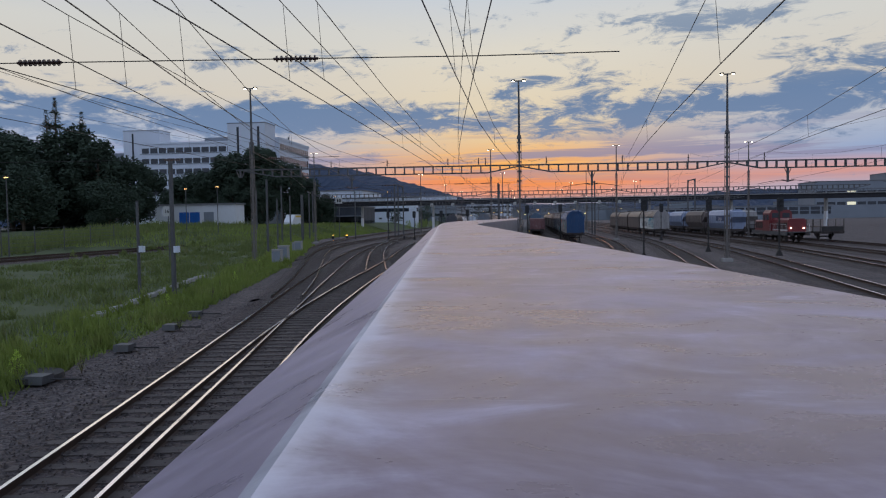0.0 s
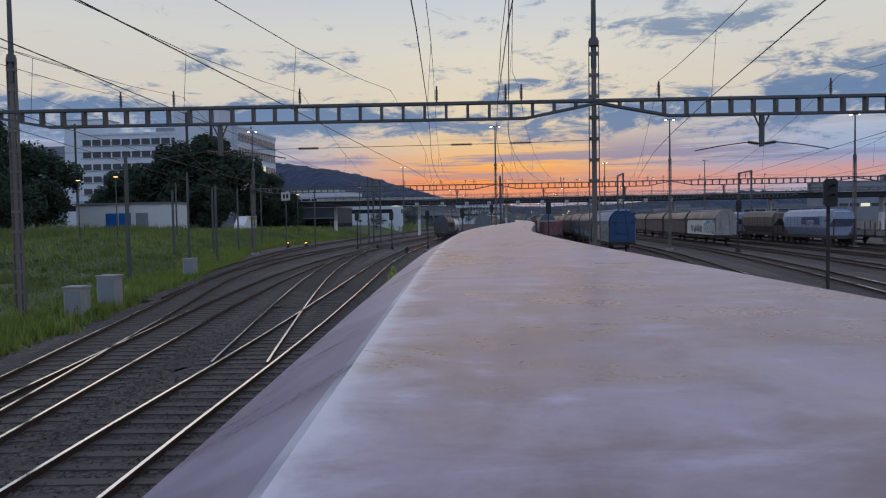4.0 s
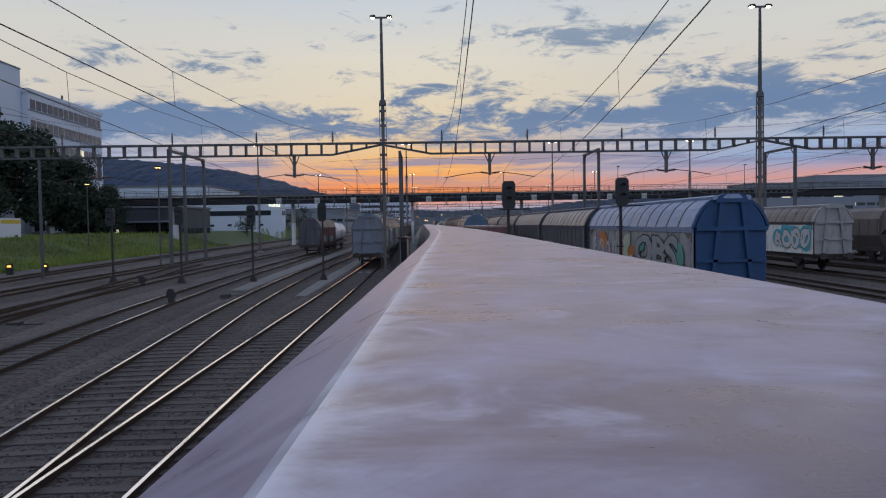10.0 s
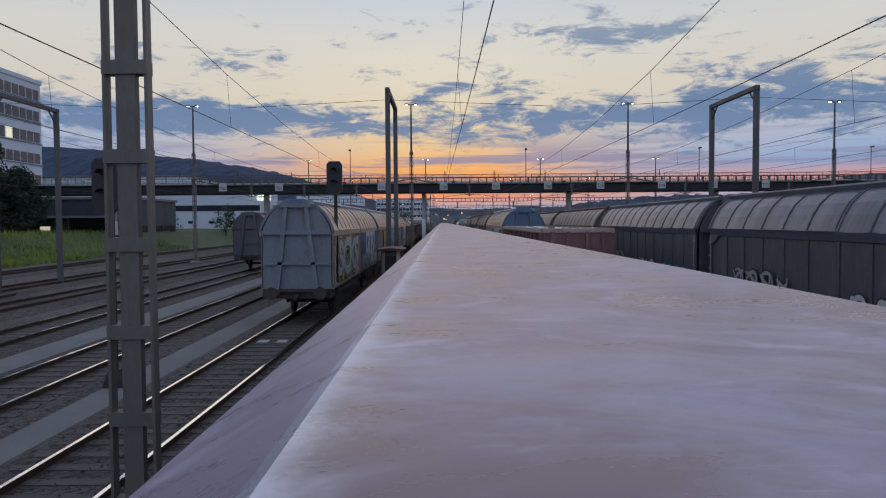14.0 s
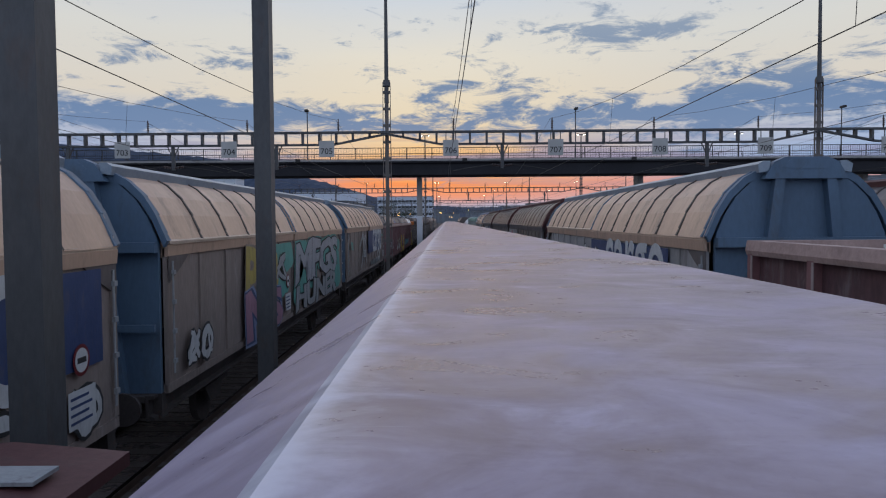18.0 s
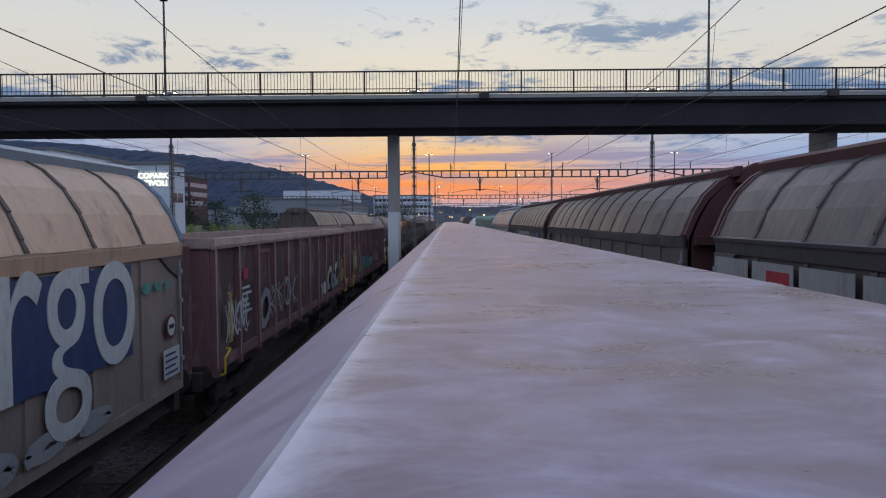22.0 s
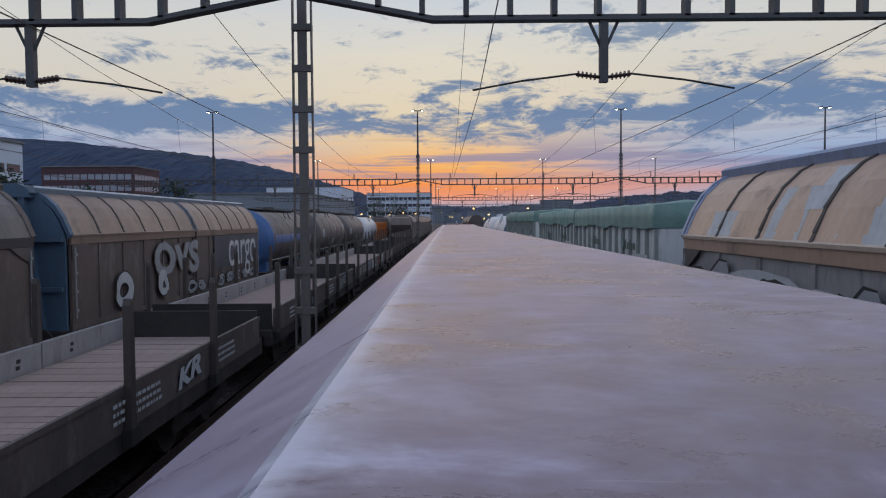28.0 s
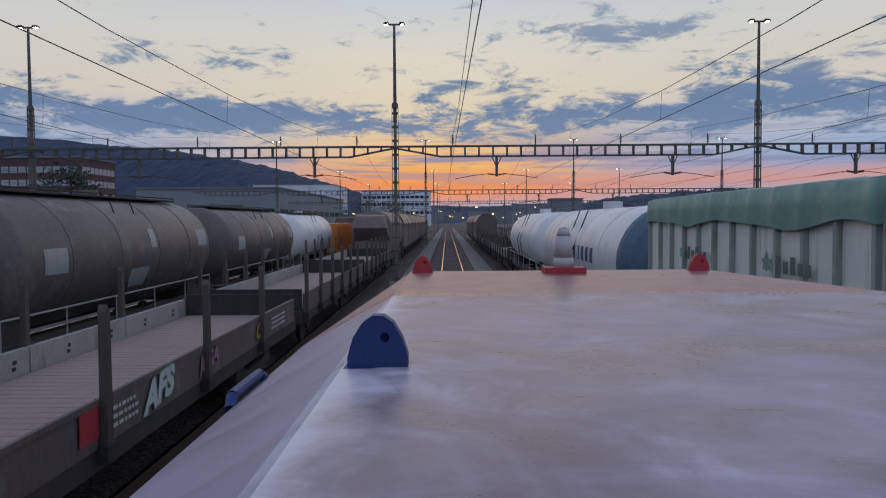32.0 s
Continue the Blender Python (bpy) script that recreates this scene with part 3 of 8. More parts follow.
def arc_of(y):
    """x of the running line at y, as a smooth curve."""
    k = 0
    while k < len(OWN) - 2 and OWN[k + 1][1] < y:
        k += 1
    (x0, y0), (x1, y1) = OWN[k], OWN[k + 1]
    (xa, ya), (xb, yb) = OWN[max(k - 1, 0)], OWN[min(k + 2, len(OWN) - 1)]
    h = y1 - y0
    m0, m1 = (x1 - xa) / (y1 - ya) * h, (xb - x0) / (yb - y0) * h
    u = (y - y0) / h
    return x0 * (2 * u ** 3 - 3 * u * u + 1) + m0 * (u ** 3 - 2 * u * u + u) + x1 * (3 * u * u - 2 * u ** 3) + m1 * (u ** 3 - u * u)


TRACKS = [
    ("own", [(x + AXIS, y) for x, y in OWN[::2]], -8, 620),
    ("a", [(-0.9, 30), (-1.7, 44), (-3.2, 57), (-5.2, 72), (-5.8, 90), (-5.5, 106), (-5.2, 130), (-5.2, 620)], 34, 620),
    ("b", [(-4.6, 62), (-5.5, 73), (-6.3, 84), (-7.5, 92), (-8.9, 104), (-9.7, 118), (-9.6, 140), (-9.6, 620)], 68, 620),
    ("b2", [(-0.7, 0), (-2.6, 8), (-6.3, 29), (-7.8, 54), (-9.0, 66), (-11.0, 80), (-12.0, 92), (-13.6, 112), (-14.4, 130), (-14.4, 620)], -4, 620),
    ("c", [(-1.9, 0), (-3.3, 8.5), (-8.0, 31), (-13.5, 61), (-16.3, 75), (-18.6, 96), (-19.6, 118), (-19.6, 620)], -6, 620),
    ("d", [(-7.9, 50), (-10.2, 60), (-16.4, 92), (-19.4, 118), (-21.5, 135), (-24.8, 160), (-25.0, 620)], 50, 150),
    ("e", [(-8.2, 31), (-12.3, 50), (-18.4, 69), (-23.5, 92), (-25.2, 120), (-25.0, 620)], 33, 620),
    ("f", [(-20.0, 70), (-24.4, 88), (-31.5, 128), (-34.5, 190), (-35.0, 620)], 66, 620),
    ("g", [(-0.8, 40), (-0.6, 64), (1.6, 82), (4.3, 100), (5.1, 116), (5.1, 620)], 52, 620),
    ("h", [(1.6, 16), (2.4, 40), (5.2, 64), (8.6, 88), (10.0, 106), (10.0, 620)], 16, 620),
    ("i", [(5.0, 0), (7.0, 30), (11.6, 64), (14.3, 90), (15.0, 110), (15.0, 620)], -8, 620),
    ("j", [(9.5, 0), (12.0, 30), (17.0, 64), (20.3, 96), (21.0, 120), (21.0, 620)], -8, 620),
    ("k", [(15.5, 0), (18.5, 30), (23.0, 64), (25.7, 96), (26.0, 120), (26.0, 620)], -8, 620),
    ("l", [(22.0, 0), (25.0, 30), (29.0, 64), (31.0, 96), (31.0, 620)], -8, 620),
    ("m", [(29.0, 0), (31.5, 30), (34.5, 64), (36.0, 96), (36.0, 620)], -8, 620),
    ("n", [(37.0, 0), (39.0, 30), (41.5, 64), (42.0, 96), (42.0, 620)], -8, 620),
    ("main", [(-52, 0), (-50, 66), (-47, 100), (-46.5, 620)], -8, 108),
    ("main", [(-57, 0), (-55, 66), (-52, 100), (-51.5, 620)], -8, 108),
]
RAIL = [(-0.036, -0.002), (0.036, -0.002), (0.036, -0.035), (0.010, -0.05), (0.010, -0.13), (0.065, -0.145), (0.065, -0.155),
        (-0.065, -0.155), (-0.065, -0.145), (-0.010, -0.13), (-0.010, -0.05), (-0.036, -0.035)]
one_sleeper = B().prism_y([(-1.28, -0.26), (-1.28, -0.135), (-1.25, -0.12), (1.25, -0.12), (1.28, -0.135), (1.28, -0.26)], -0.12, 0.12).mesh("sleeper", M["sleeper"])


def build_track(rank, key, pts, y0, y1):
    low = 0.002 * rank
    near = key in ("own", "a", "b", "b2", "c", "d")
    tr = thing("railway_track", (0, 0, 0), "railway track with shiny-topped rusty rails on dark wooden sleepers", "track", "yard tracks", "structure")
    ys, y = [], y0
    while y < y1:
        ys.append(y)
        y += 2.0 if y < 150 else 12.0
    ys.append(y1)
    for side in (-1, 1):
        body, top = B(), B()
        n = len(RAIL)
        vs, tv = [], []
        for y in ys:
            x = along(pts, y) + side * 0.753
            vs += [(x + px, y, pz) for px, pz in RAIL]
            tv += [(x - 0.034, y, 0.002), (x + 0.034, y, 0.002), (x + 0.034, y, -0.03), (x - 0.034, y, -0.03)]
        body.add(vs, [(k * n + i, k * n + (i + 1) % n, (k + 1) * n + (i + 1) % n, (k + 1) * n + i) for k in range(len(ys) - 1) for i in range(n)])
        top.add(tv, [(k * 4 + i, k * 4 + (i + 1) % 4, (k + 1) * 4 + (i + 1) % 4, (k + 1) * 4 + i) for k in range(len(ys) - 1) for i in range(4)])
        rail = part("rail", body, "rail_side", tr)
        part("running_surface", top, "rail_top", rail, "bright worn steel running surface")
    bed, vs = B(), []
    for y in ys:
        x = along(pts, y)
        vs += [(x - 2.0, y, -0.295), (x - 1.5, y, -0.142 - low), (x + 1.5, y, -0.142 - low), (x + 2.0, y, -0.295)]
    bed.add(vs, [(k * 4 + i, k * 4 + i + 1, k * 4 + 5 + i, k * 4 + 4 + i) for k in range(len(ys) - 1) for i in range(3)])
    part("ballast_bed", bed, "track_bed", tr)
    rest, y, singles = B(), y0, 0
    end = 190 if near else 130
    while y < min(y1, end):
        x = along(pts, y)
        turn = math.atan2(along(pts, y + 0.5) - along(pts, y - 0.5), 1.0)
        if near and key != "own" and 8 < y < 105 and singles < 95:
            part("sleeper", one_sleeper, "", tr, at=pose(x, y, -low, 0, 0, -math.degrees(turn)))
            singles += 1
        else:
            c, s = math.cos(turn), math.sin(turn)
            bx = B().box(-1.28, 1.28, -0.12, 0.12, -0.26, -0.125)
            rest.add([(x + px * c + py * s, y - px * s + py * c, pz - low) for px, py, pz in bx.v], bx.f)
        y += 0.62
    if rest.v:
        tagged(part("sleepers", rest, "sleeper", tr), kind="stuff")


for rank, (key, pts, y0, y1) in enumerate(TRACKS):
    build_track(rank, key, pts, y0, y1)

# pale walkways between the sidings
for x, y0, y1 in ((-7.5, 118, 300), (-12.0, 122, 300), (-2.4, 100, 600), (2.75, 112, 600)):
    w = B()
    w.prism_y([(x - 0.75, -0.32), (x - 0.7, -0.21), (x + 0.7, -0.21), (x + 0.75, -0.32)], y0, y1)
    solid("walkway", w, "path", "pale compacted gravel walkway between tracks", "path")

# loose stones where the line of travel passes close
sr = random.Random(9)
stones = B()


@functools.lru_cache(None)
def axes_at(step):
    """x of every track bed near the line of travel, at half-metre steps."""
    return [along(pts, step * 0.5) for key, pts, y0, y1 in TRACKS[:7] if y0 <= step * 0.5 <= y1]


def stone_level(x, y):
    d = min((abs(x - q) for q in axes_at(round(y * 2))), default=9.0)
    return -0.142 if d < 1.5 else -0.142 - 0.15 * min(1.0, (d - 1.5) / 0.5)


while len(stones.f) < 150000:
    y = 4 + 128 * sr.random() ** 1.25
    x = arc_of(y) - 1.2 - 8.5 * sr.random() ** 1.4
    if x < -7.2 - 0.18 * y or (y > 97 and (abs(x + 2.4) < 0.85 or abs(x + 7.5) < 0.85)):
        continue
    r = sr.uniform(0.018, 0.04)
    z = stone_level(x, y) + sr.uniform(-0.012, 0.015)
    q = [Vector((sr.gauss(0, 1), sr.gauss(0, 1), sr.gauss(0, 0.7))).normalized() * r * sr.uniform(0.8, 1.25) for i in range(2)]
    a = sr.uniform(0, 3.14)
    c, s = math.cos(a) * r, math.sin(a) * r
    stones.add([(x + c, y + s, z), (x - s, y + c, z), (x - c, y - s, z), (x + s, y - c, z), (x + q[0].x, y + q[0].y, z + r * 1.1)], [(0, 1, 4), (1, 2, 4), (2, 3, 4), (3, 0, 4)])
sm = bpy.data.meshes.new("ballast_stones")
sm.from_pydata(stones.v, [], stones.f)
sm.materials.append(M["ballast"])
tagged(new("ballast_stones", sm), "loose grey ballast stones lying between the tracks", "gravel", kind="stuff")

# grass bank along the open side
rnd = random.Random(4)


def bank_edge(y):
    return along([(-7.6, -10), (-8.2, 13), (-11.6, 30), (-17.0, 57), (-22.0, 76), (-30.0, 108), (-38.5, 128), (-40, 200), (-40, 420)], y)


def bank_z(c, y):
    """Height of the bank c metres in from its edge."""
    rise = min(1, max(0, (y - 84) / 40))
    low = -0.30 + 0.16 * min(1, c / 0.8) + 0.22 * noise.noise((c * 0.22, y * 0.1, 2)) * min(1, c / 3) - 0.35 * math.sin(min(c, 16) / 16 * 3.14) * 0.3
    return low + rise * 2.5 * min(1, max(0, (c - 1.5) / 8))


bank = B()
ysb = [-40 + 5 * i for i in range(94)]
cols = [0, 0.4, 0.8, 2, 4, 6, 8, 10, 13, 16, 20, 25, 30, 34, 37, 40, 43, 46, 49, 52, 56, 60, 80, 110]
vs = []
for y in ysb:
    e = bank_edge(y)
    for i, c in enumerate(cols):
        vs.append((e - c, y, -0.32 if i == 0 else -0.288 if y < 112 and -62 < e - c < -42 else max(bank_z(c, y), -0.285)))
n = len(cols)
bank.add(vs, [(k * n + i, k * n + i + 1, (k + 1) * n + i + 1, (k + 1) * n + i) for k in range(len(ysb) - 1) for i in range(n - 1)])
bank.smooth = True
solid("grass_bank", bank, "soil", "overgrown green grass bank beside the tracks", "ground")
bl, dull = B(), B()
while len(bl.f) + len(dull.f) < 110000:
    y = 3 + 190 * rnd.random() ** 1.7
    c = 30 * rnd.random() ** 1.7
    x = bank_edge(y) - c + rnd.uniform(-0.3, 0.25)
    thick = noise.noise((x * 0.25, y * 0.25, 0))
    if thick < -0.3 and c > 2:
        continue
    h = rnd.uniform(0.12, 0.48) * (1.2 if c < 3.5 else 0.8) * (1 + 0.9 * thick)
    gap = x + 14.1 + 4.7 * (y - 26) / 19
    if 25 < y < 46 and -0.25 < gap < 1.6:
        h *= 0.3
    if y < 112 and -61 < x < -43:
        continue
    lush = 3.2 + 1.6 * thick + rnd.uniform(-0.8, 0.8)
    z = bank_z(max(c, 0), y) - 0.03
    a, lean = rnd.uniform(0, 3.14), rnd.uniform(-0.18, 0.18)
    w = (0.014 + 0.028 * y / 60) * rnd.uniform(0.7, 1.4)
    (bl if c < lush else dull).add([(x - w * math.cos(a), y - w * math.sin(a), z), (x + w * math.cos(a), y + w * math.sin(a), z), (x + lean, y + rnd.uniform(-0.18, 0.18), z + h)], [(0, 1, 2)])
for k in range(420):
    y0, c0 = 4 + 120 * rnd.random() ** 1.6, (rnd.uniform(-0.2, 3.5) if rnd.random() < 0.5 else rnd.uniform(3, 24))
    x0, r0, h0 = bank_edge(y0) - c0, rnd.uniform(0.25, 0.9), rnd.uniform(0.45, 1.05)
    for q in range(70):
        a, d = rnd.uniform(0, 6.28), r0 * rnd.random() ** 0.6
        x, y = x0 + d * math.cos(a), y0 + d * math.sin(a)
        h = h0 * rnd.uniform(0.5, 1.0) * (1.15 - 0.6 * d / r0)
        z = bank_z(max(c0, 0), y0) - 0.05
        w = (0.016 + 0.02 * y0 / 60) * rnd.uniform(0.7, 1.5)
        lx, ly = rnd.uniform(-0.22, 0.22), rnd.uniform(-0.22, 0.22)
        (bl if c0 < 3.4 else dull).add([(x - w * math.cos(a), y - w * math.sin(a), z), (x + w * math.cos(a), y + w * math.sin(a), z), (x + lx * 0.4 + w * 0.5, y + ly * 0.4, z + h * 0.6), (x + lx, y + ly, z + h)], [(0, 1, 2), (0, 2, 3)])
for k in range(26000):
    y = rnd.uniform(92, 225)
    c = 48 * rnd.random() ** 1.4
    x = bank_edge(y) - c
    h, w, a = rnd.uniform(0.25, 0.75), rnd.uniform(0.03, 0.09), rnd.uniform(0, 3.14)
    z = bank_z(c, y) - 0.04
    (bl if noise.noise((x * 0.12, y * 0.12, 7)) > -0.1 else dull).add([(x - w * math.cos(a), y - w * math.sin(a), z), (x + w * math.cos(a), y + w * math.sin(a), z), (x + rnd.uniform(-0.25, 0.25), y + rnd.uniform(-0.2, 0.2), z + h)], [(0, 1, 2)])
for k in range(16000):
    x, y = rnd.uniform(-78, -61.5), rnd.uniform(48, 165)
    h, w, a = rnd.uniform(0.4, 1.6) * (1 + 0.6 * noise.noise((x * 0.2, y * 0.1, 3))), rnd.uniform(0.05, 0.14), rnd.uniform(0, 3.14)
    z = bank_z(bank_edge(y) - x, y) - 0.1
    dull.add([(x - w * math.cos(a), y - w * math.sin(a), z), (x + w * math.cos(a), y + w * math.sin(a), z), (x + rnd.uniform(-0.3, 0.3), y + rnd.uniform(-0.2, 0.2), z + h)], [(0, 1, 2)])
solid("grass", bl, "grass", "tall lush green grass along the ballast edge", "grass", "stuff")
solid("dry_grass", dull, "grass_dull", "rough olive-green grass on the bank", "grass", "stuff")


def shrub(x, y, h, mat, label, count=420):
    s = thing("shrub", (x, y, -0.25), label, "shrub")
    st, lf = B(), B()
    for k in range(6):
        a = rnd.uniform(0, 6.28)
        tip = (math.cos(a) * h * 0.18, math.sin(a) * h * 0.18, h * rnd.uniform(0.6, 0.95))
        st.tube((0, 0, 0), tip, 0.012, 0.004, 5)
    for k in range(count):
        a, q = rnd.uniform(0, 6.28), rnd.random()
        r = h * 0.26 * math.sin(min(1, q * 1.15) * 2.6 + 0.35) * rnd.random() ** 0.5
        p = Vector((math.cos(a) * r, math.sin(a) * r, h * (0.12 + 0.88 * q)))
        d = Vector((rnd.uniform(-1, 1), rnd.uniform(-1, 1), rnd.uniform(-0.3, 1))).normalized()
        w = d.orthogonal().normalized() * 0.028 * h
        lf.add([p - w, p + d * 0.075 * h * 0.6, p + w, p + d * 0.075 * h], [(0, 1, 3), (1, 2, 3)])
    part("stem", st, "bark", s)
    part("foliage", lf, mat, s)


shrub(-7.4, 71.2, 1.3, "weed", "small bright lime-green bush growing between tracks", 700)
for x, y, h in ((-8.6, 17, 0.5), (-9.5, 24, 0.6), (-24, 74, 1.3), (-27, 92, 1.6), (-22, 66, 1.0), (-33, 120, 2.2), (-36, 127, 1.6), (-20, 60, 0.9), (-16.5, 46, 0.8), (-18.5, 52, 1.0), (-22.5, 70, 1.2), (-27.5, 86, 1.4), (-33, 40, 1.2), (-30, 52, 1.3), (-38, 60, 1.5)):
    shrub(x, y, h, "grass", "rough green weeds at the edge of the ballast", 300)


for k in range(16):
    y = 16 + 4.3 * k
    shrub(bank_edge(y) - rnd.uniform(0.2, 1.6), y, rnd.uniform(0.55, 1.0), "weed" if k % 3 == 0 else "grass", "lush green weeds growing at the ballast edge", 340)
for k in range(16):
    shrub(-39.0 + rnd.uniform(-1.5, 1.5), 256 + 3.4 * k, rnd.uniform(2.2, 3.6), "grass", "bushy green hedge shrub beside the yard", 420)


# ---- the locomotive's long hood under the camera ----
def hood():
    loco = thing("locomotive", (0, 0, 0), "long low locomotive hood of worn grey-pink metal", "locomotive")
    ys = [-6 + 1.0 * i for i in range(262)]
    last = 260.22 + 2.09
    ys = [y for y in ys if y < last - 0.5] + [last]
    sec = [(-0.47, 1.25), (-0.45, 3.20), (-0.43, 3.23), (-0.180, 3.3655), (-0.160, 3.378), (1.10, 3.38), (1.135, 3.372), (1.40, 3.23), (1.42, 3.20), (1.44, 1.25)]

    def swept(idx):
        b, rows = B(), []
        for y in ys:
            x = arc_of(y)
            wide = min(1.0, max(0.0, (y - 253.0) / 8.0))
            wide *= wide * (3 - 2 * wide)
            rows.append([(x + sec[i][0] + (0.19 * wide if 4 < i < 7 else 0.05 * wide if i > 6 else 0), y, sec[i][1]) for i in idx])
        k = len(idx)
        b.add([p for r in rows for p in r], [(j * k + i, j * k + i + 1, (j + 1) * k + i + 1, (j + 1) * k + i) for j in range(len(rows) - 1) for i in range(k - 1)])
        return b
    # x, z and strength of the highlight painted along the crease
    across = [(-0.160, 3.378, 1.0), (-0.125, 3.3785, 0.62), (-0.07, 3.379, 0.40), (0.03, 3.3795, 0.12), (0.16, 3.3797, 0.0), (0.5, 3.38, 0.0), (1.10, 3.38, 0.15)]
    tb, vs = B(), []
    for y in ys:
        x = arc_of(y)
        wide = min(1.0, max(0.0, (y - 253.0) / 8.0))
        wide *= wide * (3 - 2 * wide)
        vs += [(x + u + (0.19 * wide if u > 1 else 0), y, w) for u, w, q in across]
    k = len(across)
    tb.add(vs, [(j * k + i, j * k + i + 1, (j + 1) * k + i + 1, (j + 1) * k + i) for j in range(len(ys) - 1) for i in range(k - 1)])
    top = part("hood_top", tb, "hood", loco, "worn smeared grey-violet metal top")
    edge_glint = top.data.attributes.new("edge_glint", "FLOAT", "POINT")
    for j, v in enumerate(edge_glint.data):
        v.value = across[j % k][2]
    part("worn_edge", swept([3, 4]), "hood_glint", loco, "pale edge strip painted as a highlight")
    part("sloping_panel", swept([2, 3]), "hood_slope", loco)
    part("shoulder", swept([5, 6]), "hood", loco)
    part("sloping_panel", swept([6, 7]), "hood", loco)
    part("side_panel", swept([0, 1, 2]), "loco_grey", loco)
    part("side_panel", swept([7, 8, 9]), "loco_grey", loco)
    fr = B()
    vs = []
    for y in ys:
        x = arc_of(y) + AXIS
        vs += [(x - 1.1, y, 0.95), (x + 1.1, y, 0.95), (x + 1.1, y, 1.27), (x - 1.1, y, 1.27)]
    fr.add(vs, [(j * 4 + i, j * 4 + (i + 1) % 4, j * 4 + 4 + (i + 1) % 4, j * 4 + 4 + i) for j in range(len(ys) - 1) for i in range(4)])
    part("frame", fr, "chassis", loco)
    y = -2.0
    while y < 258:
        x = arc_of(y) + AXIS
        ax = B().tube((x - 0.75, y, 0.46), (x + 0.75, y, 0.46), 0.09, n=8)
        for s in (-0.753, 0.753):
            ax.tube((x + s - 0.06, y, 0.46), (x + s + 0.06, y, 0.46), 0.46, n=18)
            ax.box(x + s - 0.1, x + s + 0.1, y - 0.12, y + 0.12, 0.4, 1.0)
        part("wheelset", ax, "chassis", loco)
        y += 6.5
    # nose, where the hood ends
    x, a, e = -0.03, last, 260.22 + 3.13
    nose = B()
    nose.add([(x - 0.172, a, 3.366), (x - 0.160, a, 3.378), (x + 1.30, a, 3.38), (x + 1.45, a, 3.3),
              (x - 0.172, e, 3.362), (x - 0.160, e, 3.374), (x + 1.125, e, 3.376), (x + 1.30, e, 3.25),
              (x - 0.43, a, 3.23), (x - 0.26, e, 3.30), (x - 0.47, a, 1.25), (x - 0.28, e + 0.05, 1.25), (x + 1.46, a, 1.25), (x + 1.32, e + 0.05, 1.25)],
             [(0, 1, 5, 4), (1, 2, 6, 5), (2, 3, 7, 6), (8, 0, 4, 9), (10, 8, 9, 11), (3, 12, 13, 7), (11, 9, 4, 5, 6, 7, 13)])
    part("nose", nose, "hood_sunset", loco, "nose panel tinted with the red of the low sky")

    def lug(px, py, s, mat, label):
        prof = [(-0.52, 0), (-0.52, 0.22), (-0.42, 0.55), (-0.26, 0.80), (-0.08, 0.92), (0.10, 0.92), (0.27, 0.80), (0.43, 0.52), (0.52, 0.22), (0.52, 0)]
        k = 10
        hole = [(0.13 + 0.08 * math.cos(6.28318 * i / k), 0.55 + 0.09 * math.sin(6.28318 * i / k)) for i in range(k)]
        me = bpy.data.meshes.new("lifting_lug")
        bm = bmesh.new()
        z0 = 3.376
        edges = []
        for ring in (prof, hole):
            vv = [bm.verts.new((px + u * s, py, z0 + w * s)) for u, w in ring]
            edges += [bm.edges.new((vv[i], vv[(i + 1) % len(vv)])) for i in range(len(vv))]
        bmesh.ops.triangle_fill(bm, use_beauty=True, edges=edges)
        ext = bmesh.ops.extrude_face_region(bm, geom=list(bm.faces))
        bmesh.ops.translate(bm, vec=(0, 0.32 * s, 0), verts=[g for g in ext["geom"] if isinstance(g, bmesh.types.BMVert)])
        bmesh.ops.recalc_face_normals(bm, faces=bm.faces)
        bm.to_mesh(me)
        bm.free()
        me.materials.append(M[mat])
        ob = part("lifting_lug", me, mat, loco, label)
        part("eye_back", B().tube((px + 0.13 * s, py + 0.20 * s, z0 + 0.55 * s), (px + 0.13 * s, py + 0.26 * s, z0 + 0.55 * s), 0.12 * s, n=14), mat, ob)
        foot = B().box(px - 0.58 * s, px + 0.58 * s, py - 0.08 * s, py + 0.42 * s, z0 - 0.004, z0 + 0.03 * s)
        part("weld_plate", foot, mat, ob)
    yc = 260.22
    lug(x - 0.105, yc + 1.06, 0.088, "lug_blue", "dark blue lifting lug with an eye")
    lug(x - 0.105, yc + 3.03, 0.078, "lug_red", "small red lifting lug")
    lug(x + 1.08, yc + 3.03, 0.078, "lug_red", "small red lifting lug")
    an = B()
    an.smooth = True
    px, py = x + 0.49, yc + 2.98
    for (z0, r0), (z1, r1) in zip([(3.40, 0.045), (3.44, 0.040), (3.53, 0.031), (3.56, 0.022)], [(3.44, 0.040), (3.53, 0.031), (3.56, 0.022), (3.568, 0.006)]):
        an.tube((px, py, z0), (px, py, z1), r0, r1, 16)
    mast = part("antenna", an, "antenna", loco, "pale grey stub antenna")
    part("antenna_base", B().box(px - 0.085, px + 0.085, py - 0.06, py + 0.06, 3.374, 3.40), "lug_red", mast, "red base plate")
    hr = B().line([(x - 0.435, yc + 1.40, 3.225), (x - 0.440, yc + 1.43, 3.245), (x - 0.440, yc + 1.64, 3.245), (x - 0.435, yc + 1.67, 3.225)], 0.012, 8)
    part("grab_handle", hr, "lug_blue", loco, "blue grab handle")


hood()

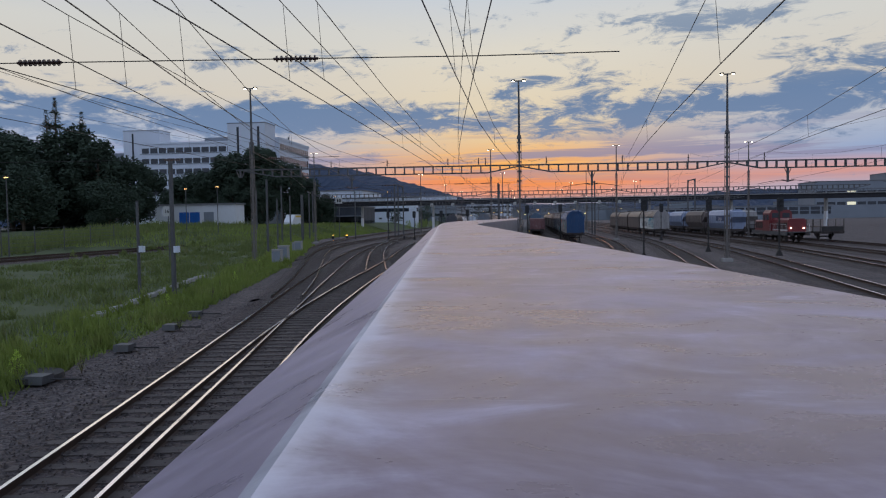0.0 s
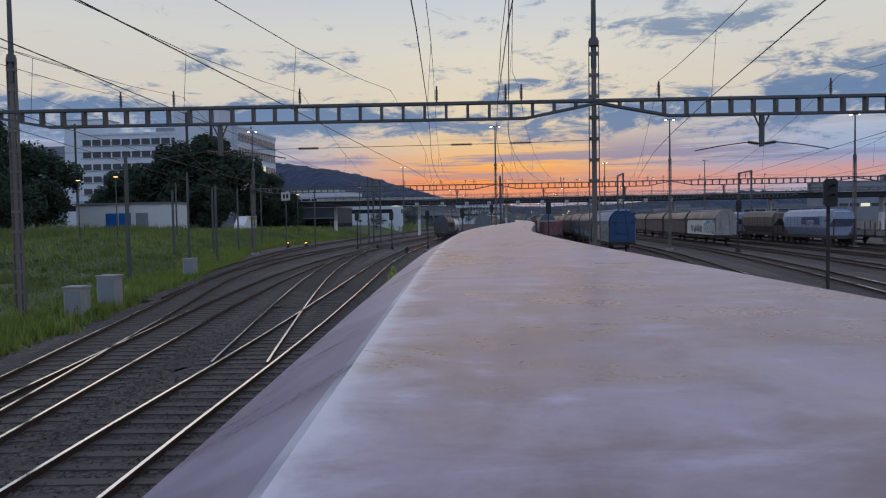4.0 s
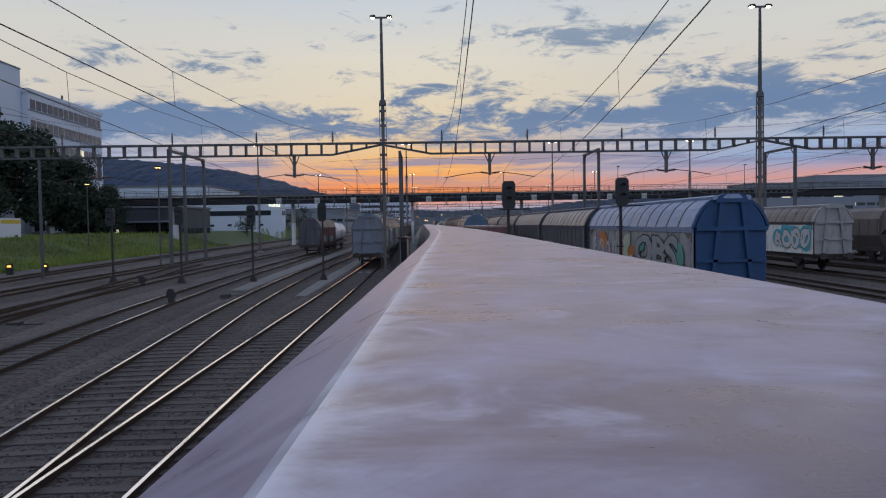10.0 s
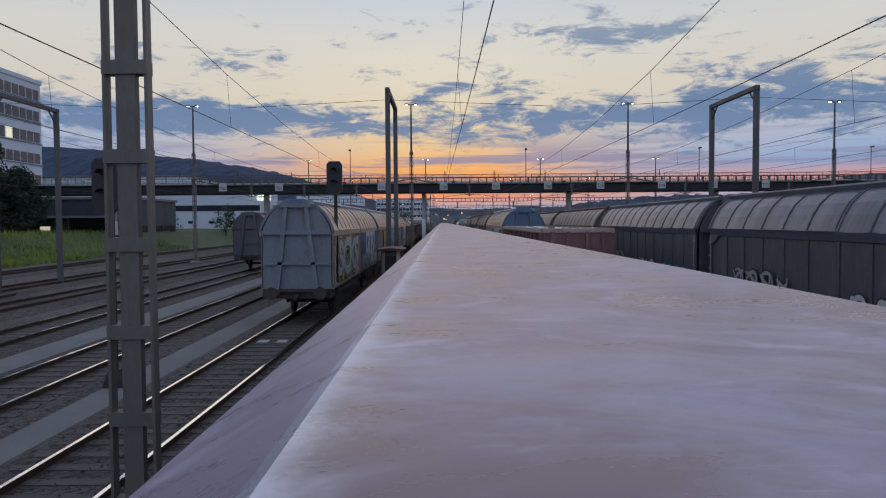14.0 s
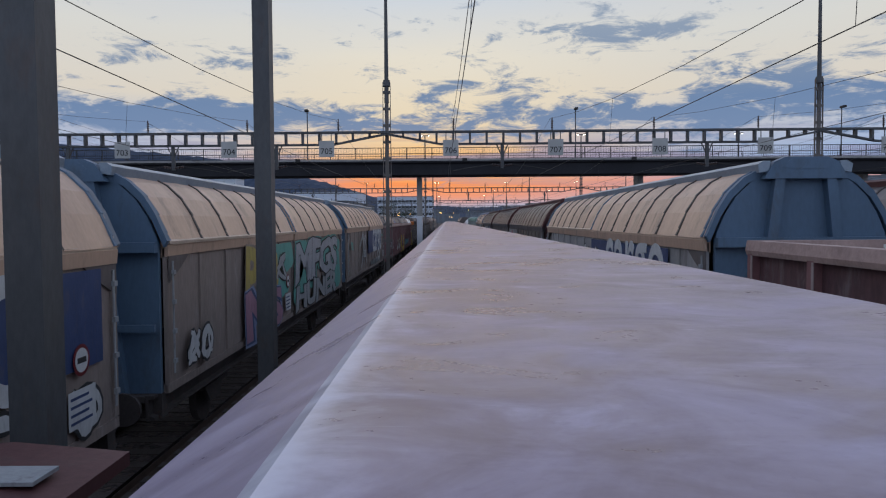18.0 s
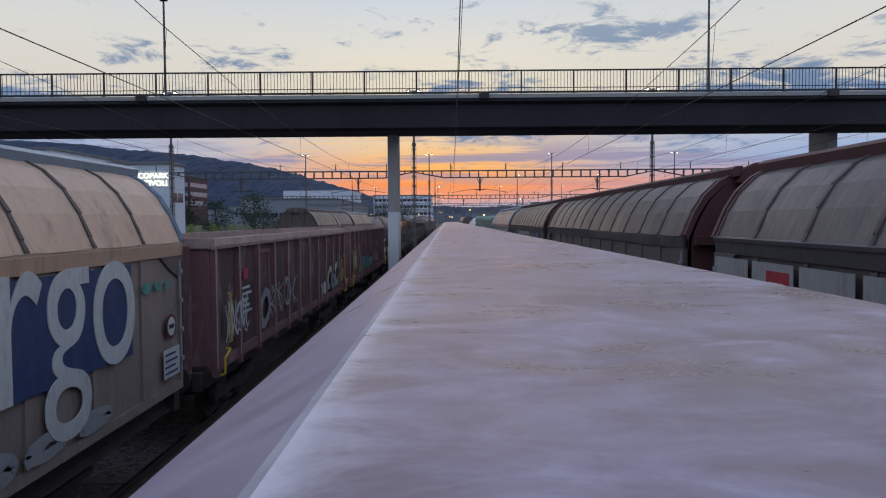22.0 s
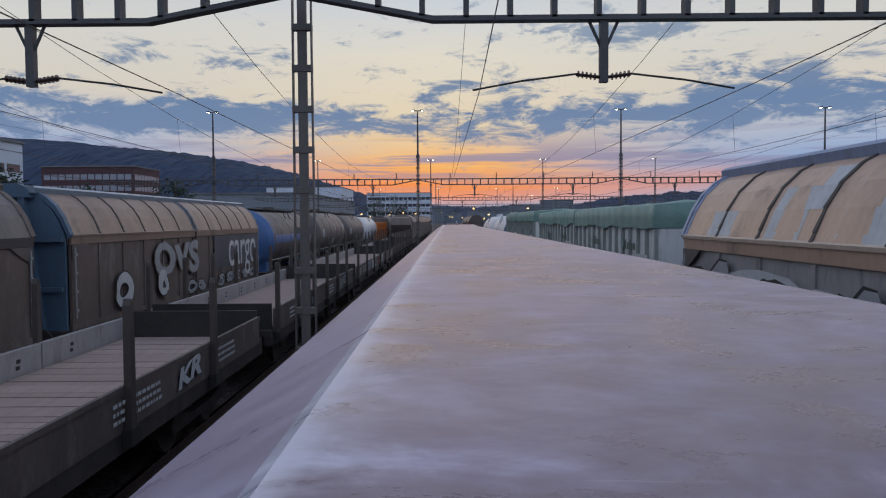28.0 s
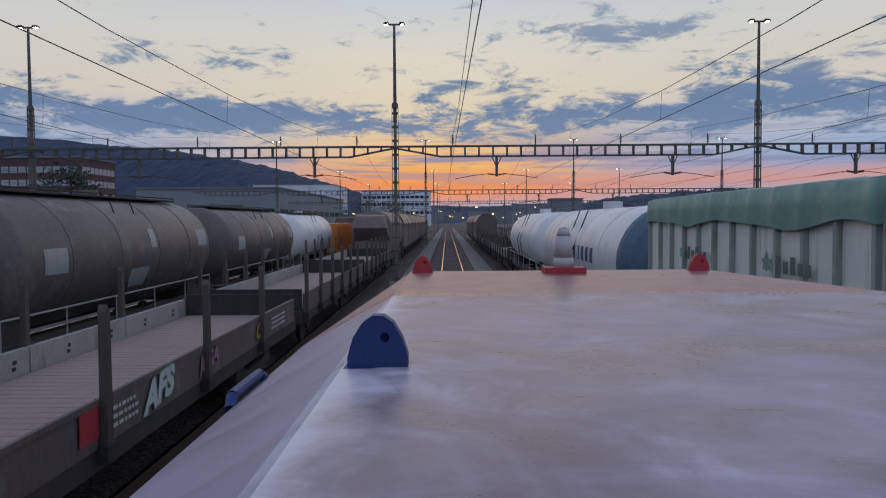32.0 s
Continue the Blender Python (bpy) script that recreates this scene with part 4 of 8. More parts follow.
# ---- gantries with lamp masts, and the overhead line ----
GANTRY = [(58.4, [-20.35, 2.4, 19.2, 39.5], -21, 52), (117.2, [-32.7, -2.82, 17.5, 38.0], -33, 56), (181.0, [-23.9, -2.88, 18.05, 38.0], -24, 56),
          (241.0, [-24.2, -2.86, 18.0, 39.0], -24, 56), (301.3, [-24.2, -3.0, 18.0, 39.0], -36, 56), (361.0, [-24.2, -3.0, 18.0, 39.0], -36, 56),
          (421.0, [-24.2, -3.0, 18.0, 39.0], -36, 56), (482.0, [-24.2, -3.0, 18.0, 39.0], -36, 56), (560.0, [-24.2, -3.0, 18.0, 39.0], -36, 56)]


def lamp_mast(x, y, far=False):
    m = thing("lamp_mast", (x, y, -0.3), "tall grey steel lattice mast with twin floodlights, lit", "lamp mast", "lamp masts")
    part("column", B().box(-0.088, 0.088, -0.045, 0.045, 0, 10.6), "mast_steel_lit", m)
    for s in (-1, 1):
        part("channel", B().prism_y([(s * 0.188, 0), (s * 0.215, 0), (s * 0.190, 10.6), (s * 0.163, 10.6)], -0.06, 0.06), "mast_steel_lit", m)
    if not far:
        for k in range(13 if 50 < y < 250 else 0):
            part("batten", B().box(-0.218 + k * 0.0022, 0.218 - k * 0.0022, -0.07, 0.07, 0.45 + k * 0.8, 0.575 + k * 0.8), "mast_steel_lit", m)
        if not 50 < y < 250:
            bt = B()
            for k in range(13):
                bt.box(-0.218 + k * 0.0022, 0.218 - k * 0.0022, -0.07, 0.07, 0.45 + k * 0.8, 0.575 + k * 0.8)
            tagged(part("battens", bt, "steel", m), kind="stuff")
        part("footing", B().box(-0.4, 0.4, -0.35, 0.35, -0.1, 0.28), "concrete", m)
    part("pole", B().tube((0, 0, 9.6), (0, 0, 15.2), 0.11, 0.07, 10), "steel", m)
    part("collar", B().tube((0, 0, 10.4), (0, 0, 10.7), 0.2, 0.16, 10), "steel", m)
    part("cross_arm", B().box(-0.55, 0.55, -0.04, 0.04, 15.15, 15.24), "steel", m)
    for s in (-1, 1):
        lm = part("floodlight", B().prism_y([(s * 0.28, 15.2), (s * 0.62, 15.2), (s * 0.58, 15.30), (s * 0.32, 15.32)], -0.14, 0.14), "dark_steel", m)
        part("lens", B().box(s * 0.45 - 0.10, s * 0.45 + 0.10, -0.09, 0.09, 15.15, 15.197), "lamp_glow", lm, "glowing warm white lens")


HANG = [(-11.4, 8.3, 24.0, 34.0), (-17.5, -7.4, 2.87, 12.3, 23.5, 33.0), (-18.3, -13.2, -8.2, 2.7, 12.55, 23.5, 33.5), (-17.8, -7.65, 2.86, 13.0, 23.5, 33.5)]


def gantry(y, masts, x0, x1, detail):
    g = thing("catenary_gantry", (0, y, 0, 0, 0, 4.5 if y < 100 else 0), "grey steel ladder-like gantry beam spanning the yard tracks", "gantry", "gantries")
    top = B().box(x0, x1, -0.14, 0.14, 7.80, 7.90)
    part("top_chord", top, "steel", g)
    cuts = [x0] + [m for m in masts if x0 < m < x1] + [x1]
    for a, b in zip(cuts, cuts[1:]):
        f = min(2.6, (b - a) * 0.3)
        za, zb, w = 7.72, 7.22, 0.09
        for (p, zp), (q, zq) in (((a, za), (a + f, zb)), ((a + f, zb), (b - f, zb)), ((b - f, zb), (b, za))):
            low = B().add([(p, -0.12, zp), (q, -0.12, zq), (q, 0.12, zq), (p, 0.12, zp), (p, -0.12, zp + w), (q, -0.12, zq + w), (q, 0.12, zq + w), (p, 0.12, zp + w)],
                          [(0, 1, 2, 3), (4, 7, 6, 5), (0, 4, 5, 1), (2, 6, 7, 3), (0, 3, 7, 4), (1, 5, 6, 2)])
            part("bottom_chord", low, "steel", g)
        n = max(2, int((b - a) / 0.78))
        bars = B()
        for k in range(1, n):
            x = a + (b - a) * k / n
            d = min(x - a, b - x)
            z = 7.72 - 0.5 * min(1, d / f)
            one = B().box(x - 0.05, x + 0.05, -0.12, 0.12, z + 0.05, 7.82)
            if detail:
                part("post", one, "steel", g)
            else:
                bars.add(one.v, one.f)
        if not detail:
            tagged(part("posts", bars, "steel", g), kind="stuff")
    # hanging brackets with insulated arms
    for x in HANG[0] if y < 100 else HANG[1] if y < 150 else HANG[2] if y < 200 else HANG[3]:
        if x0 < x < x1:
            v = B()
            v.tube((x - 0.28, 0, 7.25), (x - 0.05, 0, 6.75), 0.03, n=6).tube((x + 0.28, 0, 7.25), (x + 0.05, 0, 6.75), 0.03, n=6)
            v.box(x - 0.075, x + 0.075, -0.07, 0.07, 6.1, 7.25)
            br = part("hanging_bracket", v, "steel", g)
            for s in (-1, 1):
                ins = B()
                ins.tube((x + s * 0.08, 0, 6.2), (x + s * 0.5, 0, 6.25), 0.03, n=6)
                for q in range(5):
                    u = x + s * (0.16 + 0.075 * q)
                    ins.tube((u - 0.012, 0, 6.21 + 0.012 * q), (u + 0.012, 0, 6.21 + 0.012 * q), 0.065, n=8)
                part("insulator", ins, "insulator", br)
                part("steady_arm", B().line([(x + s * 0.5, 0, 6.26), (x + s * 1.5, 0, 6.14), (x + s * 2.4, 0, 5.98)], 0.02, 5), "wire", br)
    return g


def track_x(i, y):
    return along(WIRED[i][1], y)


WIRED = [t for t in TRACKS if t[0] in ("own", "a", "b", "b2", "c", "e", "g", "h", "i", "j", "k")]
for gi, (gy, masts, x0, x1) in enumerate(GANTRY):
    g = gantry(gy, masts, x0, x1, gi in (0, 1, 2, 3))
    for x in masts:
        lamp_mast(x, gy + (1.0 if gi == 3 else 1.8 if gi == 1 and x == -2.82 else 1.2 if x == 2.4 else 0.3) + (x * 0.0785 if gi == 0 and x > 0 else 0), gi > 5)
    for i, tr in enumerate(WIRED):
        if tr[2] > gy - 4:
            continue
        x = track_x(i, gy)
        pin = B().tube((x, 0, 7.88), (x, 0, 8.5), 0.03, n=6)
        for q in range(4):
            pin.tube((x, 0, 8.0 + 0.1 * q), (x, 0, 8.04 + 0.1 * q), 0.06, n=8)
        part("post_insulator", pin, "insulator", g)

stations = [-46.0, 0.0] + [g[0] for g in GANTRY]
for i, tr in enumerate(WIRED):
    run = thing("overhead_line", (0, 0, 0), "thin dark overhead contact wire with messenger and droppers", "overhead line", "overhead lines")
    con, mes, drop = B(), B(), B()
    cpts, mpts = [], []
    for k, (a, b) in enumerate(zip(stations, stations[1:])):
        if b < tr[2] - 30:
            continue
        zig = 0.25 if k % 2 else -0.25
        steps = 10 if b < 310 else 4
        for s in range(steps):
            u = s / steps
            y = a + (b - a) * u
            x = track_x(i, max(y, tr[2]))
            cpts.append((x + zig * (1 - 2 * u), y, 5.95))
            mpts.append((x + zig * 0.4 * (1 - 2 * u), y, 8.45 - 7.6 * u * (1 - u)))
            if 0 < u and s % 2 == 0 and b < 310:
                drop.tube(cpts[-1], mpts[-1], 0.005, n=4, cap=False)
    con.line(cpts, 0.009)
    mes.line(mpts, 0.008)
    part("contact_wire", con, "wire", run)
    part("messenger_wire", mes, "wire", run)
    tagged(part("droppers", drop, "wire", run), kind="stuff")
# feeder lines high over the left tracks
for x0, x1, z in ((-14, -22, 9.8), (-21, -28, 10.6), (24, 27, 10.0)):
    f = thing("feeder_line", (0, 0, 0), "thin dark feeder cable strung high across the yard", "cable", "feeder cables")
    b, pts = B(), []
    for k, (a, c) in enumerate(zip(stations, stations[1:])):
        for s in range(8):
            u = s / 8
            y = a + (c - a) * u
            pts.append((x0 + (x1 - x0) * min(1, max(0, y / 120)), y, z - 3.2 * u * (1 - u)))
    part("cable", b.line(pts, 0.010), "wire", f)

for y, x0, x1, z, spots, turn in ((59.0, -21, 2.3, 6.45, (-8.5, -2.6, -0.4), 0), (12.6, -26, 4.6, 6.5, (-1.2, -5.8, -11.0), 6.6), (34.0, -34, -6.0, 6.6, (-9.0, -14.0), 6.6)):
    cs = thing("cross_span_wire", (0, y, 0, 0, 0, turn), "thin cross-span wire with dark ribbed insulators", "cable", "cross spans")
    part("wire", B().line([(x0, 0, z + 0.1), (x0 * 0.6 + x1 * 0.4, 0, z), (x1 - 2.5, 0, z), (x1, 0, z + 0.04)], 0.010, 5), "wire", cs)
    for x in spots:
        ins = B().tube((x - 0.4, 0, z), (x + 0.4, 0, z), 0.025, n=6)
        for q in range(9):
            ins.tube((x - 0.34 + 0.085 * q - 0.012, 0, z), (x - 0.34 + 0.085 * q + 0.012, 0, z), 0.06, n=8)
        part("insulator", ins, "insulator", cs)

# track number boards on the third gantry
for n, x in zip(range(702, 713), (-21.0, -15.6, -10.45, -5.75, 0.22, 5.25, 10.25, 15.3, 21.2, 26.2, 31.2)):
    s = thing("track_number_board", (x, 180.85, 7.05), "square pale board with a black track number, hung from the gantry", "sign", "track number boards")
    part("board", B().box(-0.37, 0.37, -0.015, 0.015, -0.37, 0.40), "sign_white", s)
    for u in (-0.23, 0.23):
        part("hanger", B().box(u - 0.02, u + 0.02, -0.01, 0.01, 0.40, 0.75), "steel", s)
    part("number", text_mesh(str(n), 0.40, "black"), "", s, "black digits", at=pose(0, -0.02, -0.12, 90, 0, 0))

# double-post portals
for x in (-24.5, -2.9, 17.3, 37.6):
    p = thing("portal_mast", (x, 0, 0), "pair of slim grey steel posts joined by a beam", "mast", "portal masts")
    for y in (151.6, 158.0):
        part("post", B().box(-0.13, 0.13, y - 0.13, y + 0.13, -0.3, 10.9), "steel", p)
    part("beam", B().box(-0.11, 0.11, 147.2 if x < -20 else 151.4, 158.2, 10.72, 10.95), "steel", p)
    if x < -20:
        part("post", B().box(-0.13, 0.13, 147.27, 147.53, -0.3, 10.72), "steel", p)
    part("brace", B().line([(0, 151.6, 9.9), (0, 152.5, 10.75)], 0.05, 6).line([(0, 158.0, 9.9), (0, 157.1, 10.75)], 0.05, 6), "steel", p)
    part("stay_wire", B().line([(-8, 151.6, 9.9), (0, 151.6, 10.3), (9, 151.6, 9.9)], 0.015), "wire", p)


def signal(x, y, top, red=False, ring=False):
    s = thing("shunting_signal", (x, y, -0.3), "dark two-lens railway signal on a slim post, unlit" if not red else "dark railway signal on a slim post showing a red light", "signal", "yard signals")
    z = top + 0.3
    part("post", B().box(-0.06, 0.06, -0.05, 0.05, 0.1, z - 0.75), "dark_steel", s)
    part("base", B().prism_y([(-0.3, -0.02), (0.3, -0.02), (0.1, 0.5), (-0.1, 0.5)], -0.14, 0.14), "dark_steel", s)
    for k in range(int(z) - 1):
        part("step", B().box(-0.16, 0.16, 0.05, 0.08, 0.9 + k * 0.9, 0.94 + k * 0.9), "dark_steel", s)
    prof = [(-0.29, z - 1.12), (-0.17, z - 1.25), (0.17, z - 1.25), (0.29, z - 1.12), (0.29, z - 0.12), (0.20, z), (-0.20, z), (-0.29, z - 0.12)]
    head = part("signal_head", B().prism_y(prof, -0.30, -0.18), "signal_black", s)
    part("housing", B().box(-0.17, 0.17, -0.18, 0.16, z - 1.15, z - 0.15), "signal_black", head)
    for zz in (z - 0.38, z - 0.82):
        hood_b = B()
        for k in range(7):
            a0, a1 = math.radians(20 + 20 * k), math.radians(40 + 20 * k)
            hood_b.add([(0.13 * math.cos(a0), -0.30, zz + 0.13 * math.sin(a0)), (0.13 * math.cos(a1), -0.30, zz + 0.13 * math.sin(a1)),
                        (0.13 * math.cos(a1), -0.52, zz + 0.13 * math.sin(a1)), (0.13 * math.cos(a0), -0.52, zz + 0.13 * math.sin(a0))], [(0, 1, 2, 3)])
        part("visor", hood_b, "black", head)
        part("lens", B().tube((0, -0.30, zz), (0, -0.315, zz), 0.11, n=14), "red_glow" if red and zz < z - 0.7 else "black", head)
    if ring:
        pts = [(0.75 * math.cos(a * 0.3927) + 0.3, 0.5 * math.sin(a * 0.3927) - 0.1, z - 1.25) for a in range(17)]
        part("cage_ring", B().line(pts, 0.018, 6), "dark_steel", s)
    return s


for x, y, top in ((-17.5, 129.3, 5.0), (-12.4, 128.6, 5.0), (-7.65, 129.0, 5.1), (-4.0, 139.5, 5.9), (3.12, 111.4, 5.42), (8.2, 111.4, 5.5), (23.5, 112, 5.3),
                  (-22.5, 130, 5.0), (13.5, 66, 5.2), (21.6, 76, 5.2), (25.9, 68, 5.0)):
    signal(x, y, top, ring=x in (3.12, 8.2))
for k in range(2):
    d = thing("dwarf_light", (-36.5 + 3.0 * k, 142.0, -0.3), "low amber warning light beside the track", "signal light", "amber lights")
    part("box", B().box(-0.25, 0.25, -0.1, 0.1, 0, 0.95), "signal_black", d)
    part("lens", B().box(-0.16, 0.16, -0.13, -0.1, 0.68, 0.80), "amber_glow", d)

# ---- road bridge over the yard ----
def strokes_on_pier():
    pts = [(2.2, 1.0), (2.25, 1.75), (2.5, 1.8), (2.6, 1.4), (2.8, 1.75), (3.1, 1.95), (3.3, 1.6), (3.2, 0.9), (2.9, 0.7), (2.6, 1.0)]
    out = []
    for (a, b), (c, d) in zip(pts, pts[1:]):
        k = math.hypot(c - a, d - b)
        u, v = -(d - b) / k * 0.03, (c - a) / k * 0.03
        out.append([(a + u, b + v), (a - u, b - v), (c - u, d - v), (c + u, d + v)])
    return out


br = thing("road_bridge", (0, 211.2, 0), "long narrow dark concrete bridge with a steel railing", "bridge", kind="structure")
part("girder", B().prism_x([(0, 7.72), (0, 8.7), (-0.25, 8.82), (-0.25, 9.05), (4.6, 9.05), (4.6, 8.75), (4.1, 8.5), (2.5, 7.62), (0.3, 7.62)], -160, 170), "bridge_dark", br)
part("edge_beam", B().box(-160, 170, -0.30, -0.252, 8.95, 9.12), "concrete", br, "thin pale edge beam")
part("top_rail", B().box(-160, 170, -0.23, -0.17, 10.12, 10.18), "dark_steel", br)
part("bottom_rail", B().box(-160, 170, -0.22, -0.18, 9.16, 9.20), "dark_steel", br)
part("middle_rail", B().box(-160, 170, -0.215, -0.185, 9.38, 9.41), "dark_steel", br)
one_bar = B().box(-0.010, 0.010, -0.010, 0.010, 0, 0.96).mesh("baluster", M["dark_steel"])
x = -17.0
while x < 19:
    part("baluster", one_bar, "", br, at=pose(x, -0.2, 9.18))
    x += 0.145
far_bars = B()
for a, b in ((-160, -17.0), (19, 170)):
    x = a
    while x < b:
        far_bars.box(x - 0.010, x + 0.010, -0.21, -0.19, 9.18, 10.13)
        if abs(x) > 40 and int(x / 0.2) % 11 == 0:
            far_bars.box(x - 0.03, x + 0.03, -0.24, -0.16, 9.05, 10.18)
        x += 0.2
tagged(part("balusters", far_bars, "dark_steel", br), kind="stuff")
x = -160
while x < 170:
    if abs(x) < 40:
        part("railing_post", B().box(x - 0.03, x + 0.03, -0.24, -0.16, 9.05, 10.18), "dark_steel", br)
    x += 2.3
back = B().box(-160, 170, 4.4, 4.46, 10.02, 10.08).box(-160, 170, 4.41, 4.45, 9.5, 9.53)
x = -160
while x < 170:
    back.box(x - 0.02, x + 0.02, 4.41, 4.45, 9.05, 10.05)
    x += 2.3
part("rear_railing", back, "dark_steel", br)
for x in (-95, -70, -47, -25, -2.6, 18.1, 39, 62, 88):
    pier = part("pier", B().prism_y([(x - 0.19, -0.3), (x + 0.27, -0.3), (x + 0.27, 7.75), (x - 0.19, 7.75)], 1.95, 3.7), "concrete", br)
    part("painted_base", B().box(x - 0.205, x + 0.285, 1.935, 3.715, -0.29, 4.0), "white_paint", pier, "white-painted lower half")
sc = B()
for q in strokes_on_pier():
    sc.add([(-2.31, y, z) for y, z in q], [(0, 1, 2, 3)])
part("sprayed_tag", sc, "black", br, "black sprayed scrawl on the pier")
for x in (-13.4, 1.65, 16.9):
    part("drain_box", B().box(x - 0.22, x + 0.22, -0.45, -0.31, 8.9, 9.2), "dark_steel", br)
for x in (-40.0, -12.7, 11.8, 36.0, 60.0, -66.0):
    sl = thing("street_lamp", (x, 211.8, 9.05), "slim grey street lamp on the bridge", "street lamp", "bridge lamps")
    part("pole", B().tube((0, 0, 0), (0, 0, 4.6), 0.06, 0.045, 8), "steel", sl)
    part("lamp_head", B().prism_y([(-0.16, 4.5), (0.16, 4.5), (0.12, 4.68), (-0.12, 4.68)], -0.55, 0.1), "dark_steel", sl)


# ---- freight wagons ----
WR = random.Random(11)


def running_gear(w, half, ys, bogie=False, plain=False):
    """Wheelsets, buffers and couplings under a wagon that reaches from -half to half."""
    if plain:
        g = B()
        for y in ys:
            for o in ((-0.9, 0.9) if bogie else (0,)):
                g.tube((-0.75, y + o, 0.46), (0.75, y + o, 0.46), 0.08, n=8)
                for s in (-0.753, 0.753):
                    g.tube((s - 0.06, y + o, 0.46), (s + 0.06, y + o, 0.46), 0.46, n=14)
                    g.box(s * 1.3 - 0.05, s * 1.3 + 0.05, y + o - 0.5, y + o + 0.5, 0.4, 0.9)
        for e in (-1, 1):
            g.box(-1.25, 1.25, e * half - 0.1, e * half + 0.1, 0.85, 1.2)
            for s in (-0.875, 0.875):
                g.tube((s, e * half, 1.06), (s, e * (half + 0.45), 1.06), 0.2, n=10)
        part("undercarriage", g, "chassis", w)
        return
    for y in ys:
        for o in ((-0.9, 0.9) if bogie else (0,)):
            ax = B().tube((-0.75, y + o, 0.46), (0.75, y + o, 0.46), 0.08, n=8)
            for s in (-0.753, 0.753):
                ax.tube((s - 0.06, y + o, 0.46), (s + 0.06, y + o, 0.46), 0.46, n=16)
            part("wheelset", ax, "chassis", w)
        for s in (-1, 1):
            if bogie:
                b = B().prism_x([(y - 1.35, 0.5), (y - 1.2, 0.68), (y - 0.5, 0.5), (y + 0.5, 0.5), (y + 1.2, 0.68), (y + 1.35, 0.5), (y + 1.3, 0.36), (y - 1.3, 0.36)], s * 0.98 - 0.06, s * 0.98 + 0.06)
            else:
                b = B().prism_x([(y - 0.75, 0.98), (y + 0.75, 0.98), (y + 0.25, 0.4), (y - 0.25, 0.4)], s * 0.98 - 0.03, s * 0.98 + 0.03)
                b.box(s * 0.98 - 0.07, s * 0.98 + 0.07, y - 0.62, y + 0.62, 0.66, 0.74)
            part("axle_guard", b, "chassis", w)
    for e in (-1, 1):
        part("headstock", B().box(-1.25, 1.25, e * half - 0.1, e * half + 0.1, 0.85, 1.2), "chassis", w)
        part("coupling", B().tube((0, e * half, 1.0), (0, e * (half + 0.5), 0.85), 0.06, n=6), "chassis", w)
        for s in (-0.875, 0.875):
            bf = B().tube((s, e * half, 1.06), (s, e * (half + 0.42), 1.06), 0.1, n=10).tube((s, e * (half + 0.42), 1.06), (s, e * (half + 0.47), 1.06), 0.23, n=14)
            part("buffer", bf, "chassis", w)


def blob(rng, cy, cz, ry, rz, n=22):
    """A rounded, lopsided outline of (y, z)."""
    ph, k2, k3 = rng.uniform(0, 6.28), rng.uniform(0.05, 0.22), rng.uniform(0.03, 0.14)
    out = []
    for i in range(n):
        a = 6.28318 * i / n
        r = 1 + k2 * math.sin(2 * a + ph) + k3 * math.sin(3 * a + 2 * ph) + 0.05 * math.sin(5 * a + ph)
        c, s = math.cos(a), math.sin(a)
        out.append((cy + ry * r * math.copysign(abs(c) ** 0.75, c), cz + rz * r * math.copysign(abs(s) ** 0.75, s)))
    return out


GLYPH = [lambda u: (0.42 * math.cos(0.9 + 4.6 * u), 0.46 * math.sin(0.9 + 4.6 * u)),
         lambda u: (0.40 * math.cos(6.28 * u), 0.46 * math.sin(6.28 * u)),
         lambda u: (0.36 * math.sin(6.0 * u - 0.4), 0.46 - 0.92 * u),
         lambda u: (-0.38 + 0.76 * u, 0.46 * math.cos(6.28 * u)),
         lambda u: (-0.36 + 0.3 * u + 0.42 * max(0, u - 0.5) * 2, -0.46 + 0.92 * math.sin(3.14 * u)),
         lambda u: (0.40 - 0.8 * abs(2 * u - 1) + 0.1 * math.sin(9 * u), 0.46 - 0.92 * u),
         lambda u: (-0.34 + 0.5 * math.sin(2.6 * u), 0.46 - 0.92 * u)]


def ribbon(b, pts, w, x):
    """A flat painted stroke of width w along points of (y, z), with rounded ends."""
    n = len(pts)
    vs = []
    for i, (y, z) in enumerate(pts):
        (a, c), (e, f) = pts[max(0, i - 1)], pts[min(n - 1, i + 1)]
        l = max(1e-4, math.hypot(e - a, f - c))
        k = w / 2 * (0.55 if i in (0, n - 1) else 1.0)
        vs += [(x, y - (f - c) / l * k, z + (e - a) / l * k), (x, y + (f - c) / l * k, z - (e - a) / l * k)]
    b.add(vs, [(2 * i, 2 * i + 1, 2 * i + 3, 2 * i + 2) for i in range(n - 1)])


